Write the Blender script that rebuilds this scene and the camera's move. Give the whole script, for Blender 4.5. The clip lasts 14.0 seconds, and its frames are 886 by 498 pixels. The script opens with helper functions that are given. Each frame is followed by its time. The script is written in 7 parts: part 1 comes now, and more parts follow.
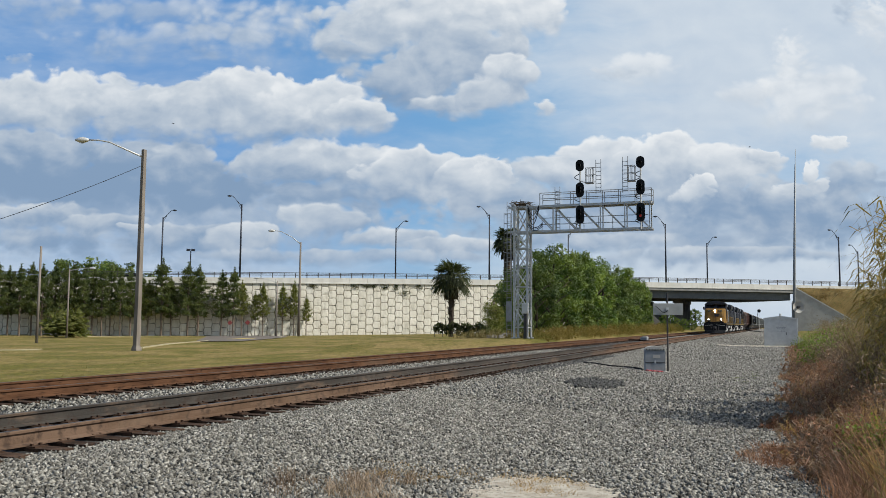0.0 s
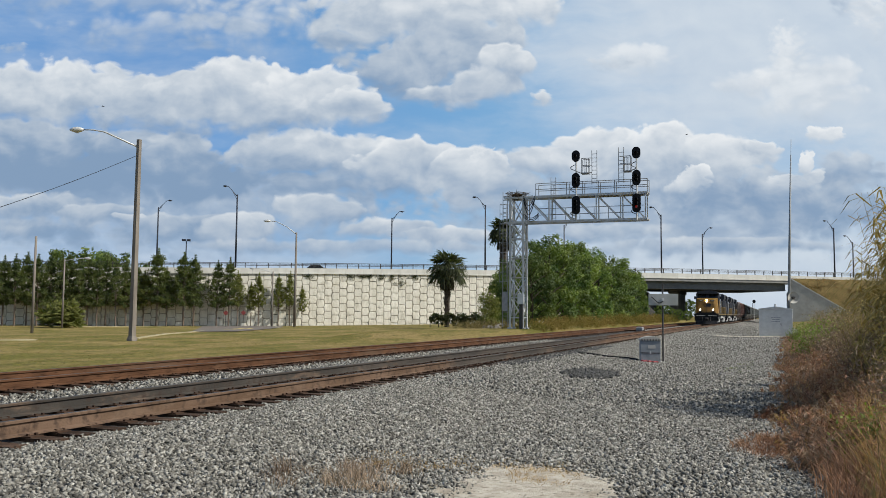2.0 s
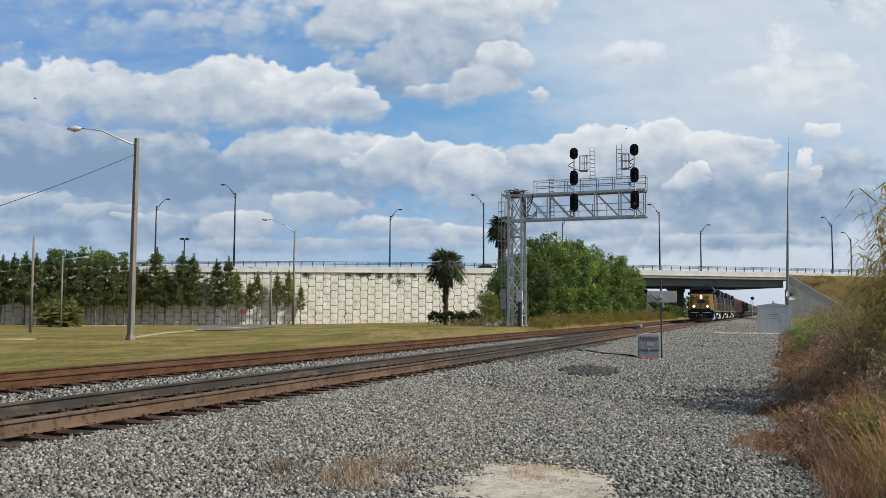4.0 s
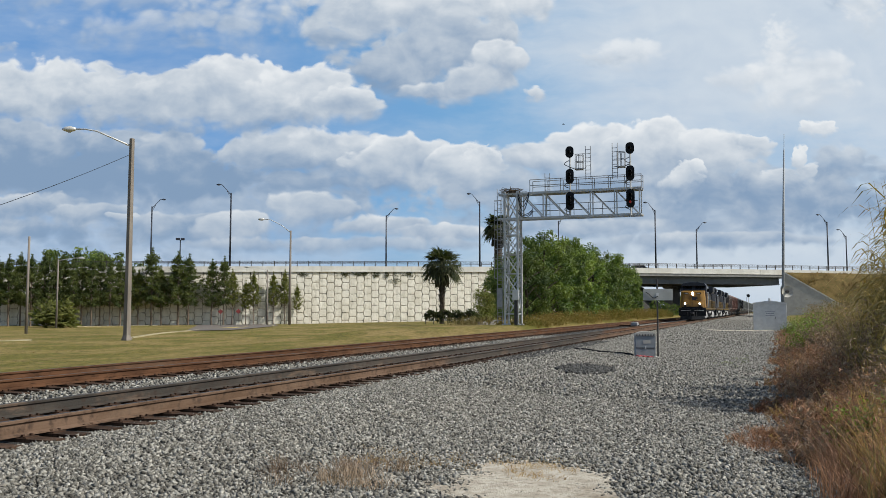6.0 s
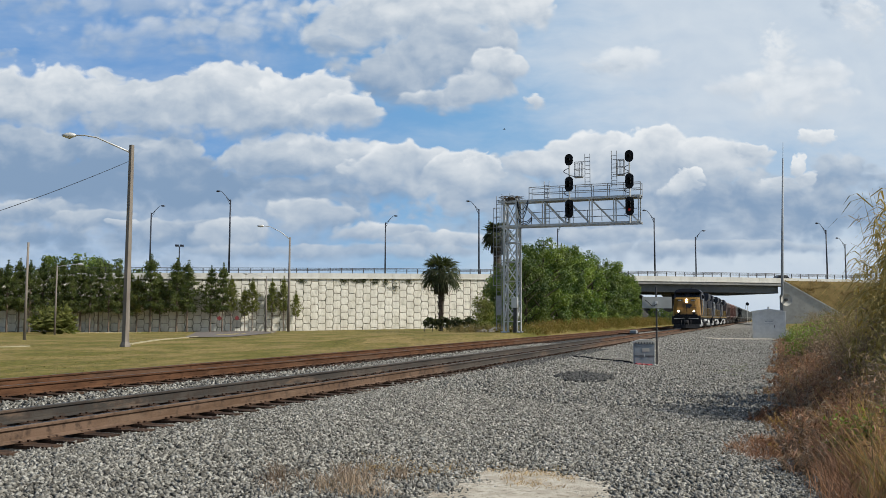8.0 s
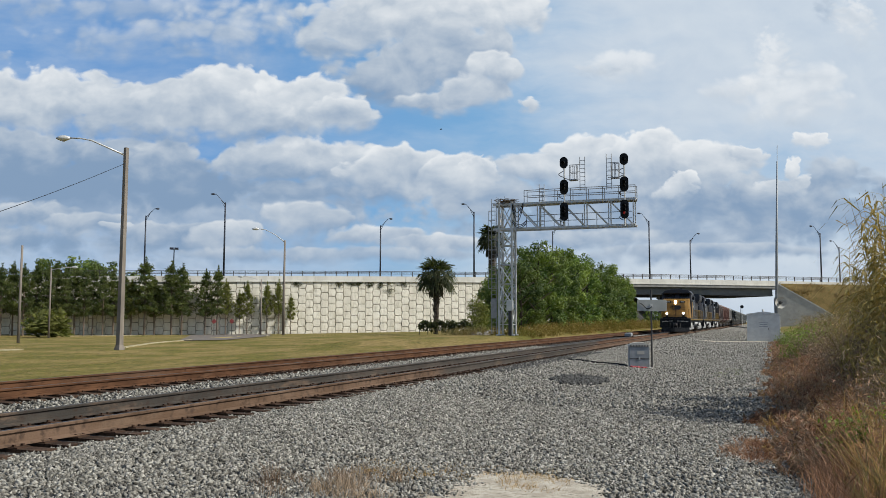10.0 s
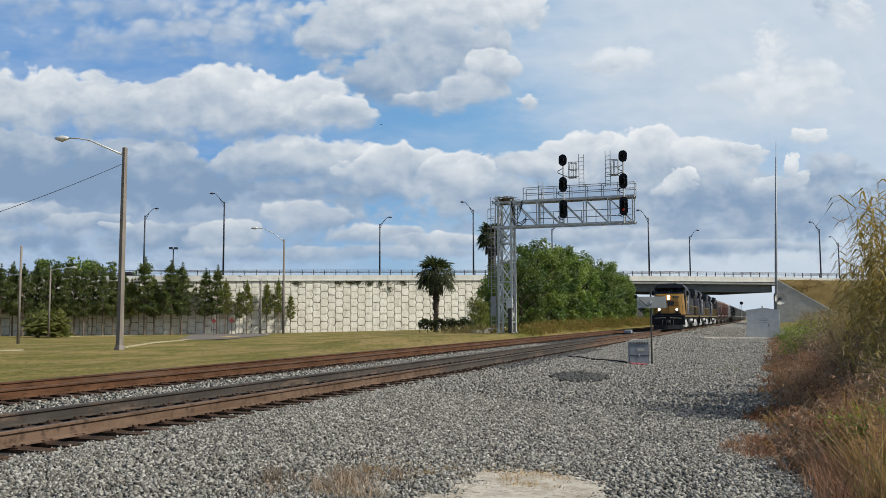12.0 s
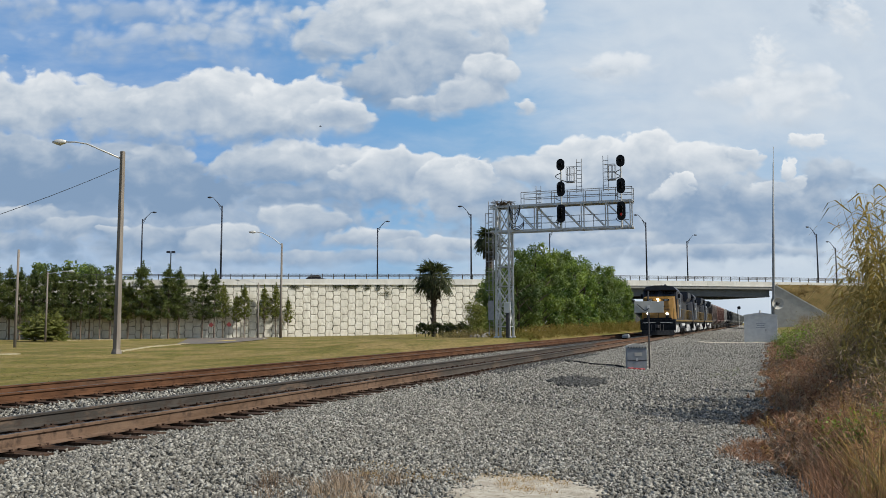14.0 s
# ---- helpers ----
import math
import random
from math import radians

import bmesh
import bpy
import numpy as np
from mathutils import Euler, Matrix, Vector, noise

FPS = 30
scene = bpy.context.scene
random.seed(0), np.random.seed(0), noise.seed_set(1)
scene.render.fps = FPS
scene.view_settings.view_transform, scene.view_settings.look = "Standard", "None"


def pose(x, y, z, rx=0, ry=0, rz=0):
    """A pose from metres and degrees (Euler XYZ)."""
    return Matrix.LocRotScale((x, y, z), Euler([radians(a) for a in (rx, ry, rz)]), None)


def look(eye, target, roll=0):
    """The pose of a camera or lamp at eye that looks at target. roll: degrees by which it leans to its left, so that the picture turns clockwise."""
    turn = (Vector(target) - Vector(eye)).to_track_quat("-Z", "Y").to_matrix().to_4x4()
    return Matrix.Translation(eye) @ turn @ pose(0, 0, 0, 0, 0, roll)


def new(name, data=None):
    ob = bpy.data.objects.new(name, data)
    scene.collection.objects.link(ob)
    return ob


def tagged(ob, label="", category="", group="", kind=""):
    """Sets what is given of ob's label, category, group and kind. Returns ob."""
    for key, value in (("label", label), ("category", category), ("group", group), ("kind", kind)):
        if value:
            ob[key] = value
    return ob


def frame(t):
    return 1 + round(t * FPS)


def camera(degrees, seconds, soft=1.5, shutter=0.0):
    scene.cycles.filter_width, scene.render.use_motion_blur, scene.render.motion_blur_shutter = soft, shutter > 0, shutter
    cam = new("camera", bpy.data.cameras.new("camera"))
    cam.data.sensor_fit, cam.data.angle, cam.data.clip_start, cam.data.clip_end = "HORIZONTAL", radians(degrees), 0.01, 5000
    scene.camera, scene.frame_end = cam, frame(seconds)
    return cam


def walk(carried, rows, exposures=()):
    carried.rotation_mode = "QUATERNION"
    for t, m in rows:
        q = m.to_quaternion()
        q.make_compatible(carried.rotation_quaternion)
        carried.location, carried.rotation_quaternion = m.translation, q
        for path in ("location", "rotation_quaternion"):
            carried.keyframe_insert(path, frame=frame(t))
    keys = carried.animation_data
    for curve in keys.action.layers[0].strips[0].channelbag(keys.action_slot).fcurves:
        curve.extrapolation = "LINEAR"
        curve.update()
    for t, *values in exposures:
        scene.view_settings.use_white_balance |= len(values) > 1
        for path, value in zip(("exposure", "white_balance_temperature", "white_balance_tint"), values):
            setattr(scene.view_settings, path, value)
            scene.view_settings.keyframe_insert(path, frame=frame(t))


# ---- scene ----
# ---------- camera ----------
EYE = (0.0, 0.0, 1.76)
cam = camera(55.0, 14.0, soft=0.6)
# seconds, yaw, pitch, roll of the held camera
TURNS = (
    (0.0, 0.00, 4.94, -0.50), (0.5, 0.00, 5.02, -0.57), (1.0, -0.04, 4.92, -0.73), (1.5, -0.42, 4.70, -0.74),
    (2.0, -0.28, 4.30, -0.53), (2.5, -0.14, 4.05, -0.49), (3.0, -0.10, 4.21, -0.43), (5.5, -0.81, 4.06, -0.20),
    (6.0, -0.61, 4.09, -0.04), (6.5, -0.54, 4.08, -0.04), (7.0, -0.65, 4.20, -0.04), (7.5, -0.59, 4.42, -0.17),
    (8.0, -0.68, 4.58, -0.21), (10.5, -1.11, 4.78, -0.13), (11.0, -1.22, 4.65, -0.07), (11.5, -1.08, 4.77, 0.16),
    (12.0, -1.02, 4.65, 0.16), (12.5, -0.99, 4.78, -0.01), (13.0, -1.05, 4.94, 0.00), (13.5, -1.20, 5.24, -0.00),
    (14.0, -1.18, 4.94, 0.08))
walk(cam, [(t, pose(*EYE, 90 + pitch, roll, yaw)) for t, yaw, pitch, roll in TURNS])

# ---------- sun and sky ----------
SUN_FROM = Vector((0.70, -0.26, 0.67)).normalized()
sun_lamp = new("sun", bpy.data.lights.new("sun", "SUN"))
sun_lamp.data.energy, sun_lamp.data.angle, sun_lamp.data.color = 5.0, radians(0.53), (1.0, 0.965, 0.89)
sun_lamp.matrix_world = look(SUN_FROM * 50, (0, 0, 0))
scene.view_settings.exposure = 0.0


def graph(tree):
    """Short calls to add nodes to a tree and to link them."""
    def put(value, socket):
        if isinstance(value, bpy.types.NodeSocket):
            tree.links.new(value, socket)
        elif value is not None:
            socket.default_value = value

    def add(kind, *values, **settings):
        node = tree.nodes.new(kind)
        for key, value in settings.items():
            setattr(node, key, value)
        for value, socket in zip(values, node.inputs):
            put(value, socket)
        return node

    def math_(op, a, b=None, c=None):
        return add("ShaderNodeMath", a, b, c, operation=op).outputs[0]

    def vec(op, a, b=None, c=None):
        node = add("ShaderNodeVectorMath", a, b, c, operation=op)
        return node.outputs["Value"] if op in ("DOT_PRODUCT", "LENGTH", "DISTANCE") else node.outputs["Vector"]

    def noise_(vector, scale, detail=4.0, rough=0.55, warp=0.0):
        node = add("ShaderNodeTexNoise", vector)
        for key, value in (("Scale", scale), ("Detail", detail), ("Roughness", rough), ("Distortion", warp)):
            node.inputs[key].default_value = value
        return node.outputs["Fac"]

    def mix(fac, a, b, blend="MIX"):
        node = add("ShaderNodeMix", data_type="RGBA", blend_type=blend)
        put(fac, node.inputs["Factor"])
        put(a if isinstance(a, bpy.types.NodeSocket) else (*a, 1), node.inputs[6])
        put(b if isinstance(b, bpy.types.NodeSocket) else (*b, 1), node.inputs[7])
        return node.outputs[2]

    def step(value, low, high):
        node = add("ShaderNodeMapRange", value, low, high, 0.0, 1.0, interpolation_type="SMOOTHSTEP")
        return node.outputs[0]

    return add, math_, vec, noise_, mix, step, put


# each cloud heap: centre across, centre up, half width, half height (slopes from straight ahead), whiteness, softness of its edge
HEAPS_BACK = (
    (-0.325, 0.118, 0.287, 0.064, 0.44, 1.5), (0.264, 0.116, 0.294, 0.054, 0.42, 1.5), (-0.313, 0.372, 0.178, 0.018, 0.60, 2.8), (-0.312, 0.334, 0.150, 0.028, 0.62, 3.0), (-0.217, 0.345, 0.116, 0.042, 0.68, 3.0))
HEAPS_HIGH = (
    (-0.491, 0.376, 0.061, 0.021, 0.55, 2.5), (-0.515, 0.313, 0.022, 0.010, 0.60, 2.5), (-0.101, 0.346, 0.051, 0.050, 0.62, 1.2), (-0.019, 0.291, 0.092, 0.043, 0.40, 1.0), (0.035, 0.312, 0.071, 0.049, 0.52, 0.9),
    (-0.047, 0.354, 0.112, 0.050, 0.66, 1.0), (0.009, 0.260, 0.047, 0.018, 0.58, 1.1), (0.049, 0.274, 0.047, 0.021, 0.62, 0.9), (0.021, 0.361, 0.075, 0.053, 0.74, 0.8), (0.080, 0.299, 0.037, 0.022, 0.74, 0.7),
    (0.093, 0.374, 0.056, 0.037, 0.88, 0.6), (0.124, 0.260, 0.016, 0.012, 0.75, 1.2))
HEAPS_EAST = (
    (0.229, 0.309, 0.042, 0.023, 0.98, 1.8), (0.195, 0.300, 0.033, 0.012, 0.70, 2.2), (0.435, 0.271, 0.068, 0.043, 0.98, 2.0), (0.416, 0.316, 0.031, 0.042, 0.96, 2.0), (0.367, 0.275, 0.042, 0.018, 0.92, 2.2),
    (0.482, 0.376, 0.020, 0.025, 0.50, 2.4), (0.516, 0.359, 0.035, 0.043, 0.95, 1.8), (0.257, 0.150, 0.181, 0.041, 0.36, 1.4), (0.424, 0.134, 0.167, 0.042, 0.28, 1.5), (0.492, 0.165, 0.057, 0.034, 0.44, 1.4),
    (0.076, 0.148, 0.074, 0.041, 0.46, 1.4))
HEAPS_BAND = (
    (0.133, 0.179, 0.050, 0.023, 0.60, 0.8), (0.197, 0.190, 0.062, 0.030, 0.76, 0.5), (0.271, 0.191, 0.066, 0.031, 0.80, 0.5), (0.339, 0.191, 0.054, 0.023, 0.78, 0.5), (0.376, 0.201, 0.027, 0.012, 0.80, 0.6),
    (0.281, 0.150, 0.023, 0.009, 0.66, 1.2), (0.301, 0.157, 0.023, 0.018, 0.80, 0.6), (0.315, 0.167, 0.013, 0.013, 0.88, 0.6), (0.417, 0.161, 0.028, 0.015, 0.60, 1.0), (0.445, 0.165, 0.015, 0.016, 0.78, 0.7),
    (0.435, 0.180, 0.014, 0.022, 0.86, 0.6), (0.459, 0.216, 0.026, 0.011, 0.90, 0.7), (0.474, 0.220, 0.015, 0.010, 0.92, 0.7))
HEAPS_MID = (
    (-0.487, 0.164, 0.101, 0.035, -0.06, 1.2), (-0.400, 0.158, 0.148, 0.041, -0.08, 1.2), (-0.279, 0.147, 0.101, 0.031, -0.04, 1.2), (-0.098, 0.152, 0.114, 0.023, 0.28, 1.3), (-0.492, 0.199, 0.101, 0.025, 0.36, 0.8),
    (-0.368, 0.192, 0.061, 0.020, 0.26, 1.0), (-0.310, 0.179, 0.054, 0.030, 0.30, 0.7), (-0.179, 0.180, 0.074, 0.034, 0.44, 0.9), (-0.125, 0.186, 0.060, 0.029, 0.54, 0.7), (-0.031, 0.171, 0.067, 0.031, 0.62, 0.5),
    (0.033, 0.165, 0.042, 0.033, 0.68, 0.5), (0.055, 0.170, 0.031, 0.028, 0.72, 0.5))
HEAPS_WEST = (
    (-0.465, 0.253, 0.132, 0.043, 0.62, 0.7), (-0.329, 0.244, 0.111, 0.038, 0.56, 0.8), (-0.235, 0.251, 0.101, 0.045, 0.64, 0.5), (-0.154, 0.251, 0.068, 0.040, 0.66, 0.5), (-0.099, 0.244, 0.039, 0.023, 0.64, 0.6))
HEAPS_FAR = (
    (-0.464, 0.093, 0.100, 0.017, 0.28, 1.4), (-0.479, 0.123, 0.066, 0.017, 0.44, 1.0), (-0.398, 0.112, 0.053, 0.012, 0.38, 1.2), (-0.370, 0.110, 0.024, 0.005, 0.66, 1.2), (-0.304, 0.100, 0.067, 0.017, 0.34, 1.2),
    (-0.230, 0.095, 0.048, 0.019, 0.56, 1.0), (-0.117, 0.113, 0.028, 0.013, 0.48, 1.1), (-0.151, 0.118, 0.041, 0.019, 0.58, 0.9), (-0.057, 0.095, 0.061, 0.015, 0.56, 1.0), (0.010, 0.087, 0.067, 0.012, 0.54, 1.2),
    (-0.123, 0.075, 0.186, 0.010, 0.44, 1.4), (0.177, 0.095, 0.107, 0.012, 0.44, 1.4), (0.343, 0.080, 0.160, 0.010, 0.44, 1.4))


def heap_group():
    """One cloud heap laid over the sky so far."""
    group = bpy.data.node_groups.new("cloud_heap", "ShaderNodeTree")
    for name, kind in (("tone", "Color"), ("bent", "Vector"), ("swell", "Float"), ("relief", "Float"), ("scale", "Vector"), ("shift", "Vector"), ("white", "Float"),
                       ("size", "Float"), ("ragged", "Float"), ("width", "Float"), ("opacity", "Float"), ("rim", "Float")):
        group.interface.new_socket(name=name, in_out="INPUT", socket_type="NodeSocket" + kind)
    group.interface.new_socket(name="tone", in_out="OUTPUT", socket_type="NodeSocketColor")
    add, math_, vec, noise_, mix, step, put = graph(group)
    given = add("NodeGroupInput").outputs
    after = vec("MULTIPLY_ADD", given["tone"], (1e-6, 1e-6, 0.0), given["bent"])
    local = vec("MULTIPLY_ADD", after, given["scale"], given["shift"])
    rise = add("ShaderNodeSeparateXYZ", local).outputs[1]
    edge = math_("MULTIPLY_ADD", given["swell"], given["ragged"], math_("SUBTRACT", given["size"], vec("DOT_PRODUCT", local, local)))
    # crisp on top, frayed below
    wide_edge = math_("MULTIPLY_ADD", step(rise, 0.3, -0.7), 0.9, given["width"])
    cover = math_("MULTIPLY", step(math_("DIVIDE", edge, wide_edge), 0.0, 1.0), given["opacity"])
    # the upper rim is thin and lets the sun through
    rim = math_("MULTIPLY", step(edge, 0.75, 0.0), step(rise, 0.0, 0.7))
    light = math_("ADD", math_("MULTIPLY_ADD", rim, given["rim"], math_("MULTIPLY_ADD", rise, 0.26, given["white"])), given["relief"])
    body = mix(step(light, 0.35, 1.05), mix(step(light, -0.15, 0.6), (2.30, 3.40, 5.00), (5.3, 6.0, 6.8)), (8.2, 8.5, 8.75))
    put(mix(cover, given["tone"], body), add("NodeGroupOutput").inputs[0])
    return group


def build_sky():
    world = bpy.data.worlds.new("sky")
    scene.world = world
    world.use_nodes = True
    tree = world.node_tree
    tree.nodes.clear()
    add, math_, vec, noise_, mix, step, put = graph(tree)
    way = add("ShaderNodeTexCoord").outputs["Generated"]
    part_xyz = add("ShaderNodeSeparateXYZ", way)
    depth = math_("MAXIMUM", math_("ABSOLUTE", part_xyz.outputs[1]), 0.25)
    across, up = math_("DIVIDE", part_xyz.outputs[0], depth), math_("DIVIDE", part_xyz.outputs[2], depth)
    flat = add("ShaderNodeCombineXYZ", across, up, 0.0).outputs[0]
    # the plane is bent by a noise before the heaps are laid in it
    bend = add("ShaderNodeTexNoise", flat)
    for key, value in (("Scale", 11.0), ("Detail", 3.0), ("Roughness", 0.5)):
        bend.inputs[key].default_value = value
    bent = vec("MULTIPLY_ADD", vec("SUBTRACT", bend.outputs["Color"], (0.5, 0.5, 0.5)), (0.055, 0.026, 0.0), flat)
    wide = vec("MULTIPLY", bent, (1.0, 1.4, 1.0))

    def bubbles(scale, vector):
        node = add("ShaderNodeTexVoronoi", vector, feature="SMOOTH_F1")
        node.inputs["Scale"].default_value, node.inputs["Smoothness"].default_value = scale, 0.35
        return math_("SUBTRACT", 0.45, node.outputs["Distance"])

    # round billows, large and small, and their side towards the sun
    billow = math_("ADD", bubbles(30.0, wide), math_("MULTIPLY", bubbles(78.0, wide), 0.5))
    puff = math_("SUBTRACT", noise_(wide, 30.0, 6.0, 0.55), 0.5)
    swell = math_("ADD", math_("MULTIPLY", billow, 0.75), puff)
    tuft = math_("ADD", math_("MULTIPLY", bubbles(110.0, wide), 0.45), math_("SUBTRACT", noise_(wide, 90.0, 4.0, 0.55), 0.5))
    lit = math_("SUBTRACT", noise_(vec("ADD", wide, (0.008, 0.018, 0.0)), 24.0, 4.0, 0.5), noise_(wide, 24.0, 4.0, 0.5))
    mass = math_("SUBTRACT", noise_(wide, 9.0, 5.0, 0.55), 0.5)
    relief = math_("ADD", math_("MULTIPLY_ADD", lit, -0.75, math_("MULTIPLY", mass, 0.55)), math_("MULTIPLY", billow, 0.10))
    # thin veils, thicker to the east and near the horizon
    veil_noise = noise_(vec("MULTIPLY", bent, (0.6, 1.8, 1.0)), 5.0, 6.0, 0.6)
    veil = math_("ADD", math_("MULTIPLY_ADD", step(across, -0.02, 0.26), 0.72, 0.22), math_("MULTIPLY", math_("SUBTRACT", veil_noise, 0.5), 2.2))
    veil = math_("ADD", veil, math_("MULTIPLY", step(up, 0.16, 0.04), 0.40))
    air = add("ShaderNodeTexSky", sky_type="NISHITA", sun_disc=False, sun_elevation=math.asin(SUN_FROM.z),
              sun_rotation=math.atan2(SUN_FROM.x, SUN_FROM.y), air_density=1.0, dust_density=1.0, ozone_density=2.5).outputs[0]
    blue = mix(0.7, air, mix(step(across, -0.35, 0.15), (1.15, 3.2, 6.9), (1.9, 4.5, 7.6)))
    veil = math_("ADD", veil, math_("MULTIPLY", math_("MULTIPLY", step(across, 0.05, 0.35), step(up, 0.20, 0.32)), 0.45))
    thin = math_("MULTIPLY_ADD", math_("ADD", lit, mass), 0.9, 0.5)
    tone = mix(math_("MULTIPLY", step(veil, 0.0, 1.25), 0.95), blue, mix(thin, (5.3, 6.2, 7.3), (6.5, 7.2, 7.9)))
    group = heap_group()
    for x, y, rx, ry, white, soft in HEAPS_BACK + HEAPS_HIGH + HEAPS_EAST + HEAPS_BAND + HEAPS_MID + HEAPS_WEST + HEAPS_FAR:
        large = rx > 0.035
        node = tree.nodes.new("ShaderNodeGroup")
        node.node_tree = group
        values = (tone, bent, swell if large else tuft, relief, (1 / rx, 1 / ry, 0.0), (-x / rx, -y / ry, 0.0), white - 0.22, 1.42 if large else 1.05,
                  1.05 + 0.3 * soft, 0.14 + 0.42 * soft, 1.0 if soft < 1.25 else 0.85 if soft < 1.6 else 0.72 if soft < 2.3 else 0.55, 0.22 if soft < 1.25 else 0.05)
        for value, socket in zip(values, node.inputs):
            put(value, socket)
        tone = node.outputs[0]
    # overhead the clouds are broken, with clear air between
    gaps = mix(step(noise_(way, 3.0, 6.0, 0.6), 0.48, 0.66), air, (5.8, 6.4, 7.2))
    tone = mix(math_("MULTIPLY", step(part_xyz.outputs[2], 0.40, 0.60), 0.85), tone, gaps)
    out = add("ShaderNodeBackground", tone, 0.1)
    tree.links.new(out.outputs[0], add("ShaderNodeOutputWorld").inputs[0])


build_sky()

# ---------- materials ----------
MATERIALS = {}


def material(name, colors, scale=4.0, rough=0.8, metal=0.0, bump=0.0, bump_scale=40.0, stain=None, stain_scale=0.6, stain_amount=0.5,
             stretch=(1, 1, 1), per_object=0.0, per_island=0.0, glow=None, through_light=None, run_on=False):
    """A surface of two or three mixed tones, with stains at a larger scale and fine relief."""
    if name in MATERIALS:
        return MATERIALS[name]
    mat = bpy.data.materials.new(name)
    mat.use_nodes = True
    tree = mat.node_tree
    add, math_, vec, noise_, mix, step, put = graph(tree)
    shader = tree.nodes["Principled BSDF"]
    where = add("ShaderNodeTexCoord").outputs["Object"]
    if run_on:
        where = vec("ADD", where, add("ShaderNodeObjectInfo").outputs["Location"])
    where = vec("MULTIPLY", where, stretch)
    tone = mix(step(noise_(where, scale, 6.0), 0.35, 0.65), colors[0], colors[1])
    if len(colors) > 2:
        tone = mix(step(noise_(where, scale * 3.7, 4.0), 0.52, 0.7), tone, colors[2])
    if stain:
        tone = mix(math_("MULTIPLY", step(noise_(where, stain_scale, 5.0, 0.6, 0.3), 0.5, 0.72), stain_amount), tone, stain)
    if per_object:
        value = add("ShaderNodeObjectInfo").outputs["Random"]
        tone = mix(1.0, tone, add("ShaderNodeCombineColor", *[math_("MULTIPLY_ADD", value, 2 * per_object, 1 - per_object)] * 3).outputs[0], "MULTIPLY")
    if per_island:
        value = add("ShaderNodeNewGeometry").outputs["Random Per Island"]
        tone = mix(1.0, tone, add("ShaderNodeCombineColor", *[math_("MULTIPLY_ADD", value, 2 * per_island, 1 - per_island)] * 3).outputs[0], "MULTIPLY")
    put(tone, shader.inputs["Base Color"])
    if rough >= 0.85:
        shader.inputs["Specular IOR Level"].default_value = 0.12
    grain = noise_(where, bump_scale, 5.0)
    put(math_("MULTIPLY_ADD", math_("SUBTRACT", grain, 0.5), 0.25, rough), shader.inputs["Roughness"])
    shader.inputs["Metallic"].default_value = metal
    if bump:
        node = add("ShaderNodeBump")
        node.inputs["Strength"].default_value, node.inputs["Distance"].default_value = bump, 0.02
        put(grain, node.inputs["Height"])
        put(node.outputs[0], shader.inputs["Normal"])
    if glow:
        put((*glow[0], 1), shader.inputs["Emission Color"])
        shader.inputs["Emission Strength"].default_value = glow[1]
    if through_light:
        leaf = add("ShaderNodeBsdfTranslucent", mix(1.0, tone, through_light, "MULTIPLY"))
        both = add("ShaderNodeMixShader", 0.35, shader.outputs[0], leaf.outputs[0])
        tree.links.new(both.outputs[0], tree.nodes["Material Output"].inputs[0])
    MATERIALS[name] = mat
    return mat


M_GALV = material("galvanised steel", [(0.42, 0.425, 0.41), (0.55, 0.55, 0.535)], 6, 0.5, 0.25, 0.1, 60, stain=(0.36, 0.35, 0.33), stain_amount=0.4)
M_ALU = material("painted grey metal", [(0.50, 0.50, 0.475), (0.57, 0.57, 0.54)], 3, 0.45, 0.2, 0.05, 50, stain=(0.38, 0.36, 0.32), stain_amount=0.5)
M_BLACK = material("matt black paint", [(0.012, 0.013, 0.015), (0.022, 0.023, 0.025)], 5, 0.88)
M_DARKSTEEL = material("dark weathered steel", [(0.035, 0.035, 0.038), (0.06, 0.055, 0.05)], 4, 0.6, 0.3)
M_RUST = material("rusted rail steel", [(0.066, 0.032, 0.017), (0.108, 0.053, 0.028), (0.036, 0.019, 0.011)], 5, 0.85, 0.0, 0.5, 40, stain=(0.118, 0.080, 0.055), stain_scale=1.6, stain_amount=0.7, stretch=(1, 0.25, 1))


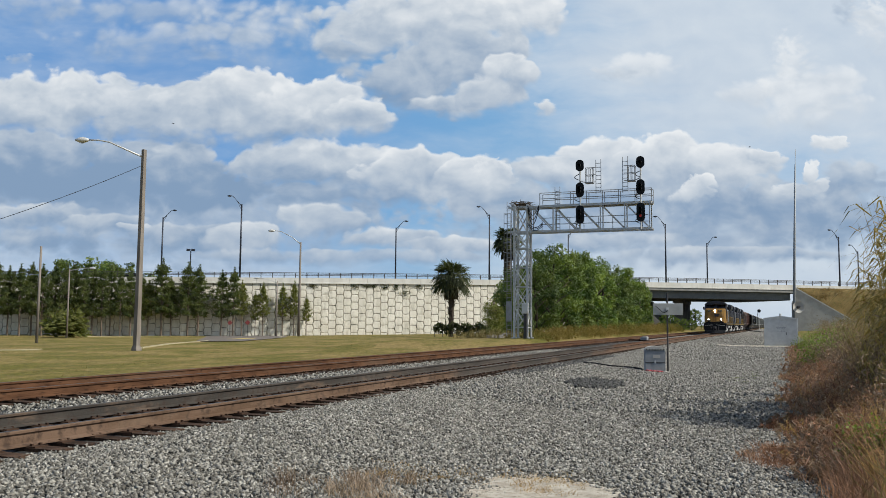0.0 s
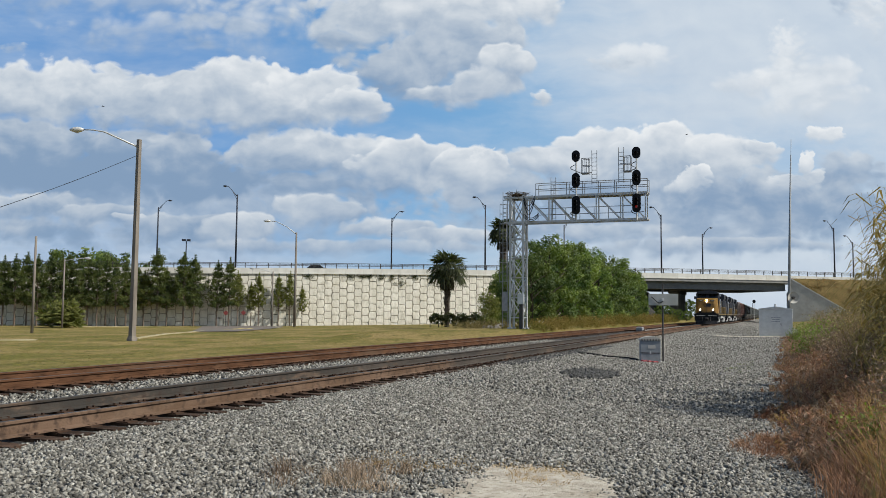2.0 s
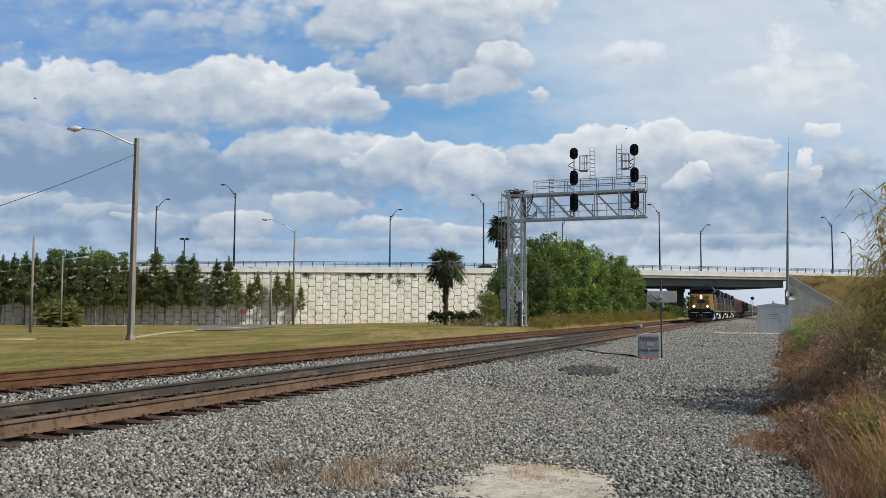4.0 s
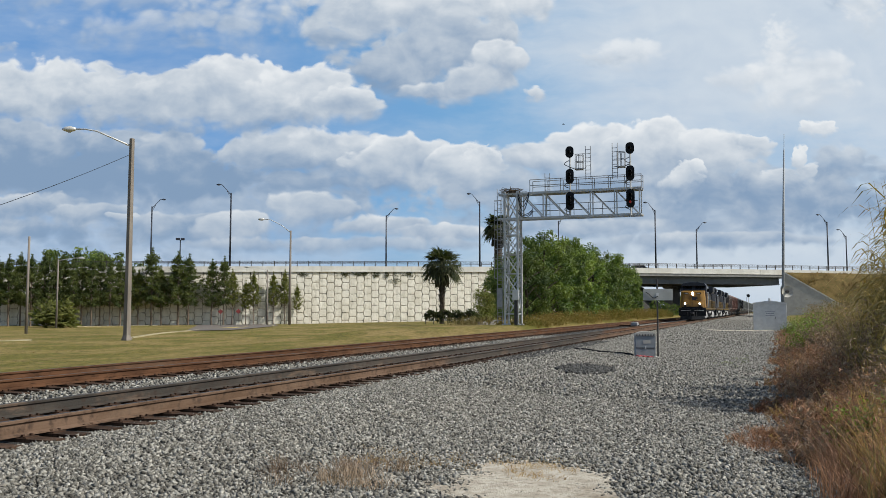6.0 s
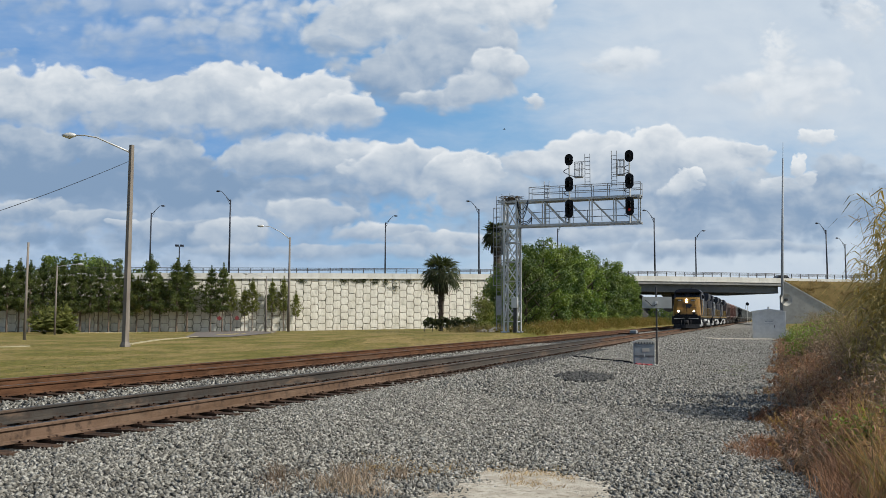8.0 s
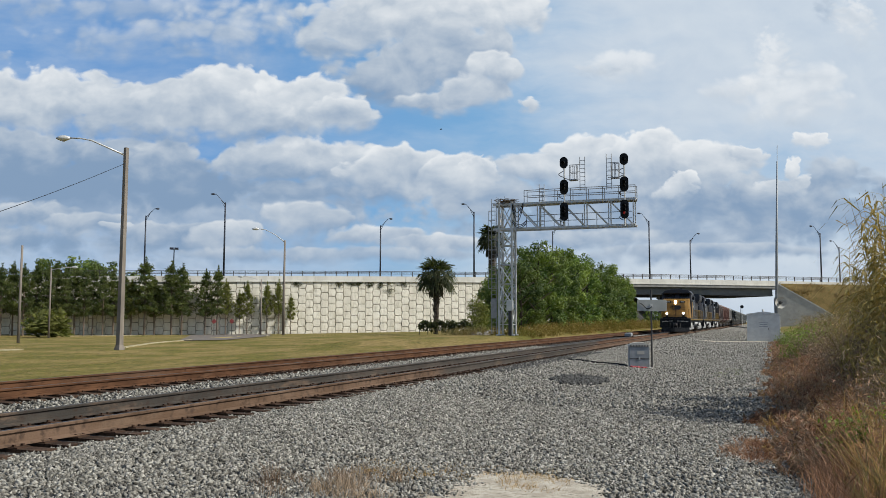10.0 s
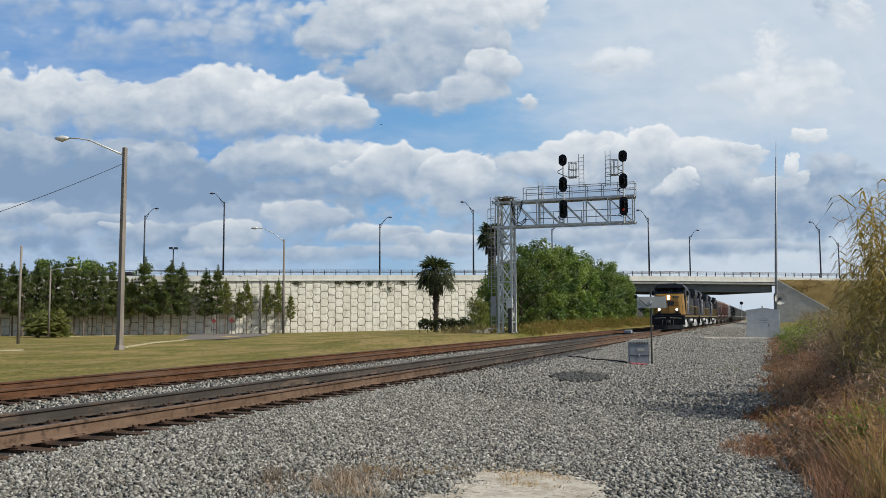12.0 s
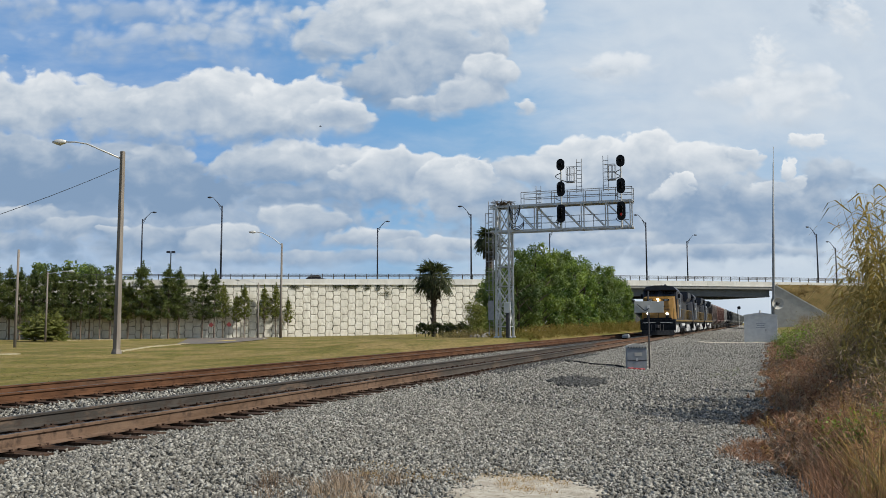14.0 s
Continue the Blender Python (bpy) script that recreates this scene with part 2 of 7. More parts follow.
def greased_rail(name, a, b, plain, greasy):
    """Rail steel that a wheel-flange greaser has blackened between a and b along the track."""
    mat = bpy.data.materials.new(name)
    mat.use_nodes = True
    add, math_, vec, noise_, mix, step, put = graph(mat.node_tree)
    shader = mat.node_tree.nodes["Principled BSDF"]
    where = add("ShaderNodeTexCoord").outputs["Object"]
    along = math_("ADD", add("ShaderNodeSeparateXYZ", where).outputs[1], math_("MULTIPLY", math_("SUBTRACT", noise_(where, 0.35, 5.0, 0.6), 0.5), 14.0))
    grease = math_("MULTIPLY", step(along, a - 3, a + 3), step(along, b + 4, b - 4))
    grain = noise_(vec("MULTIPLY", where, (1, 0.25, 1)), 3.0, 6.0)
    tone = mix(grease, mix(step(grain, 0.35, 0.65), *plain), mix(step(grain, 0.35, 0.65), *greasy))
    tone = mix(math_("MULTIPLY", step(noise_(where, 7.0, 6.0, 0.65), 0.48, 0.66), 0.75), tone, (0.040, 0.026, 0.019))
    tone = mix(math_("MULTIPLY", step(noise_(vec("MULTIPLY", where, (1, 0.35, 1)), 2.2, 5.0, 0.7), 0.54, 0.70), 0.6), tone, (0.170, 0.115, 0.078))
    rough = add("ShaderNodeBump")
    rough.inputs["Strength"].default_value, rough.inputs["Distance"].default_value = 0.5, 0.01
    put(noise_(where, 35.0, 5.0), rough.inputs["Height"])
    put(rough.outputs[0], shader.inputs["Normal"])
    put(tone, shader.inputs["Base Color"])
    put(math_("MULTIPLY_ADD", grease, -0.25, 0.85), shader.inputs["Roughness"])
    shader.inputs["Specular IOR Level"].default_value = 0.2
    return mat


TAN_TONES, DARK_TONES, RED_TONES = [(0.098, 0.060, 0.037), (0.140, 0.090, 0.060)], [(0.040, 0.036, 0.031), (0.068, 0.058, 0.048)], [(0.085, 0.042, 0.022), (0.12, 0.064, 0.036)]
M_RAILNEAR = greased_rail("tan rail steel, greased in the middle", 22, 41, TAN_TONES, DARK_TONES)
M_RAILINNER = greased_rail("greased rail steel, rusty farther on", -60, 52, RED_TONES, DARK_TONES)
M_RAILTOP = material("dull rail head", [(0.045, 0.040, 0.036), (0.075, 0.066, 0.058)], 3, 0.6, 0.2)
M_SPIKE = material("dark rusted spikes", [(0.040, 0.024, 0.016), (0.065, 0.038, 0.025)], 5, 0.85)
M_TIE = material("creosoted timber", [(0.042, 0.026, 0.018), (0.075, 0.046, 0.030), (0.022, 0.016, 0.012)], 7, 0.9, 0, 0.4, 60, stretch=(1, 1, 1), per_object=0.3)
M_CONC = material("weathered concrete", [(0.36, 0.345, 0.31), (0.43, 0.415, 0.37)], 0.8, 0.9, 0, 0.15, 30, stain=(0.33, 0.31, 0.27), stain_scale=0.3, stain_amount=0.45)
M_PANEL = material("pale concrete panel", [(0.64, 0.605, 0.51), (0.73, 0.695, 0.60), (0.58, 0.54, 0.445)], 0.45, 0.9, 0, 0.7, 5, stain=(0.38, 0.35, 0.27), stain_scale=0.8, stain_amount=0.5, stretch=(1, 1, 0.35), per_object=0.04, run_on=True)
M_JOINT = material("dirty joint", [(0.20, 0.185, 0.14), (0.44, 0.41, 0.33)], 0.8, 0.95, stain=(0.022, 0.024, 0.016), stain_scale=0.7, stain_amount=1.0, stretch=(1, 1, 0.6))
M_PARAPET = material("off-white parapet", [(0.55, 0.535, 0.48), (0.63, 0.615, 0.56)], 0.6, 0.9, 0, 0.1, 20, stain=(0.42, 0.40, 0.35), stain_scale=0.5, stain_amount=0.4, stretch=(1, 1, 0.4))
# concrete made darker in colour to stand for the shade below the bridge
M_CONCSHADE = material("concrete with bridge shade in its colour", [(0.075, 0.075, 0.072), (0.125, 0.123, 0.115)], 0.8, 0.9, 0, 0.15, 20, stain=(0.045, 0.045, 0.043), stain_scale=0.4, stretch=(1, 1, 0.4))
M_SLAB = material("weathered slab edge", [(0.20, 0.20, 0.19), (0.26, 0.26, 0.245)], 0.8, 0.9, 0, 0.1, 20, stain=(0.14, 0.14, 0.13), stain_scale=0.4, stretch=(1, 1, 0.4))
M_GIRDER = material("grey painted girder", [(0.085, 0.098, 0.104), (0.115, 0.128, 0.134)], 0.6, 0.6, 0, 0.05, 20, stain=(0.065, 0.073, 0.078))
# girder steel darkened in colour to stand for shade under the deck
M_SHADEUNDER = material("bridge steel with shade in its colour", [(0.04, 0.042, 0.045), (0.06, 0.06, 0.06)], 0.6, 0.8)
M_POLE = material("spun concrete pole", [(0.150, 0.130, 0.110), (0.215, 0.190, 0.162)], 1.5, 0.9, 0, 0.2, 40, stain=(0.24, 0.21, 0.18), stain_scale=0.8, stretch=(1, 1, 0.3))
M_BARK = material("rough bark", [(0.10, 0.075, 0.055), (0.16, 0.125, 0.095)], 8, 0.95, 0, 0.5, 25, stretch=(1, 1, 0.3))
GREEN_LIGHT = (1.5, 1.7, 0.6)
M_PINE = material("pine needles", [(0.042, 0.064, 0.019), (0.112, 0.128, 0.036)], 0.6, 0.8, per_island=0.3, through_light=GREEN_LIGHT)
M_LEAF = material("broad leaves", [(0.043, 0.082, 0.018), (0.160, 0.202, 0.042)], 0.45, 0.65, per_island=0.25, per_object=0.30, through_light=GREEN_LIGHT)
M_PALM = material("palm fronds", [(0.030, 0.041, 0.016), (0.060, 0.066, 0.025)], 1.5, 0.8, per_island=0.35, through_light=GREEN_LIGHT)
M_YELLOW = material("yellow cab paint", [(0.19, 0.098, 0.014), (0.25, 0.130, 0.018)], 2, 0.4, 0, 0, stain=(0.13, 0.068, 0.016), stain_scale=1.5)
M_BLUE = material("dark blue body paint", [(0.007, 0.009, 0.016), (0.012, 0.015, 0.024)], 2, 0.45, 0, 0, stain=(0.022, 0.021, 0.022), stain_scale=1.2)
M_LAMPPOST = material("dark lamp post", [(0.02, 0.024, 0.034), (0.032, 0.037, 0.05)], 3, 0.5, 0.5)
# pale tone that stands for light and sky reflection on the cab side
M_CABLIT = material("cab blue paled by painted light", [(0.16, 0.18, 0.21), (0.22, 0.24, 0.27)], 2, 0.4)
M_GLASS = material("dark cab glass", [(0.01, 0.012, 0.015), (0.015, 0.018, 0.022)], 2, 0.08)
M_TRUCK = material("grey truck paint", [(0.42, 0.42, 0.42), (0.50, 0.50, 0.49)], 3, 0.7, 0, 0.1, 30, stain=(0.2, 0.18, 0.16), stain_scale=1.4, stain_amount=0.7)
M_LAMP = material("lit headlight", [(1, 0.9, 0.7), (1, 0.9, 0.7)], 1, 0.3, glow=((1.0, 0.86, 0.62), 14.0))

# ---------- plan: s runs along the tracks, q across them ----------
PSI = radians(21.52)
ALONG, ACROSS = Vector((math.sin(PSI), math.cos(PSI), 0)), Vector((-math.cos(PSI), math.sin(PSI), 0))
NEAR_Q, FAR_Q, RAIL_Z, GAUGE = 8.82, 13.6, 0.50, 1.505
YAW = math.degrees(-PSI)


def place(s, q, z=0.0):
    return ALONG * s + ACROSS * q + Vector((0, 0, z))


def smooth(a, b, x):
    x = min(1.0, max(0.0, (x - a) / (b - a)))
    return x * x * (3 - 2 * x)


def ground_z(x, y):
    """The height of the bare ground."""
    s, q = x * ALONG.x + y * ALONG.y, x * ACROSS.x + y * ACROSS.y
    bed = 0.24 * smooth(3.6, 7.3, q) * (1 - smooth(15.2, 18.0, q))
    field = -0.3 * smooth(17.0, 35.0, q) - 1.25 * smooth(35.0, 120.0, q)
    field += 0.6 * smooth(15.6, 18.0, q) * (1 - smooth(26.0, 33.0, q)) * smooth(44.0, 58.0, s)
    bank = 0.5 * smooth(-1.2, -6.0, q)
    return bed + field + bank


class Mesh:
    """Points and faces of one mesh, gathered piece by piece."""
    def __init__(self):
        self.points, self.faces = [], []

    def add(self, points, faces):
        n = len(self.points)
        self.points += [tuple(p) for p in points]
        self.faces += [tuple(n + i for i in f) for f in faces]
        return self

    def box(self, centre, size, turn=None, taper=1.0):
        x, y, z = (v / 2 for v in size)
        points = [Vector((sx * x * k, sy * y * k, sz * z)) for sz, k in ((-1, 1.0), (1, taper)) for sx, sy in ((-1, -1), (1, -1), (1, 1), (-1, 1))]
        if turn is not None:
            points = [turn @ p for p in points]
        c = Vector(centre)
        return self.add([c + p for p in points], [(3, 2, 1, 0), (4, 5, 6, 7), (0, 1, 5, 4), (1, 2, 6, 5), (2, 3, 7, 6), (3, 0, 4, 7)])

    def tube(self, path, radii, sides=8, ends=True):
        path = [Vector(p) for p in path]
        radii = list(radii) if hasattr(radii, "__len__") else [radii] * len(path)
        rings, n = [], len(path)
        for i, p in enumerate(path):
            d = (path[min(i + 1, n - 1)] - path[max(i - 1, 0)]).normalized()
            a = d.orthogonal().normalized() if abs(d.z) < 0.99 else Vector((1, 0, 0))
            if abs(d.z) < 0.99:
                a = d.cross(Vector((0, 0, 1))).normalized()
            b = d.cross(a)
            rings += [p + (a * math.cos(k * math.tau / sides) + b * math.sin(k * math.tau / sides)) * radii[i] for k in range(sides)]
        faces = [(i * sides + k, i * sides + (k + 1) % sides, (i + 1) * sides + (k + 1) % sides, (i + 1) * sides + k) for i in range(n - 1) for k in range(sides)]
        if ends:
            faces += [tuple(range(sides - 1, -1, -1)), tuple((n - 1) * sides + k for k in range(sides))]
        return self.add(rings, faces)

    def prism(self, outline, a, b, lay):
        """An outline swept from a to b; lay(u, v, w) gives the point."""
        n = len(outline)
        points = [lay(u, v, w) for w in (a, b) for u, v in outline]
        return self.add(points, [tuple(range(n - 1, -1, -1)), tuple(range(n, 2 * n))] + [(i, (i + 1) % n, n + (i + 1) % n, n + i) for i in range(n)])

    def data(self, name, mat, smooth_faces=False):
        mesh = bpy.data.meshes.new(name)
        mesh.from_pydata(self.points, [], self.faces)
        mesh.materials.append(mat)
        if smooth_faces:
            mesh.polygons.foreach_set("use_smooth", [True] * len(mesh.polygons))
        mesh.update()
        return mesh


def part(name, mesh, mat, parent=None, label="", at=None, smooth_faces=False, bevel=0.0, **tags):
    """ONE mesh object under a thing or a part."""
    data = mesh.data(name, mat, smooth_faces) if isinstance(mesh, Mesh) else mesh
    ob = new(name, data)
    if parent is not None:
        ob.parent = parent
    if at is not None:
        ob.matrix_basis = at if isinstance(at, Matrix) else Matrix.Translation(at)
    if bevel:
        mod = ob.modifiers.new("edge", "BEVEL")
        mod.width, mod.segments, mod.limit_method = bevel, 2, "ANGLE"
    return tagged(ob, label, **tags)


def thing(name, label, category, at=None, group="", kind=""):
    ob = new(name)
    if at is not None:
        ob.matrix_basis = at if isinstance(at, Matrix) else Matrix.Translation(at)
    return tagged(ob, label, category, group, kind)


def here(s, q, z=None, turn=0.0):
    """A pose on the ground at s, q, turned with the tracks."""
    p = place(s, q)
    return pose(p.x, p.y, ground_z(p.x, p.y) if z is None else z, 0, 0, YAW + turn)


def spot(x, y, z=None, turn=0.0):
    return pose(x, y, ground_z(x, y) if z is None else z, 0, 0, turn)

# ---------- ground ----------
def sheet(name, s_values, q_values, lift, mat, label, category):
    """A sheet that lies on the ground between the given lines along and across the tracks."""
    mesh = Mesh()
    for s in s_values:
        for q in q_values:
            p = place(s, q)
            dip = 0.15 if name == "ground" and -2.0 < q < 15.4 and -25 < s < 410 else 0.0
            mesh.points.append((p.x, p.y, ground_z(p.x, p.y) + lift - dip))
    n = len(q_values)
    mesh.faces = [(i * n + k, i * n + k + 1, (i + 1) * n + k + 1, (i + 1) * n + k) for i in range(len(s_values) - 1) for k in range(n - 1)]
    return part(name, mesh, mat, None, label, smooth_faces=True, category=category, kind="structure")


def span(a, b, n):
    return [a + (b - a) * i / n for i in range(n + 1)]


def grass_material(name):
    """Mown dry grass: broad tan and green patches, worn spots and fine mottling."""
    mat = bpy.data.materials.new(name)
    mat.use_nodes = True
    tree = mat.node_tree
    add, math_, vec, noise_, mix, step, put = graph(tree)
    shader = tree.nodes["Principled BSDF"]
    where = add("ShaderNodeTexCoord").outputs["Object"]
    tone = mix(step(noise_(vec("MULTIPLY", where, (1.0, 0.6, 1.0)), 0.20, 6.0, 0.65), 0.40, 0.60), (0.116, 0.106, 0.022), (0.225, 0.165, 0.062))
    tone = mix(math_("MULTIPLY", step(noise_(where, 0.75, 7.0, 0.7), 0.50, 0.66), 0.75), tone, (0.085, 0.082, 0.018))
    tone = mix(math_("MULTIPLY", step(noise_(where, 1.9, 6.0, 0.7), 0.54, 0.70), 0.65), tone, (0.235, 0.170, 0.082))
    fine = noise_(where, 4.5, 8.0, 0.78)
    tone = mix(1.0, tone, add("ShaderNodeCombineColor", *[math_("MULTIPLY_ADD", step(fine, 0.30, 0.70), 1.15, 0.45)] * 3).outputs[0], "MULTIPLY")
    put(tone, shader.inputs["Base Color"])
    shader.inputs["Roughness"].default_value, shader.inputs["Specular IOR Level"].default_value = 0.95, 0.1
    node = add("ShaderNodeBump")
    node.inputs["Strength"].default_value, node.inputs["Distance"].default_value = 0.9, 0.05
    put(fine, node.inputs["Height"])
    put(node.outputs[0], shader.inputs["Normal"])
    return mat


M_GRASS = grass_material("mown dry grass")


def gravel_material(name, k):
    """Crushed stone: cells of differing grey with dark gaps, two sizes, and broad dusty stains."""
    mat = bpy.data.materials.new(name)
    mat.use_nodes = True
    tree = mat.node_tree
    add, math_, vec, noise_, mix, step, put = graph(tree)
    shader = tree.nodes["Principled BSDF"]
    where = add("ShaderNodeTexCoord").outputs["Object"]
    cell = add("ShaderNodeTexVoronoi", where)
    cell.inputs["Scale"].default_value = 24.0
    rim = add("ShaderNodeTexVoronoi", where, feature="DISTANCE_TO_EDGE")
    rim.inputs["Scale"].default_value = 24.0
    shade = add("ShaderNodeSeparateColor", cell.outputs["Color"]).outputs[0]
    tone = mix(shade, (0.104 * k, 0.097 * k, 0.084 * k), (0.345 * k, 0.322 * k, 0.275 * k))
    tone = mix(step(rim.outputs["Distance"], 0.12, 0.02), tone, (0.05 * k, 0.049 * k, 0.046 * k))
    tone = mix(math_("MULTIPLY", step(noise_(where, 0.8, 7.0, 0.7), 0.45, 0.65), 0.6), tone, (0.22 * k, 0.20 * k, 0.165 * k))
    put(tone, shader.inputs["Base Color"])
    shader.inputs["Roughness"].default_value = 0.95
    node = add("ShaderNodeBump")
    node.inputs["Strength"].default_value, node.inputs["Distance"].default_value = 1.0, 0.03
    put(math_("ADD", math_("MULTIPLY", math_("MINIMUM", rim.outputs["Distance"], 0.3), 2.0), math_("MULTIPLY", shade, 0.8)), node.inputs["Height"])
    put(node.outputs[0], shader.inputs["Normal"])
    return mat


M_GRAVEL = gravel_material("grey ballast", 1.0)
# same gravel darkened: the shade between loose stones is put into its colour
M_GAPSHADE = gravel_material("ballast bed with gap shade in its colour", 0.22)
sheet("ground", [-3000, -800, -300, -100, -40, -20] + span(-10, 260, 90) + [300, 400, 600, 1000, 2000, 4000],
      [-3000, -800, -300, -100, -50, -30, -20, -12] + span(-8, 100, 72) + [120, 150, 200, 300, 600, 1500, 4000], 0.0, M_GRASS,
      "mown yellow-green grass running out to the horizon", "ground")
sheet("gravel_yard", span(80, 420, 170), span(-2.6, 16.0, 46), 0.02, M_GRAVEL, "grey crushed-stone ballast along the far tracks", "gravel")
sheet("gravel_yard", span(-30, 4, 17), span(-2.6, 16.0, 46), 0.02, M_GRAVEL, "grey crushed-stone ballast beside the near track", "gravel")
# this bed's colour stands for the deep shade in the stone gaps
sheet("ballast_bed", span(4, 80, 38), span(-2.6, 16.0, 46), 0.02, M_GAPSHADE, "bed under the grey crushed stone, gap shade in its colour", "gravel")

# ---------- tracks ----------
RAIL = [(-0.070, -0.185), (0.070, -0.185), (0.070, -0.172), (0.012, -0.150), (0.009, -0.045), (0.036, -0.035), (0.038, -0.008), (0.028, 0.0),
        (-0.028, 0.0), (-0.038, -0.008), (-0.036, -0.035), (-0.009, -0.045), (-0.012, -0.150), (-0.070, -0.172)]
TIE_GAP = 0.50


def build_track(q, label, steels):
    track = thing("railway_track", label, "railway track", here(0, q, 0.0), group="railway tracks")
    for side in (-1, 1):
        for mat, a, b, words in steels[side]:
            piece = Mesh().prism(RAIL, a, b, lambda u, v, w: (u + side * GAUGE / 2, w, v + RAIL_Z))
            part("rail", piece, mat, track, words)
        head = Mesh()
        head.box((side * GAUGE / 2, 185, RAIL_Z + 0.0015), (0.045, 430, 0.003))
        part("rail_head", head, M_RAILTOP, track, "worn dull rail head")
    tie = Mesh().box((0, 0, 0), (2.6, 0.23, 0.18)).data("tie", M_TIE)
    plate = Mesh().box((0, 0, 0.097), (0.36, 0.19, 0.014))
    for dx in (-0.10, 0.10):
        for dy in (-0.06, 0.06):
            plate.box((dx, dy, 0.114), (0.032, 0.028, 0.028))
    plate = plate.data("tie_plate", M_SPIKE)
    rng = random.Random(int(q * 10))
    rest = Mesh()
    for i in range(700):
        y = -4 + i * TIE_GAP
        at = pose(rng.uniform(-0.05, 0.05), y + rng.uniform(-0.03, 0.03), RAIL_Z - 0.185 - 0.104, 0, 0, rng.uniform(-1.5, 1.5))
        if i < 140:
            one = part("tie", tie, M_TIE, track, at=at)
            for side in (-1, 1):
                part("tie_plate", plate, M_RUST, one, at=(side * GAUGE / 2, 0, 0))
        else:
            rest.box(at.translation, (2.6, 0.23, 0.18))
    part("far_ties", rest, M_TIE, track, kind="stuff")
    return track


TAN, DARK, RUSTY = "dusty tan-brown steel rail", "dark greased steel rail", "red-brown rusted steel rail"
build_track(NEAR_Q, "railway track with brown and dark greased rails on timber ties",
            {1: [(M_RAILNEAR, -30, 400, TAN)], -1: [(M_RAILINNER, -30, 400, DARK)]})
build_track(FAR_Q, "second railway track with red-brown rusty rails on ties", {1: [(M_RUST, -30, 400, RUSTY)], -1: [(M_RUST, -30, 400, RUSTY)]})

# ---------- overpass: x runs along the wall, y back across the road ----------
ROAD_TURN = 12.3
ROAD = pose(-22.7, 187.4, 0, 0, 0, ROAD_TURN)


def road_top(r):
    """The height of the top of the parapet."""
    return 12.17 - 0.000064 * (r - 88) ** 2


BRIDGE_A, BRIDGE_B, WALL_FOOT, DECK = 66.0, 112.0, -2.2, 25.0
COLUMN, ROW = 1.64, 1.66


def panel_mesh(a, b, h, seed=0):
    """One interlocking panel of split-faced concrete: pointed sides, broken edges, a rough bulging face."""
    rng = random.Random(seed)
    corners = [(-a, -h), (a, -h), (b, 0), (a, h), (-a, h), (-b, 0)]
    ring = []
    for (u0, v0), (u1, v1) in zip(corners, corners[1:] + corners[:1]):
        for k in range(4):
            f = k / 4
            ring.append(((u0 + (u1 - u0) * f) * rng.uniform(0.93, 1.035), (v0 + (v1 - v0) * f) * rng.uniform(0.94, 1.03)))
    n = len(ring)
    points = [(u, 0.10, v) for u, v in ring]
    points += [(u * rng.uniform(0.90, 0.98), -0.05 + rng.uniform(-0.015, 0.012), v * rng.uniform(0.91, 0.98)) for u, v in ring]
    points += [(u * rng.uniform(0.42, 0.60), -0.065 + rng.uniform(-0.018, 0.018), v * rng.uniform(0.42, 0.60)) for u, v in ring[::2]]
    points.append((rng.uniform(-0.1, 0.1), -0.07 + rng.uniform(-0.02, 0.02), rng.uniform(-0.1, 0.1)))
    m = n // 2
    faces = [(i, (i + 1) % n, n + (i + 1) % n, n + i) for i in range(n)]
    for i in range(m):
        p, q = 2 * n + i, 2 * n + (i + 1) % m
        o0, o1, o2 = n + 2 * i, n + 2 * i + 1, n + (2 * i + 2) % n
        faces += [(o0, o1, p), (o1, q, p), (o1, o2, q), (p, q, 2 * n + m)]
    return Mesh().add(points, faces)


def build_wall():
    wall = thing("wall_overpass", "tall pale concrete retaining wall of interlocking panels", "retaining wall", ROAD, kind="structure")
    core = Mesh()
    for a, b in [(x, x + 8.0) for x in span(-270, BRIDGE_A - 8, 42)]:
        b = min(b, BRIDGE_A)
        top = min(road_top(a), road_top(b)) - 1.38
        core.box(((a + b) / 2, 0.55, (top + WALL_FOOT) / 2), (b - a, 0.9, top - WALL_FOOT))
    part("core", core, M_JOINT, wall, "dirty dark joints between the panels")
    kinds = [panel_mesh(0.69, 0.87, 0.79, i) for i in range(7)]
    panels, rest = [mesh.data("panel", M_PANEL) for mesh in kinds], Mesh()
    rng = random.Random(4)
    for c in range(-108, 40):
        x = c * COLUMN
        for k in range(10):
            z = WALL_FOOT + 0.8 + k * ROW + (ROW / 2 if c % 2 else 0)
            if z + 0.8 > road_top(x) - 1.35:
                low = z - 0.75
                if low < road_top(x) - 1.75:
                    rest.box((x, 0.12, (low + road_top(x) - 1.65) / 2), (1.42, 0.14, road_top(x) - 1.65 - low))
                break
            if -26 < c <= 12:
                part("panel", panels[rng.randrange(7)], M_PANEL, wall, at=(x + rng.uniform(-0.015, 0.015), 0.10 + rng.uniform(-0.025, 0.025), z + rng.uniform(-0.02, 0.02)))
            else:
                source = kinds[rng.randrange(7)]
                rest.add([(px + x, py + 0.10, pz + z) for px, py, pz in source.points], source.faces)
    part("far_panels", rest, M_PANEL, wall, kind="stuff")
    return wall


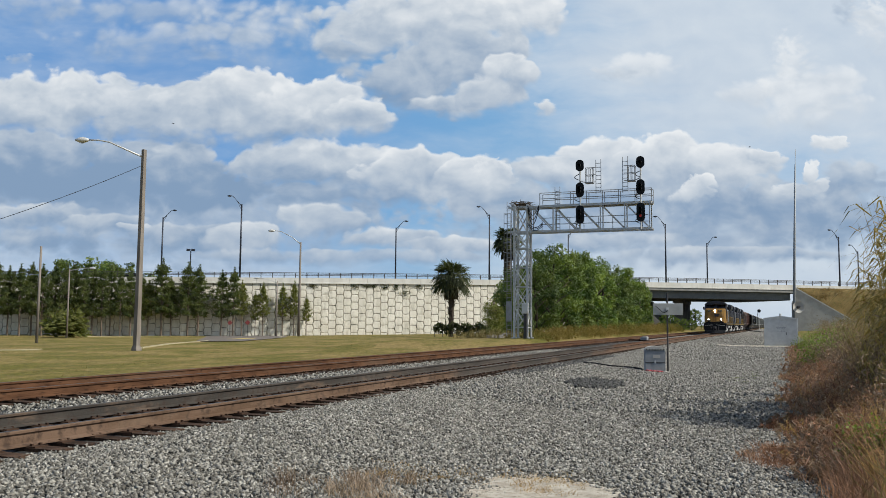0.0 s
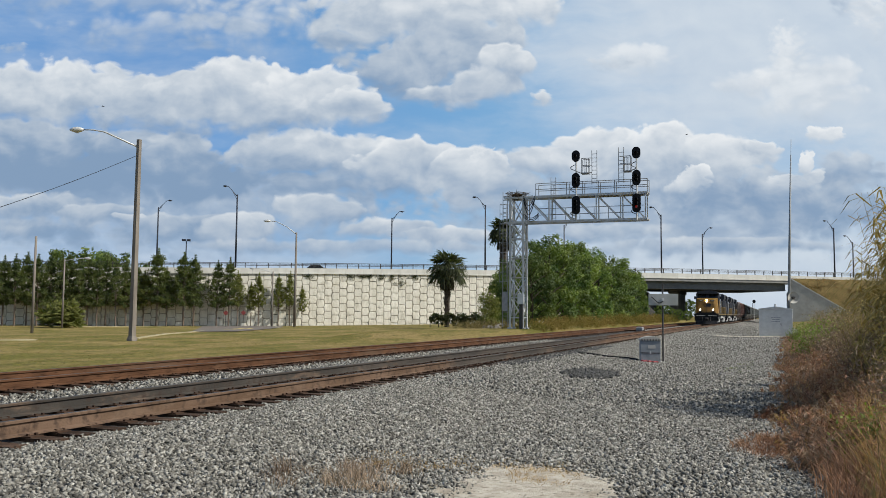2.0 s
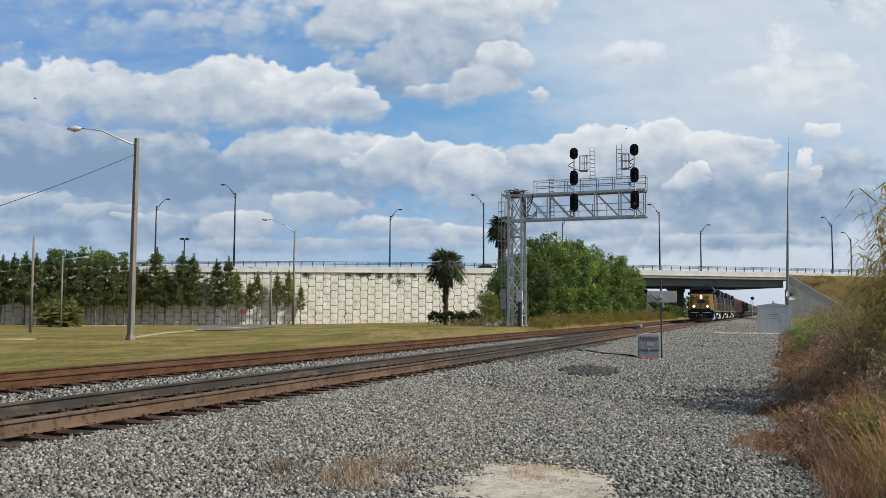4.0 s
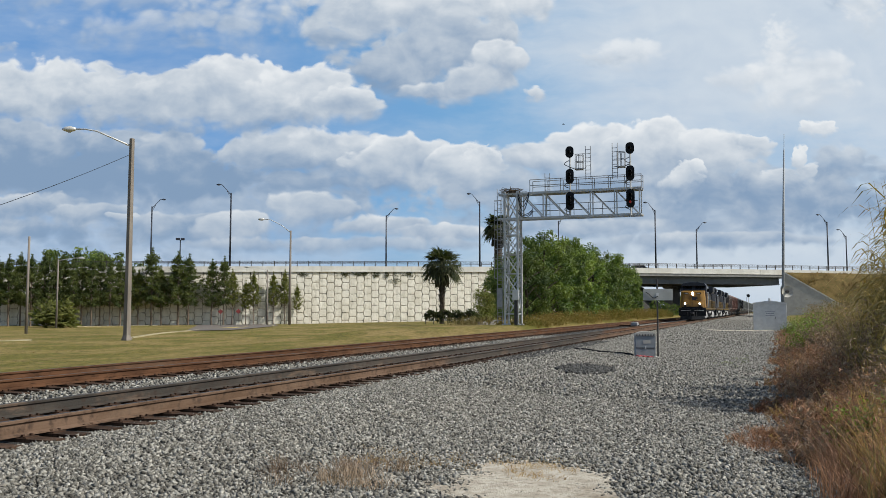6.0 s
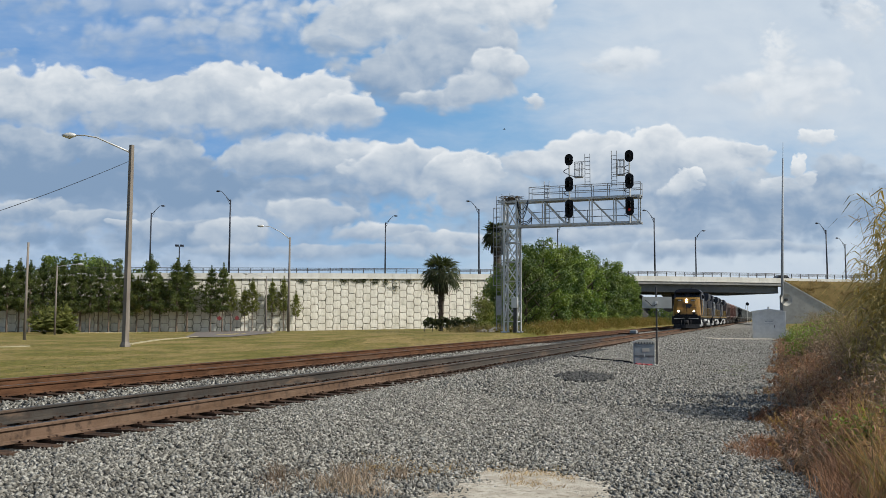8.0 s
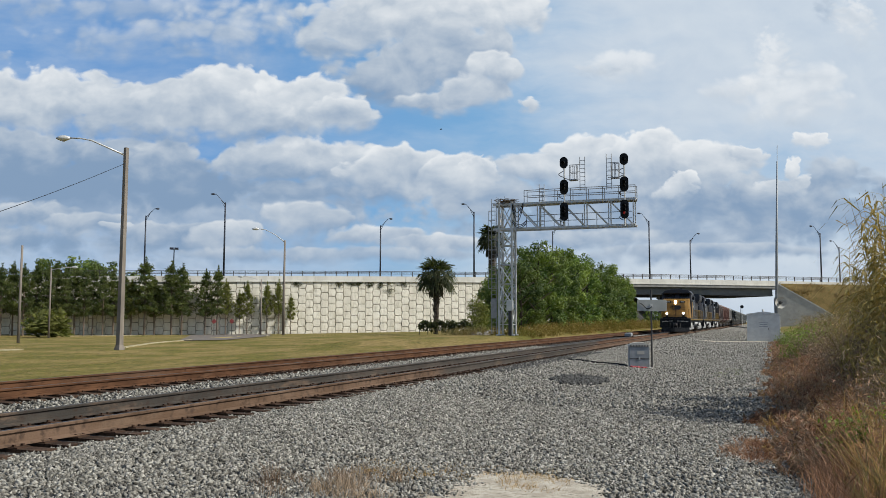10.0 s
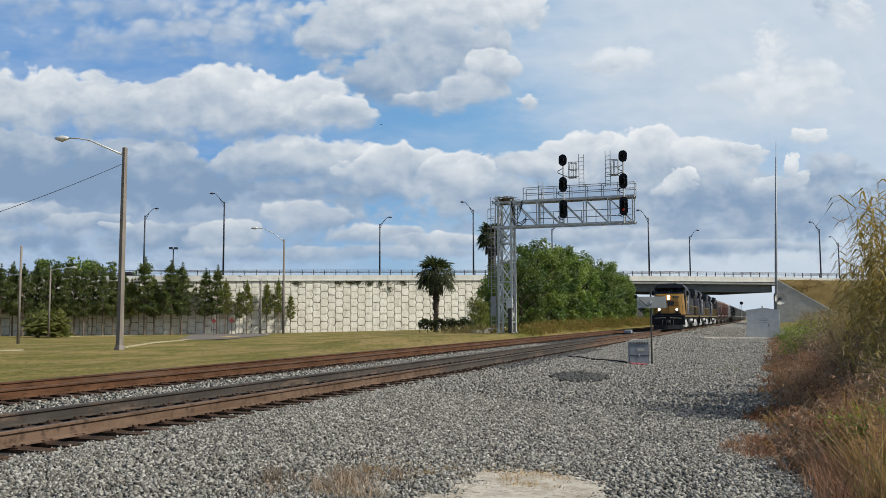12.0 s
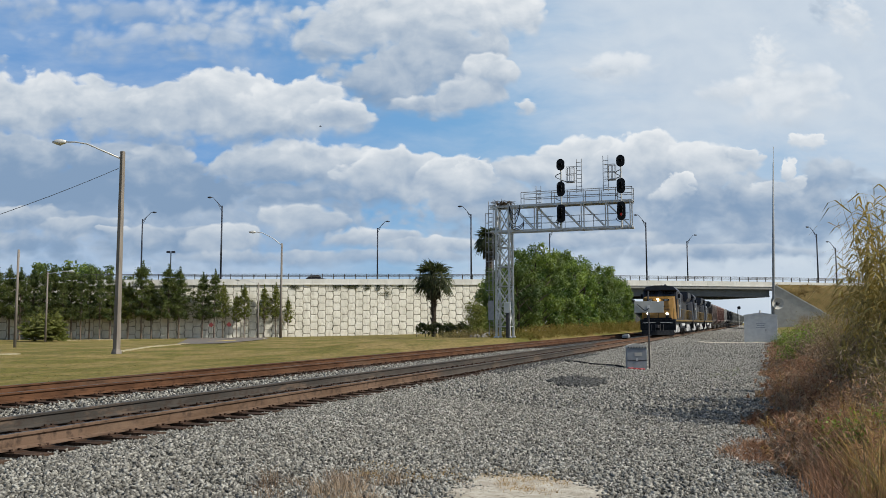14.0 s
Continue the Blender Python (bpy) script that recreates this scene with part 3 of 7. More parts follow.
def build_overpass():
    deck = thing("overpass", "road overpass with white parapet, railing and grey girder", "overpass", ROAD, kind="structure")
    coping, ledge, road, rails = Mesh(), Mesh(), Mesh(), Mesh()
    step_m = 4.0
    x = -346.0
    while x < 330:
        t0, t1 = road_top(x), road_top(x + step_m)
        for y0, mesh, z0, z1, depth in ((-0.15, coping, -1.40, -0.36, 0.35), (-0.25, ledge, -1.62, -1.40, 0.55)):
            mesh.prism([(0, z0), (step_m - 0.03, z0), (step_m - 0.03, z1), (0, z1)], y0, y0 + depth,
                       lambda u, v, w: (x + u, w, v + (t0 + (t1 - t0) * u / step_m)))
        road.prism([(0, -1.45), (step_m, -1.45), (step_m, -1.0), (0, -1.0)], 0.42, DECK,
                   lambda u, v, w: (x + u, w, v + (t0 + (t1 - t0) * u / step_m)))
        for y in (0.05, DECK - 0.2):
            for lift in (0.20, 0.47, 0.74):
                rails.tube([(x, y, t0 + lift), (x + step_m, y, t1 + lift)], 0.065, 6, False)
        x += step_m
    part("parapet", coping, M_PARAPET, deck, "smooth off-white concrete parapet")
    part("ledge", ledge, M_PARAPET, deck)
    part("roadway", road, M_GIRDER, deck, "grey asphalt roadway")
    part("rail_tubes", rails, M_DARKSTEEL, deck, "dark metal railing tubes")
    post = Mesh().box((0, 0, 0.20), (0.16, 0.16, 1.14)).data("post", M_DARKSTEEL)
    for i in range(110):
        px = -120 + i * 2.45
        part("post", post, M_DARKSTEEL, deck, at=(px, 0.05, road_top(px)))
    back = Mesh()
    for i in range(68):
        bx = -346 + i * 10
        back.box((bx + 5, DECK, min(road_top(bx), road_top(bx + 10)) - 0.7), (10, 0.3, 1.4))
    part("back_parapet", back, M_CONC, deck)
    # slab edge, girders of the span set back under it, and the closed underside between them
    # the underside sheet has the bridge's shade put into its colour
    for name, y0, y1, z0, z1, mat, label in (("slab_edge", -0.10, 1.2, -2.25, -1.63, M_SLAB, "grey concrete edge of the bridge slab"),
                                             ("soffit", 1.4, DECK - 0.6, -4.15, -4.06, M_SHADEUNDER, "underside of the bridge, shade in its colour")):
        slab = Mesh()
        x = BRIDGE_A
        while x < BRIDGE_B - 0.1:
            b = min(x + 6, BRIDGE_B)
            t0, t1 = road_top(x), road_top(b)
            slab.prism([(0, z0), (b - x, z0), (b - x, z1), (0, z1)], y0, y1, lambda u, v, q: (x + u, q, v + t0 + (t1 - t0) * u / (b - x)))
            x = b
        part(name, slab, mat, deck, label)
    for k in range(9):
        y = 1.25 + k * (DECK - 2.3) / 8
        girder = Mesh()
        x = BRIDGE_A
        while x < BRIDGE_B - 0.1:
            b = min(x + 6, BRIDGE_B)
            t0, t1 = road_top(x), road_top(b)
            for z0, z1, w in ((-3.95, -1.45, 0.03), (-4.05, -3.95, 0.28)):
                girder.prism([(0, z0), (b - x, z0), (b - x, z1), (0, z1)], y - w, y + w, lambda u, v, q: (x + u, q, v + t0 + (t1 - t0) * u / (b - x)))
            x = b
        # girders behind the first carry the shade in their colour
        part("girder", girder, M_GIRDER if k == 0 else M_SHADEUNDER, deck, "grey steel girder" if k == 0 else "inner steel girder, shade in its colour")
    # piers and abutments stand along the tracks, askew to the road
    skew = math.tan(PSI + radians(ROAD_TURN))

    def askew(name, outline, y0, y1, mat, label=""):
        mesh = Mesh().prism(outline, y0, y1, lambda u, v, w: (u + skew * w, w, v))
        part(name, mesh, mat, deck, label)

    # pier, cap and paving have the bridge's shade painted into the concrete
    askew("pier", [(78.6, -1.8), (81.0, -1.8), (81.0, 7.2), (78.6, 7.2)], 8.6, DECK - 0.9, M_CONCSHADE, "concrete pier wall, bridge shade in its colour")
    askew("pier_cap", [(78.3, 7.2), (81.3, 7.2), (81.3, 8.1), (78.3, 8.1)], 8.0, DECK - 0.6, M_CONCSHADE)
    askew("slope_paving", [(58, -2.0), (78.4, -2.0), (78.4, -0.6), (70, 7.9), (58, 7.9)], 3.0, DECK - 0.3, M_CONCSHADE, "sloped concrete paving under the bridge, shade in its colour")
    askew("abutment", [(BRIDGE_B, -1.8), (BRIDGE_B + 1.6, -1.8), (BRIDGE_B + 1.6, 8.0), (BRIDGE_B, 8.0)], 0.0, DECK, M_CONC, "concrete bridge abutment")
    wing = Mesh()
    x0, y0, x1, y1 = BRIDGE_B + 0.2, -0.2, BRIDGE_B + 12.7, -7.0
    top0, top1 = road_top(112) - 1.0, 2.3
    n = Vector((y1 - y0, -(x1 - x0), 0)).normalized() * 0.5
    ring = [(x0, y0, -1.5), (x1, y1, -1.5), (x1, y1, top1), (x0, y0, top0)]
    wing.add(ring + [(x - n.x, y - n.y, z) for x, y, z in ring], [(0, 1, 2, 3), (7, 6, 5, 4), (0, 4, 5, 1), (1, 5, 6, 2), (2, 6, 7, 3), (3, 7, 4, 0)])
    part("wing_wall", wing, M_CONC, deck, "sloping grey concrete wing wall")
    cap = Mesh()
    ring = [(x0, y0, top0), (x1, y1, top1), (x1, y1, top1 + 0.3), (x0, y0, top0 + 0.3)]
    cap.add([(x + n.x * 0.2, y + n.y * 0.2, z) for x, y, z in ring] + [(x - n.x * 1.2, y - n.y * 1.2, z) for x, y, z in ring], [(0, 1, 2, 3), (7, 6, 5, 4), (0, 4, 5, 1), (1, 5, 6, 2), (2, 6, 7, 3), (3, 7, 4, 0)])
    part("wing_coping", cap, M_PARAPET, deck, "pale coping along the wing wall")
    return deck


build_wall()
build_overpass()
M_BANK = material("dry bank grass", [(0.105, 0.075, 0.028), (0.150, 0.105, 0.042), (0.065, 0.062, 0.018)], 0.5, 0.95, 0, 0.8, 9, stain=(0.09, 0.085, 0.03), stain_scale=0.12)


def build_bank():
    bank = Mesh()
    rows = 14
    for i in range(56):
        away = smooth(0, 8, i)
        for k in range(rows + 1):
            f = k / rows
            x = BRIDGE_B + 0.35 + i * 4.0 + 12.4 * f * (1 - away)
            high, low = road_top(x) - 1.0, 2.35 * (1 - away) - 0.3 * away
            bank.points.append((x, -0.15 - (6.9 + 19.0 * away) * f, high + (low - high) * f + 0.25 * math.sin(i * 1.7 + k) * (0 < k < rows) * (i > 0)))
    bank.faces = [(i * (rows + 1) + k, i * (rows + 1) + k + 1, (i + 1) * (rows + 1) + k + 1, (i + 1) * (rows + 1) + k) for i in range(55) for k in range(rows)]
    part("embankment", bank, M_BANK, None, "road embankment covered with dry brown grass", at=ROAD, smooth_faces=True, category="embankment", kind="structure")


build_bank()

# ---------- signal gantry ----------
M_HANDRAIL = material("dull grey tube", [(0.22, 0.225, 0.23), (0.28, 0.285, 0.29)], 6, 0.6, 0.2)
M_REDLENS = material("lit red lens", [(0.06, 0.006, 0.006), (0.08, 0.008, 0.007)], 3, 0.3, glow=((1.0, 0.05, 0.03), 0.12))
# paler copy of the galvanised steel, with sunlight put into its colour
M_SUNBRACE = material("zinc steel with sun glare in its colour", [(0.55, 0.55, 0.54), (0.68, 0.68, 0.66)], 5, 0.3, 0.55, 0.05, 40)
def build_gantry():
    """A cantilever signal bridge; x reaches out over the tracks, y along them."""
    gantry = thing("signal_gantry", "galvanised lattice cantilever signal gantry beside the tracks", "signal gantry", here(GANTRY_S, GANTRY_Q))
    w, d, top = 1.04, 1.04, 10.35
    legs = [(-w / 2, -d / 2), (w / 2, -d / 2), (w / 2, d / 2), (-w / 2, d / 2)]
    for x, y in legs:
        leg = Mesh().box((x, y, top / 2), (0.15, 0.15, top))
        leg.box((x, y, 0.05), (0.34, 0.34, 0.10))
        part("leg", leg, M_GALV, gantry, bevel=0.01)
    levels = [0.85, 2.4, 3.95, 5.45, 6.95, 8.2, 10.12]
    for i, z in enumerate(levels):
        for k in range(4):
            a, b = legs[k], legs[(k + 1) % 4]
            part("strut", Mesh().tube([(*a, z), (*b, z)], 0.05, 6), M_GALV, gantry)
            if i + 1 < len(levels):
                z2 = levels[i + 1]
                # the thicker diagonal has the sun's flash painted in as paler steel
                part("brace", Mesh().tube([(*a, z2), (*b, z)], 0.055, 6), M_SUNBRACE, gantry)
                part("brace", Mesh().tube([(*b, z2), (*a, z)], 0.03, 6), M_GALV, gantry)
    low, high, reach = 8.2, 10.12, 9.95
    for y in (-d / 2, d / 2):
        for z in (low, high):
            part("chord", Mesh().box((reach / 2 - 0.5, y, z), (reach + 1.0, 0.13, 0.17)), M_GALV, gantry, bevel=0.01)
        for i in range(6):
            x = 0.75 + i * (reach - 0.9) / 5
            part("post", Mesh().box((x, y, (low + high) / 2), (0.08, 0.08, high - low)), M_GALV, gantry)
            if i < 5:
                x2 = x + (reach - 0.9) / 5
                part("brace", Mesh().tube([(x, y, high), (x2, y, low)], 0.045, 6), M_GALV, gantry)
    for i in range(9):
        x = 0.2 + i * (reach - 0.3) / 8
        for z in (low, high):
            part("cross_strut", Mesh().tube([(x, -d / 2, z), (x, d / 2, z)], 0.04, 6), M_GALV, gantry)
    deck = Mesh().box((reach / 2 + 0.8, 0, high + 0.11), (reach - 1.6, 0.8, 0.04))
    part("walkway", deck, M_GALV, gantry, "open steel walkway grating")
    for y in (-0.45, 0.45):
        for z, x0, x1 in ((high + 1.05, 1.5, reach), (high + 0.6, 1.5, reach)):
            part("hand_rail", Mesh().tube([(x0, y, z), (x1, y, z)], 0.028, 6), M_HANDRAIL, gantry)
        for i in range(8):
            x = 1.5 + i * (reach - 1.5) / 7
            part("rail_post", Mesh().tube([(x, y, high), (x, y, high + 1.05)], 0.028, 6), M_HANDRAIL, gantry)
    for x, y, z0, z1 in ((-w / 2 - 0.40, -d / 2, 0.2, 10.6), (2.9, -0.5, 8.3, 11.6), (6.05, -0.5, 10.9, 13.5), (8.05, -0.5, 10.9, 13.6)):
        ladder = Mesh()
        for dx in (-0.19, 0.19):
            ladder.tube([(x + dx, y, z0), (x + dx, y, z1)], 0.026, 5)
        n = int((z1 - z0) / 0.31)
        for i in range(n):
            ladder.tube([(x - 0.19, y, z0 + 0.15 + i * 0.31), (x + 0.19, y, z0 + 0.15 + i * 0.31)], 0.020, 5)
        part("ladder", ladder, M_HANDRAIL, gantry, "thin steel rung ladder")
    part("ladder_guard", Mesh().box((-w / 2 - 0.40, -d / 2 - 0.06, 2.1), (0.46, 0.03, 1.5)), M_HANDRAIL, gantry, "flat steel guard plate on the ladder")
    cage = Mesh()
    for z in span(3.6, 9.6, 8):
        cage.tube([(-w / 2 - 0.66, -d / 2, z), (-w / 2 - 0.66, -d / 2 - 0.55, z), (-w / 2 - 0.14, -d / 2 - 0.55, z), (-w / 2 - 0.14, -d / 2, z)], 0.022, 5, False)
    for x in (-0.66, -0.40, -0.14):
        cage.tube([(-w / 2 + x, -d / 2 - 0.55, 3.6), (-w / 2 + x, -d / 2 - 0.55, 9.6)], 0.018, 5)
    part("ladder_cage", cage, M_HANDRAIL, gantry, "hooped steel ladder cage")
    for x in (4.73, 9.22):
        mast = Mesh().tube([(x, -d / 2 - 0.28, low - 0.1), (x, -d / 2 - 0.28, 13.1)], 0.06, 8)
        part("signal_mast", mast, M_GALV, gantry)
        for k, (z, h) in enumerate(((13.05, 0.86), (11.2, 1.12), (9.33, 1.38))):
            target = Mesh()
            ring = [(0.31 * math.cos(a), (h - 0.60) / 2 * (1 if math.sin(a) >= 0 else -1) + 0.31 * math.sin(a)) for a in [math.tau * (i + 0.5) / 28 for i in range(28)]]
            target.prism(ring, -0.02, 0.02, lambda u, v, t: (x + u, -d / 2 - 0.42 + t, z + v))
            head = part("signal_head", target, M_BLACK, gantry, "black oval signal backing plate")
            case = Mesh().box((x, -d / 2 - 0.30, z), (0.30, 0.22, h - 0.2))
            part("case", case, M_BLACK, head, bevel=0.02)
            n = 1 if h < 0.9 else (2 if h < 1.2 else 3)
            for i in range(n):
                lz = z + (i - (n - 1) / 2) * 0.27
                hood = Mesh().tube([(x, -d / 2 - 0.44, lz), (x, -d / 2 - 0.72, lz - 0.02)], 0.115, 12, False)
                part("hood", hood, M_BLACK, head)
                red = x > 9 and k == 2 and i == 0
                part("lens", Mesh().tube([(x, -d / 2 - 0.442, lz), (x, -d / 2 - 0.452, lz)], 0.105, 12), M_REDLENS if red else M_BLACK, head, "dimly lit red lens" if red else "")
    # service cages beside the upper heads, cables, lower back rails
    for x, side in ((4.73, 1), (9.22, -1)):
        cage = Mesh()
        x0, x1 = x + side * 0.42, x + side * 0.95
        for px in (x0, (x0 + x1) / 2, x1):
            for y in (-0.9, -0.4):
                cage.tube([(px, y, 11.75), (px, y, 12.85)], 0.025, 5)
        for z in (11.75, 12.3, 12.85):
            cage.tube([(x0, -0.9, z), (x1 + side * 0.25, -0.9, z)], 0.028, 5)
            cage.tube([(x0, -0.4, z), (x1, -0.4, z)], 0.025, 5)
        cage.box(((x0 + x1) / 2, -0.65, 11.72), (0.6, 0.6, 0.05))
        cage.tube([(x, -0.86, 11.9), (x0, -0.8, 11.75)], 0.04, 6)
        part("service_cage", cage, M_HANDRAIL, gantry, "grey steel service cage")
        for z in (8.75, 10.55, 12.2):
            loop = [(x - side * 0.02 - 0.42 * math.sin(f * math.pi), -0.75, z + 0.5 * (f - 0.5)) for f in span(0, 1, 10)]
            part("cable", Mesh().tube(loop, 0.028, 6), M_BLACK, gantry, "black signal cable")
    for k in range(3):
        loop = [(0.6 + 0.9 * f, -0.7, 10.2 - 0.15 * k - (0.9 + 0.25 * k) * math.sin(f * math.pi) * (1 - 0.35 * f)) for f in span(0, 1, 14)]
        part("cable", Mesh().tube(loop, 0.03, 6), M_BLACK, gantry, "black signal cable")
        loop = [(0.6 + 1.2 * f, -0.7, 8.6 + 0.12 * k - 0.35 * math.sin(f * math.pi)) for f in span(0, 1, 10)]
        part("cable", Mesh().tube(loop, 0.03, 6), M_BLACK, gantry, "black signal cable")
    for z in (8.85, 9.35):
        part("hand_rail", Mesh().tube([(1.2, 0.6, z), (reach - 0.4, 0.6, z)], 0.025, 6), M_DARKSTEEL, gantry)
    for i in range(8):
        part("rail_post", Mesh().tube([(1.4 + i * 1.1, 0.6, low), (1.4 + i * 1.1, 0.6, 9.35)], 0.022, 6), M_DARKSTEEL, gantry)
    box = Mesh().box((0.42, -d / 2 - 0.2, 2.3), (0.5, 0.3, 0.8))
    part("control_box", box, M_ALU, gantry, "grey steel control box", bevel=0.02)
    post = Mesh().box((0.42, -d / 2 - 0.2, 0.95), (0.22, 0.22, 1.9))
    part("conduit_post", post, M_DARKSTEEL, gantry)
    return gantry


GANTRY_S, GANTRY_Q = 63.66, 18.49
build_gantry()


# ---------- poles and lamps ----------
def build_street_lamp(label, height, arm, arm_rise, at, r0, r1, mat, arm_mat, group="", head_len=0.75, base=True):
    lamp = thing("street_lamp", label, "street lamp", at, group=group)
    if r0 == 0.25:
        # a square pole on a flared foot
        square = Matrix.Rotation(math.pi / 4 - 0.48, 4, "Z")
        part("pole", Mesh().tube([(0, 0, -0.2), (0, 0, height)], [0.25, 0.175], 4), mat, lamp, at=square, bevel=0.02)
        part("base_collar", Mesh().tube([(0, 0, -0.2), (0, 0, 0.12), (0, 0, 0.34)], [0.36, 0.345, 0.262], 4), mat, lamp, at=square, bevel=0.02)
    else:
        part("pole", Mesh().tube([(0, 0, -0.2), (0, 0, height)], [r0, r1], 12), mat, lamp, smooth_faces=True)
    side = 1 if arm > 0 else -1
    path = [(0, 0, height - 0.35), (arm * 0.35, 0, height - 0.35 + arm_rise * 0.55), (arm * 0.75, 0, height - 0.35 + arm_rise * 0.95), (arm, 0, height - 0.35 + arm_rise)]
    if r0 == 0.25:
        path = [(0, 0, height - 0.55), (arm * 0.62, 0, height - 0.35 + arm_rise * 0.86), (arm * 0.82, 0, height - 0.35 + arm_rise * 0.99), (arm, 0, height - 0.35 + arm_rise)]
    if arm_mat == M_LAMPPOST:
        path = [(0, 0, height - 0.45), (arm * 0.45, 0, height - 0.45 + arm_rise * 0.55), (arm * 0.86, 0, height - 0.35 + arm_rise * 0.97), (arm, 0, height - 0.35 + arm_rise)]
        part("brace", Mesh().tube([(0, 0, height - 1.3), (arm * 0.42, 0, height - 0.5 + arm_rise * 0.5)], 0.05, 6), arm_mat, lamp)
    part("arm", Mesh().tube(path, [r1 * 0.55, r1 * 0.45, r1 * 0.4, r1 * 0.4], 8), arm_mat, lamp, smooth_faces=True)
    head = Mesh()
    x0, z0 = arm, height - 0.35 + arm_rise
    rings = [(-0.05, 0.07), (0.10, 0.12), (0.35, 0.17), (0.70, 0.15), (1.0, 0.05)]
    head.tube([(x0 + side * f * head_len, 0, z0 - 0.02 * f) for f, _ in rings], [r * head_len / 0.75 for _, r in rings], 10)
    lum = part("lamp_head", head, M_ALU if arm_mat == M_GALV else arm_mat, lamp, "cobra lamp head", smooth_faces=True)
    lens = Mesh().tube([(x0 + side * 0.45 * head_len, 0, z0 - 0.05), (x0 + side * 0.45 * head_len, 0, z0 - 0.24)], [0.16, 0.09], 10)
    part("lens", lens, M_CONC, lum)
    return lamp

# ---------- loose stones ----------
M_STONE = material("crushed stone", [(0.115, 0.107, 0.091), (0.280, 0.270, 0.236)], 14, 0.9, 0, 0.3, 60, per_island=0.62)


M_STONEFAR = material("crushed stone farther off", [(0.135, 0.127, 0.109), (0.277, 0.267, 0.234)], 14, 0.9, 0, 0.3, 60, per_island=0.45)


def ground_array(x, y):
    def ease(a, b, v):
        v = np.clip((v - a) / (b - a), 0, 1)
        return v * v * (3 - 2 * v)
    s, q = x * ALONG.x + y * ALONG.y, x * ACROSS.x + y * ACROSS.y
    bed = 0.24 * ease(3.6, 7.3, q) * (1 - ease(15.2, 18.0, q))
    field = -0.3 * ease(17.0, 35.0, q) - 1.25 * ease(35.0, 120.0, q)
    field = field + 0.6 * ease(15.6, 18.0, q) * (1 - ease(26.0, 33.0, q)) * ease(44.0, 58.0, s)
    return bed + field + 0.5 * ease(-1.2, -6.0, q)


def fast_mesh(name, points, faces, mat):
    """A mesh from arrays: points (n, 3), faces (m, 4) or (m, 3)."""
    mesh = bpy.data.meshes.new(name)
    n, m, k = len(points), len(faces), faces.shape[1]
    mesh.vertices.add(n)
    mesh.vertices.foreach_set("co", points.astype(np.float32).ravel())
    mesh.loops.add(m * k)
    mesh.loops.foreach_set("vertex_index", faces.astype(np.int32).ravel())
    mesh.polygons.add(m)
    mesh.polygons.foreach_set("loop_start", np.arange(0, m * k, k, dtype=np.int32))
    mesh.materials.append(mat)
    mesh.update(calc_edges=True)
    mesh.validate()
    return mesh


def stones(name, x, y, size, label, seed, mat=None):
    """Angular stones, each a jittered block half sunk in the ground."""
    gen = np.random.default_rng(seed)
    n = len(x)
    corner = np.array([(1, 0, 0), (-0.5, 0.9, 0), (-0.5, -0.9, 0), (0.1, 0, 1), (0.1, 0, -1)], float)
    pts = corner[None] * gen.uniform(0.8, 1.25, (n, 5, 1)) + gen.uniform(-0.4, 0.4, (n, 5, 3))
    pts *= size[:, None, None] * gen.uniform((0.50, 0.36, 0.28), (0.85, 0.62, 0.52), (n, 3))[:, None, :]
    turn, tip = gen.uniform(0, 6.28, n), gen.normal(0, 0.45, n)
    c, s = np.cos(tip)[:, None], np.sin(tip)[:, None]
    px, pz = pts[..., 0] * c - pts[..., 2] * s, pts[..., 0] * s + pts[..., 2] * c
    c, s = np.cos(turn)[:, None], np.sin(turn)[:, None]
    wx, wy = px * c - pts[..., 1] * s, px * s + pts[..., 1] * c
    z = ground_array(x, y) + 0.02 + size * gen.uniform(-0.05, 0.35, n)
    out = np.stack([wx + x[:, None], wy + y[:, None], pz + z[:, None]], -1).reshape(-1, 3)
    tri = np.array([(0, 1, 3), (1, 2, 3), (2, 0, 3), (1, 0, 4), (2, 1, 4), (0, 2, 4)])
    faces = (tri[None] + 5 * np.arange(n)[:, None, None]).reshape(-1, 3)
    return part(name, fast_mesh(name, out, faces, mat or M_STONE), mat or M_STONE, None, label, category="gravel", kind="stuff")


def bare(x, y):
    """Small in the middle of the sandy patch, past 1 on the ballast."""
    wob = 0.35 * np.sin(x * 3.1 + 1.0) + 0.25 * np.sin(y * 4.3 + x * 1.7) + 0.16 * np.sin(x * 11 + y * 5) + 0.12 * np.sin(y * 17 - x * 7)
    d = ((x - 0.93) / 0.92) ** 2 + ((y - 8.65) / 1.02) ** 2
    return d + wob


def scatter(seed, count, s_range, q_range, size, keep=None):
    gen = np.random.default_rng(seed)
    s, q = gen.uniform(*s_range, count), gen.uniform(*q_range, count)
    x, y = s * ALONG.x + q * ACROSS.x, s * ALONG.y + q * ACROSS.y
    ok = np.ones(count, bool) if keep is None else keep(x, y, gen)
    return x[ok], y[ok], gen.uniform(*size, ok.sum())


x, y, size = scatter(1, 150000, (4.5, 17.0), (-1.2, 7.7), (0.028, 0.060), lambda x, y, g: (y > 6.9) & (np.abs(x) < 0.57 * y) & (g.random(len(x)) < np.clip((bare(x, y) - 0.35) * 0.85, 0.20, 1.0)))
stones("ballast_stones", x, y, size * np.clip(bare(x, y) * 0.8, 0.36, 1.0), "angular grey crushed ballast stones", 11)
stones("ballast_stones", *scatter(2, 50000, (17.0, 44.0), (-0.8, 7.7), (0.046, 0.086)), "angular grey crushed ballast stones", 12, M_STONEFAR)
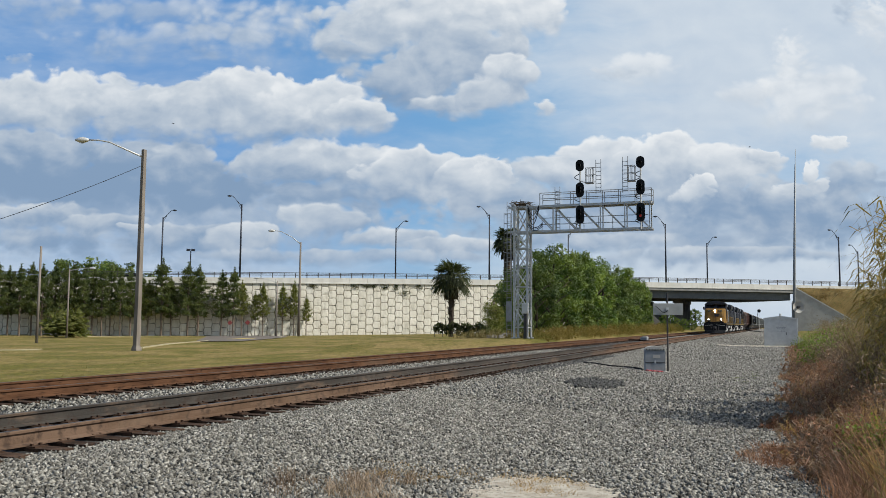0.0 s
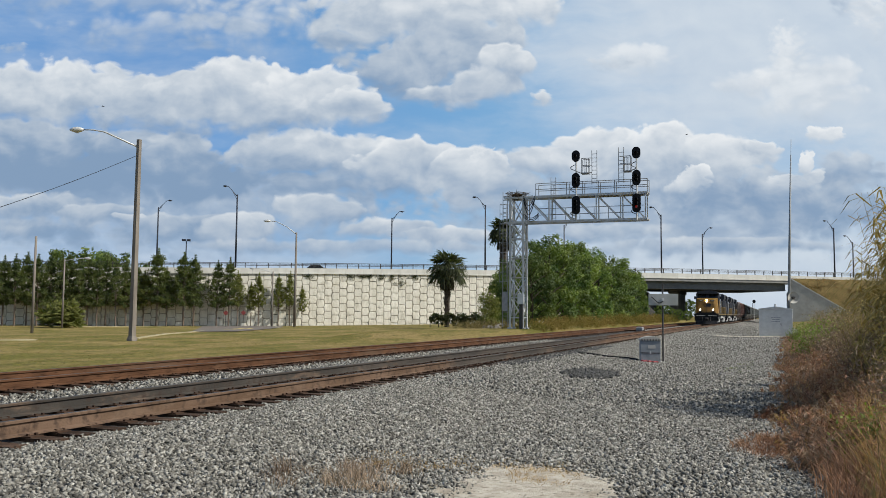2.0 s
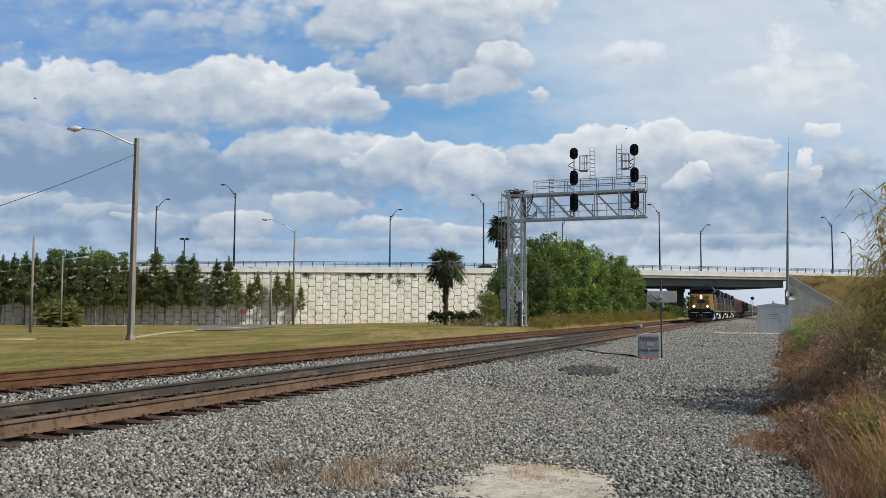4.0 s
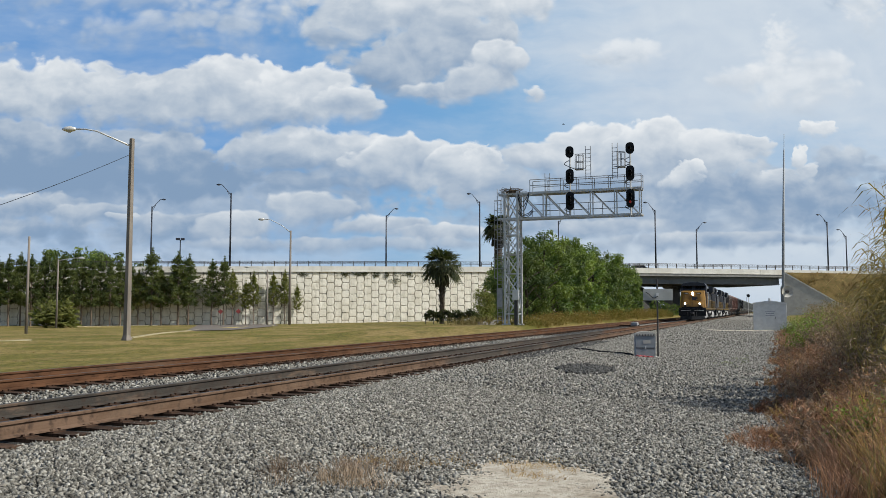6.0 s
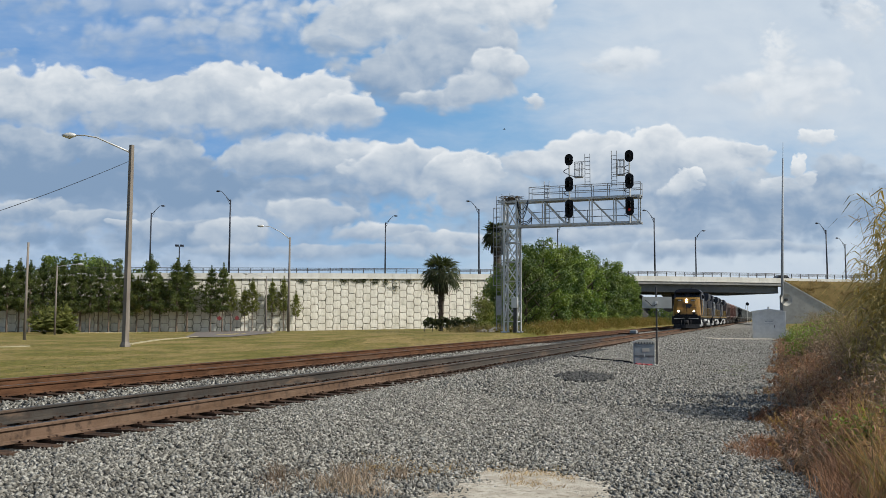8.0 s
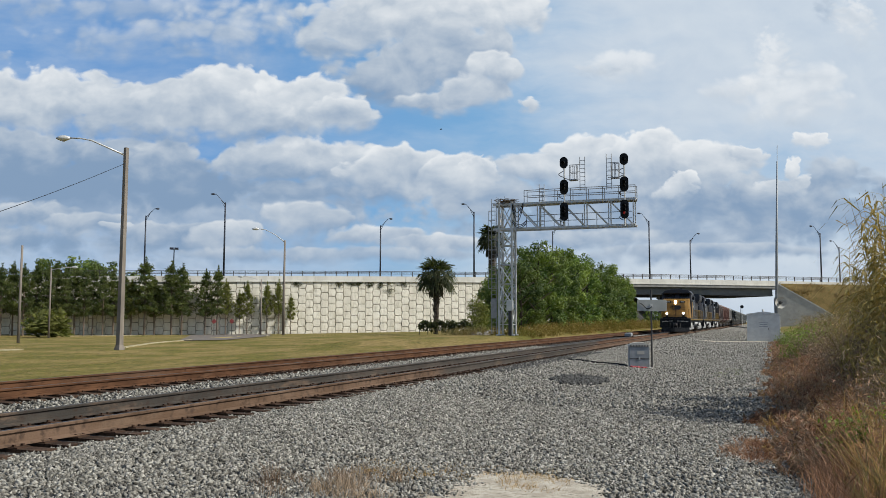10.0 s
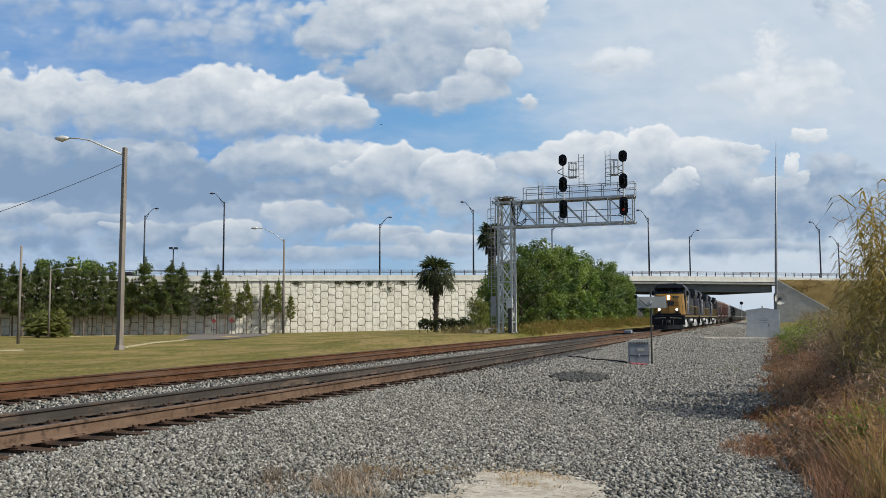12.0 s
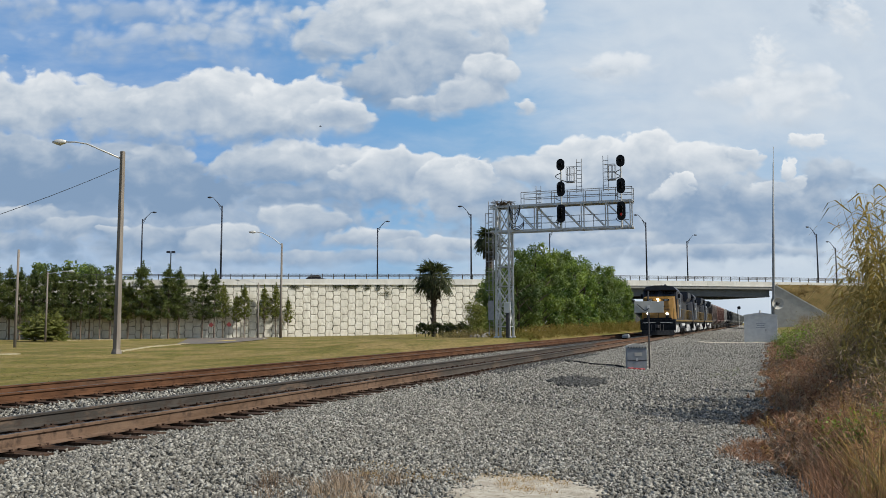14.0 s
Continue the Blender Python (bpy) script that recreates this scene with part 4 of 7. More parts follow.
stones("ballast_stones", *scatter(3, 19000, (2.0, 48.0), (10.0, 12.45), (0.04, 0.08)), "pale ballast stones between the tracks", 13)
stones("ballast_stones", *scatter(4, 6500, (0.0, 50.0), (14.8, 16.0), (0.05, 0.10)), "ballast stones at the edge of the grass", 14)
stones("ballast_stones", *scatter(7, 22000, (44.0, 84.0), (-1.6, 7.7), (0.07, 0.13)), "grey ballast stones farther along the track", 17, M_STONEFAR)
stones("ballast_stones", *scatter(8, 7000, (84.0, 150.0), (-1.0, 7.7), (0.10, 0.18)), "grey ballast stones farther along the track", 18, M_STONEFAR)
# darker stones: an oval patch in the ballast and a strip along the rail
M_DARKSTONE = material("dark stone", [(0.024, 0.024, 0.022), (0.060, 0.059, 0.054)], 14, 0.8, 0, 0.3, 60, per_island=0.5)
stones("dark_stones", *scatter(5, 7000, (21.5, 26.5), (3.7, 6.0), (0.08, 0.15), lambda x, y, g: ((x * ALONG.x + y * ALONG.y - 23.8) / 1.7) ** 2 + ((x * ACROSS.x + y * ACROSS.y - 4.8) / 0.75) ** 2 < g.uniform(0.05, 1.1, len(x))),
       "dark damp stones of a dug patch", 15, M_DARKSTONE)
stones("dark_stones", *scatter(6, 9000, (24.0, 40.0), (7.0, 7.75), (0.05, 0.09)), "oily dark stones along the rail", 16, M_DARKSTONE)
M_SAND = material("pale bare sand", [(0.34, 0.30, 0.235), (0.47, 0.425, 0.345), (0.21, 0.18, 0.135)], 5, 0.95, 0, 0.8, 40, stain=(0.16, 0.115, 0.07), stain_scale=1.1, stain_amount=0.8)


def build_sand():
    mesh = Mesh()
    for i in range(41):
        for k in range(33):
            x, y = -1.4 + 4.2 * i / 40, 7.0 + 3.4 * k / 32
            mesh.points.append((x, y, ground_z(x, y) + 0.031 + 0.004 * math.sin(x * 5 + y * 7)))
    mesh.faces = [(i * 33 + k, i * 33 + 33 + k, i * 33 + 34 + k, i * 33 + k + 1) for i in range(40) for k in range(32)
                  if bare(-1.4 + 4.2 * (i + 0.5) / 40, 7.0 + 3.4 * (k + 0.5) / 32) < 1.2]
    part("sand_patch", mesh, M_SAND, None, "bare pale sandy soil among the ballast", smooth_faces=True, category="soil", kind="structure")


build_sand()


def build_dirt():
    """Pale trodden dirt in front of the equipment cabinet."""
    mesh = Mesh()
    for i in range(15):
        for k in range(9):
            f, g = i / 14, k / 8
            x = 22.6 + 6.0 * f + 0.4 * math.sin(g * 9)
            y = 68.2 + 4.2 * g + 0.5 * math.sin(f * 11)
            mesh.points.append((x, y, ground_z(x, y) + 0.085 - 0.08 * (i in (0, 14) or k in (0, 8))))
    mesh.faces = [(i * 9 + k, i * 9 + 9 + k, i * 9 + 10 + k, i * 9 + k + 1) for i in range(14) for k in range(8)]
    part("dirt_patch", mesh, M_SAND, None, "pale trodden dirt before the equipment cabinet", smooth_faces=True, category="soil", kind="structure")


build_dirt()


# ---------- grasses and scrub ----------
def leaf_quads(mesh, centre, size, count, spread, rng, droop=0.0, slim=0.45):
    for _ in range(count):
        c = Vector(centre) + Vector([max(-1.6, min(1.6, rng.gauss(0, 1))) * w for w in spread])
        a = Vector((rng.uniform(-1, 1), rng.uniform(-1, 1), rng.uniform(-1, 1) - droop)).normalized()
        b = a.orthogonal().normalized()
        b = (Matrix.Rotation(rng.uniform(0, 6.28), 3, a) @ b)
        k = size * rng.uniform(0.6, 1.3)
        mesh.add([c - a * k, c + b * k * slim, c + a * k, c - b * k * slim], [(0, 1, 2, 3)])


def leaf_cloud(name, centres, radii, counts, leaf, mat, seed, slim=0.5, shell=0.45, flat=0.8, radial=False):
    """Leaves laid round many clumps, facing outwards; radial: needles that point outwards."""
    gen = np.random.default_rng(seed)
    which = np.repeat(np.arange(len(centres)), counts)
    n = len(which)

    def unit(v):
        return v / np.maximum(1e-6, np.linalg.norm(v, axis=1))[:, None]

    d = unit(gen.normal(0, 1, (n, 3)))
    r = np.asarray(radii)[which] * (shell + (1.08 - shell) * gen.random(n))
    p = np.asarray(centres)[which] + d * r[:, None] * np.array([1.0, 1.0, flat])
    if radial:
        a = unit(d + gen.normal(0, 0.35, (n, 3)) + np.array([0, 0, 0.35]))
        b = unit(np.cross(a, gen.normal(0, 1, (n, 3))))
    else:
        face = unit(d + gen.normal(0, 0.45, (n, 3)) + np.array([0, 0, 0.30]))
        a = unit(np.cross(face, gen.normal(0, 1, (n, 3))))
        b = np.cross(face, a)
    k = (leaf * gen.uniform(0.6, 1.3, n))[:, None]
    points = np.stack([p - a * k, p + b * k * slim, p + a * k, p - b * k * slim], 1).reshape(-1, 3)
    return fast_mesh(name, points, np.arange(len(points)).reshape(-1, 4), mat)


def blades(name, x, y, height, lean, width, mat, label, seed, base=None, category="grass", kind="stuff"):
    """Bent tapering blades, two quads each."""
    gen = np.random.default_rng(seed)
    n = len(x)
    z = ground_array(x, y) - 0.02 if base is None else base
    a = gen.uniform(0, 6.28, n)
    dx, dy = np.cos(a), np.sin(a)
    b = gen.uniform(0, 6.28, n)
    wx, wy = np.cos(b) * width, np.sin(b) * width
    bend = lean * gen.uniform(0.3, 1.4, n) * height
    rows = []
    for f, w in ((0.0, 1.0), (0.5, 0.8), (1.0, 0.15)):
        cx, cy, cz = x + dx * bend * f ** 2, y + dy * bend * f ** 2, z + height * (f - 0.25 * lean * f ** 2)
        rows += [np.stack([cx - wx * w, cy - wy * w, cz], -1), np.stack([cx + wx * w, cy + wy * w, cz], -1)]
    points = np.stack(rows, 1).reshape(-1, 3)
    quad = np.array([(0, 1, 3, 2), (2, 3, 5, 4)])
    faces = (quad[None] + 6 * np.arange(n)[:, None, None]).reshape(-1, 4)
    return part(name, fast_mesh(name, points, faces, mat), mat, None, label, category=category, kind=kind)


def tufts(seed, count, per, s_range, q_range, spread, keep=None):
    gen = np.random.default_rng(seed)
    s, q = gen.uniform(*s_range, count), gen.uniform(*q_range, count)
    if keep is not None:
        ok = keep(s, q, gen)
        s, q = s[ok], q[ok]
    tall = np.repeat(gen.uniform(0.5, 1.1, len(s)), per)
    s, q = np.repeat(s, per) + gen.normal(0, spread, len(s) * per), np.repeat(q, per) + gen.normal(0, spread, len(q) * per)
    return s * ALONG.x + q * ACROSS.x, s * ALONG.y + q * ACROSS.y, tall * gen.uniform(0.6, 1.1, len(s))


STRAW_LIGHT = (1.2, 1.06, 0.72)
M_STRAW = material("dry straw", [(0.33, 0.215, 0.085), (0.48, 0.335, 0.15)], 2.0, 0.9, per_island=0.4, through_light=STRAW_LIGHT)
M_RUSSET = material("russet dead grass", [(0.235, 0.125, 0.080), (0.375, 0.235, 0.158)], 0.8, 0.9, per_island=0.55, through_light=STRAW_LIGHT)
M_GREYBROWN = material("grey-brown dead stems", [(0.195, 0.142, 0.106), (0.375, 0.290, 0.210)], 0.8, 0.9, per_island=0.4, through_light=STRAW_LIGHT)
M_OLIVE = material("olive scrub leaves", [(0.155, 0.135, 0.045), (0.225, 0.185, 0.08)], 0.8, 0.8, per_island=0.4, through_light=STRAW_LIGHT)
M_TALL = material("tall olive grass", [(0.19, 0.165, 0.05), (0.31, 0.25, 0.10)], 0.8, 0.85, per_island=0.4, through_light=STRAW_LIGHT)
M_FRESH = material("fresh green leaves", [(0.115, 0.160, 0.030), (0.195, 0.235, 0.050)], 0.8, 0.7, per_island=0.35, through_light=GREEN_LIGHT)


def weeds(name, s, q, height, mat, label, seed, per=16, leaf=0.055):
    """Upright dead weeds: a thin stem each, with small leaves all along it."""
    gen = np.random.default_rng(seed)
    n = len(s)
    x, y = s * ALONG.x + q * ACROSS.x, s * ALONG.y + q * ACROSS.y
    z = ground_array(x, y) - 0.03
    a, bend = gen.uniform(0, 6.28, n), gen.uniform(0.05, 0.5, n) * height
    b = gen.uniform(0, 6.28, n)
    wx, wy = np.cos(b) * 0.004, np.sin(b) * 0.004

    def along(f):
        return np.stack([x + np.cos(a) * bend * f ** 2, y + np.sin(a) * bend * f ** 2, z + height * (f - 0.12 * f ** 2)], -1)

    side = np.stack([wx, wy, np.zeros(n)], -1)
    quads = [np.stack([along(0.0) - side, along(0.0) + side, along(0.55) + side, along(0.55) - side], 1),
             np.stack([along(0.55) - side, along(0.55) + side, along(1.0) + side * 0.3, along(1.0) - side * 0.3], 1)]
    for k in range(per):
        c = along(0.2 + 0.8 * (k + gen.random()) / per)
        c = c + gen.normal(0, 0.05, (n, 3)) * height[:, None]
        d = gen.normal(0, 1, (n, 3)) + np.array([0, 0, 0.5])
        d *= (leaf * gen.uniform(0.5, 1.5, n) / np.linalg.norm(d, axis=1))[:, None]
        w = np.cross(d, gen.normal(0, 1, (n, 3)))
        w *= (np.linalg.norm(d, axis=1) * 0.15 / np.maximum(1e-6, np.linalg.norm(w, axis=1)))[:, None]
        quads.append(np.stack([c - d, c + w, c + d, c - w], 1))
    points = np.stack(quads, 1).reshape(-1, 3)
    faces = np.arange(len(points)).reshape(-1, 4)
    return part(name, fast_mesh(name, points, faces, mat), mat, None, label, category="weeds", kind="stuff")


def build_scrub():
    def stand(q):
        """How tall the scrub grows, by its distance from the gravel."""
        return np.interp(-q, (-0.6, 0.0, 0.5, 0.9, 1.25, 1.6, 2.2, 5.0), (0.2, 0.35, 0.55, 0.85, 1.35, 1.85, 2.3, 2.7))

    def bed(seed, n, s_range, q_range, low=0.55):
        gen = np.random.default_rng(seed)
        s, q = s_range[0] + (s_range[1] - s_range[0]) * gen.random(n) ** 1.4, gen.uniform(*q_range, n)
        rel = q
        q = q - 0.013 * s
        edge = 0.22 - 1.1 * np.exp(-((s - 9.3) / 1.7) ** 2) + 0.25 * np.sin(s * 1.3) + 0.15 * np.sin(s * 3.7)
        clump = np.sin(s * 2.1 + rel * 3.3) + np.sin(s * 0.9 - q * 4.1) + gen.normal(0, 0.8, n)
        ok = (rel < edge) & (clump > -0.7)
        s, q, rel = s[ok], q[ok], rel[ok]
        return s, q, stand(rel) * gen.uniform(low, 1.05, len(s))

    def thicket(name, seed, n, per, s_range, q_range, low, tall, spread, lean, width, mat, label):
        """Tufts of long bent blades, each tuft with a height of its own."""
        gen = np.random.default_rng(seed + 500)
        s, q, h = bed(seed, n, s_range, q_range, low)
        s, q, h = (np.repeat(v, per) for v in (s, q, h))
        s, q = s + gen.normal(0, spread, len(s)), q + gen.normal(0, spread, len(q))
        x, y = s * ALONG.x + q * ACROSS.x, s * ALONG.y + q * ACROSS.y
        blades(name, x, y, h * tall * gen.uniform(0.55, 1.1, len(s)), lean, width, mat, label, seed)

    s, q, h = bed(31, 3000, (10.5, 70.0), (-1.2, 0.8))
    weeds("dead_weeds", s, q, h, M_RUSSET, "russet dead weeds along the gravel edge", 41, 30, 0.050)
    s, q, h = bed(32, 2600, (10.5, 75.0), (-2.6, 0.7))
    weeds("dead_weeds", s, q, h, M_GREYBROWN, "grey-brown dead weeds along the gravel", 42, 34, 0.052)
    s, q, h = bed(33, 1300, (11.5, 75.0), (-3.6, -1.4), 0.6)
    weeds("dead_weeds", s, q, h, M_OLIVE, "tall yellow-olive scrub weeds", 43, 40, 0.055)
    s, q, h = bed(46, 420, (11.0, 60.0), (-3.0, 0.3), 0.6)
    weeds("dead_weeds", s, q, h * 0.95, M_STRAW, "straw-coloured seed stalks", 46, 20, 0.045)
    thicket("dry_grass", 51, 1200, 22, (10.0, 62.0), (-0.9, 0.7), 0.5, 0.75, 0.10, 1.1, 0.0060, M_RUSSET, "dense russet dead grass along the gravel")
    thicket("dry_grass", 52, 700, 18, (10.5, 70.0), (-2.0, 0.2), 0.5, 0.65, 0.12, 1.1, 0.0060, M_GREYBROWN, "matted grey-brown dead grass")
    thicket("dry_grass", 53, 380, 16, (10.5, 60.0), (-2.2, 0.3), 0.5, 0.70, 0.12, 1.0, 0.0060, M_STRAW, "straw-coloured grass among the dead weeds")
    x, y, h = tufts(34, 70, 44, (8.2, 12.5), (-2.1, -0.9), 0.11)
    blades("dry_grass", x, y, 0.95 * h, 0.38, 0.0050, M_STRAW, "golden dry grass close by", 44)
    s, q = np.random.default_rng(56).uniform((8.6, -2.0), (12.5, -0.8), (420, 2)).T
    weeds("dead_weeds", s, q, np.random.default_rng(57).uniform(0.35, 0.95, 420), M_RUSSET, "russet dead stems among the golden grass", 56, 22, 0.035)
    x, y, h = tufts(48, 110, 44, (8.0, 12.8), (-1.8, -0.55), 0.12)
    blades("dry_grass", x, y, 0.60 * h, 0.6, 0.0045, M_RUSSET, "russet dry grass close by", 48)
    x, y, h = tufts(35, 22, 30, (8.2, 10.8), (-1.7, -0.85), 0.09)
    blades("green_grass", x, y, 0.85 * h, 0.6, 0.006, M_OLIVE, "yellow-green grass among the dry stems", 45)
    x, y, h = tufts(49, 80, 34, (15.0, 30.0), (-3.2, -1.2), 0.13, lambda s, q, g: q < -0.085 * s - 0.12 * g.random(len(s)))
    blades("tall_grass", x, y, 2.5 * h, 0.28, 0.007, M_TALL, "tall olive-yellow grass in the scrub", 49)
    # weeds in the ballast near the sand
    for seed, s_r, q_r, n, hh, mat, label in ((36, (7.3, 8.6), (3.5, 4.9), 26, 0.30, M_GREYBROWN, "thin brown dead weeds in the ballast"),
                                              (37, (8.7, 9.7), (2.0, 4.5), 80, 0.12, M_STRAW, "low straw tufts beside the sand"),
                                              (38, (9.3, 10.1), (1.9, 2.8), 10, 0.10, M_OLIVE, "low olive tufts beside the sand"),
                                              (39, (11.2, 13.2), (-0.5, 0.45), 60, 0.22, M_RUSSET, "low russet weeds at the gravel edge"),
                                              (40, (27, 34), (0.7, 1.6), 40, 0.12, M_FRESH, "low green weeds at the gravel edge")):
        x, y, h = tufts(seed, n, 40, s_r, q_r, 0.08)
        blades("weed_tuft", x, y, hh * h, 0.6, 0.0035, mat, label, seed)


build_scrub()
M_SOIL = material("brown leaf litter", [(0.13, 0.085, 0.052), (0.20, 0.14, 0.09), (0.085, 0.058, 0.038)], 2.5, 0.95, 0, 0.8, 30, stain=(0.10, 0.075, 0.05), stain_scale=0.8)


def build_soil():
    """Dead litter on the ground under the scrub."""
    mesh = Mesh()
    for i in range(121):
        s = 7.0 + 70 * i / 120
        edge = 0.1 - 0.013 * s - 1.0 * math.exp(-((s - 9.3) / 1.7) ** 2) + 0.2 * math.sin(s * 1.3) + 0.12 * math.sin(s * 3.7)
        for k in range(13):
            p = place(s, edge - 5.5 * (k / 12) ** 1.5)
            mesh.points.append((p.x, p.y, ground_z(p.x, p.y) + (0.035 if k else 0.015)))
    mesh.faces = [(i * 13 + k, i * 13 + 13 + k, i * 13 + 14 + k, i * 13 + k + 1) for i in range(120) for k in range(12)]
    part("scrub_soil", mesh, M_SOIL, None, "brown leaf litter under the dead scrub", smooth_faces=True, category="soil", kind="structure")


build_soil()


def build_field_grass():
    gen = np.random.default_rng(9)
    s, q = gen.uniform(-10, 90, 90000), 15.8 + 45 * gen.random(90000) ** 1.6
    x, y = s * ALONG.x + q * ACROSS.x, s * ALONG.y + q * ACROSS.y
    ok = (np.abs(x) < 0.62 * y) & (np.sin(x * 0.7 + y * 0.31) + np.sin(y * 0.9 - x * 0.4) + gen.normal(0, 0.8, len(x)) > -0.3) & ~((s > 46) & (q < 24))
    x, y = x[ok], y[ok]
    blades("field_grass", x, y, gen.uniform(0.02, 0.075, len(x)) * (0.7 + 0.4 * np.sin(x * 0.9 + 2 * np.sin(y * 0.23))), 2.0, 0.020, M_FIELD, "short tufty yellow-green grass of the field", 91)
    s, q = gen.uniform(64, 165, 8000), gen.uniform(16.6, 20.2, 8000)
    ok = np.sin(s * 0.8) + np.sin(s * 0.33 + q) + gen.normal(0, 0.7, len(s)) > -0.2
    s, q = s[ok], q[ok]
    weeds("verge_weeds", s, q, gen.uniform(0.35, 1.3, len(s)) * np.interp(s, (64, 75, 110), (0.4, 0.9, 1.3)), M_VERGE, "tall yellowish weeds under the trees", 92, 9, 0.11)


M_FIELD = material("field grass tuft", [(0.118, 0.108, 0.024), (0.215, 0.165, 0.060)], 0.35, 0.9, per_island=0.4, stain=(0.225, 0.160, 0.075), stain_scale=0.75, stain_amount=0.8, through_light=STRAW_LIGHT)
M_VERGE = material("verge weeds", [(0.13, 0.125, 0.03), (0.23, 0.175, 0.06)], 0.25, 0.9, per_island=0.4, through_light=STRAW_LIGHT)
build_field_grass()


def build_bank_grass():
    """Rough dry grass all over the road embankment."""
    gen = np.random.default_rng(95)
    n = 9000
    i, f = 34 * gen.random(n) ** 1.3, gen.random(n)
    away = np.clip(i / 8, 0, 1)
    away = away * away * (3 - 2 * away)
    u = BRIDGE_B + 0.5 + i * 4.0 + 12.4 * f * (1 - away)
    v = -0.2 - (6.9 + 19.0 * away) * f
    high, low = road_top(u) - 1.0, 2.35 * (1 - away) - 0.3 * away
    turn = radians(ROAD_TURN)
    x, y = -22.7 + u * math.cos(turn) - v * math.sin(turn), 187.4 + u * math.sin(turn) + v * math.cos(turn)
    blades("bank_grass", x, y, gen.uniform(0.25, 0.9, n) * (0.5 + 0.6 * (np.sin(u * 0.5) * np.sin(v * 0.9 + u * 0.2) > 0)), 0.6, 0.07, M_BANKGRASS, "rough dry grass on the road embankment", 95, base=high + (low - high) * f - 0.1)


def build_gantry_weeds():
    gen = np.random.default_rng(97)
    s, q = gen.normal(68.0, 1.7, 300), gen.normal(23.0, 1.2, 300)
    weeds("dead_weeds", s, q, gen.uniform(0.3, 0.9, 300), M_OLIVE, "olive-brown weeds round the boulders", 97, 22, 0.07)


build_gantry_weeds()
M_BANKGRASS = material("rough bank grass", [(0.15, 0.10, 0.038), (0.22, 0.16, 0.07), (0.085, 0.09, 0.025)], 0.12, 0.9, per_island=0.4, through_light=STRAW_LIGHT)
build_bank_grass()


def shrub_parts(seed, height, width, twigs, leaf, leaves):
    rng = random.Random(seed)
    wood, crown = Mesh(), Mesh()
    for i in range(twigs):
        a, r = rng.uniform(0, math.tau), width * math.sqrt(rng.random())
        h = height * rng.uniform(0.5, 1.05) * (1 - 0.35 * (r / width) ** 2)
        root = Vector((math.cos(a) * r * 0.35, math.sin(a) * r * 0.35, -0.05))
        tip = Vector((math.cos(a) * r, math.sin(a) * r, h))
        mid = root.lerp(tip, 0.5) + Vector((rng.gauss(0, 0.1), rng.gauss(0, 0.1), 0.1 * h))
        wood.tube([root, mid, tip], [0.014, 0.009, 0.003], 4, False)
        for k in range(leaves):
            f = rng.uniform(0.3, 1.0)
            c = (mid.lerp(tip, (f - 0.5) * 2) if f > 0.5 else root.lerp(mid, f * 2)) + Vector((rng.gauss(0, 0.14), rng.gauss(0, 0.14), rng.gauss(0, 0.12)))
            leaf_quads(crown, c, leaf, 1, (0.02, 0.02, 0.02), rng)
    return wood, crown


M_TWIG = material("dry twigs", [(0.16, 0.11, 0.07), (0.24, 0.18, 0.12)], 6, 0.9)


def build_shrubs():
    rng = random.Random(77)
    kinds = {}
    for key, mat, args in (("dry", M_GREYBROWN, (2.2, 1.3, 110, 0.05, 16)), ("olive", M_OLIVE, (2.3, 1.3, 110, 0.055, 20)), ("green", M_FRESH, (1.5, 1.2, 90, 0.045, 42))):
        kinds[key] = [tuple(m.data(n, k) for m, n, k in zip(shrub_parts(hash_seed, *args), ("branching", "foliage"), (M_TWIG, mat))) for hash_seed in (1, 2)]
    words = {"dry": "leafless grey-brown scrub bush", "olive": "yellow-olive scrub bush in dry grass", "green": "fresh green bush beside the gravel"}
    rows = [("green", 31.2, -1.65, 1.05), ("green", 34.0, -2.2, 1.15), ("green", 50, -1.5, 0.85), ("green", 52, -2.6, 1.1), ("green", 44, -2.3, 0.9), ("green", 47, -2.0, 0.8), ("olive", 40, -3.2, 1.0), ("olive", 33, -3.6, 1.05), ("olive", 27, -3.4, 1.0), ("olive", 22, -3.1, 1.0),
            ("dry", 36, -1.6, 0.75), ("dry", 30, -1.5, 0.75), ("dry", 24, -1.5, 0.75), ("dry", 19, -1.7, 0.8), ("dry", 15.5, -1.9, 0.8), ("olive", 17, -2.9, 1.05), ("olive", 14, -2.9, 1.05), ("dry", 12.5, -1.6, 0.55), ("olive", 52, -3.5, 1.1), ("green", 9.7, -1.17, 0.58)]
    for i, (key, s, q, k) in enumerate(rows):
        bush = thing("scrub_bush", words[key], "bush", here(s * 1.12, q * 1.08 - (0.0 if key == "green" else 0.013 * s), turn=i * 61), group=key + " bushes beside the gravel")
        twigs, leaves = kinds[key][i % 2]
        part("branching", twigs, M_TWIG, bush).scale = (k, k, k)
        part("foliage", leaves, leaves.materials[0], bush).scale = (k, k, k)


build_shrubs()


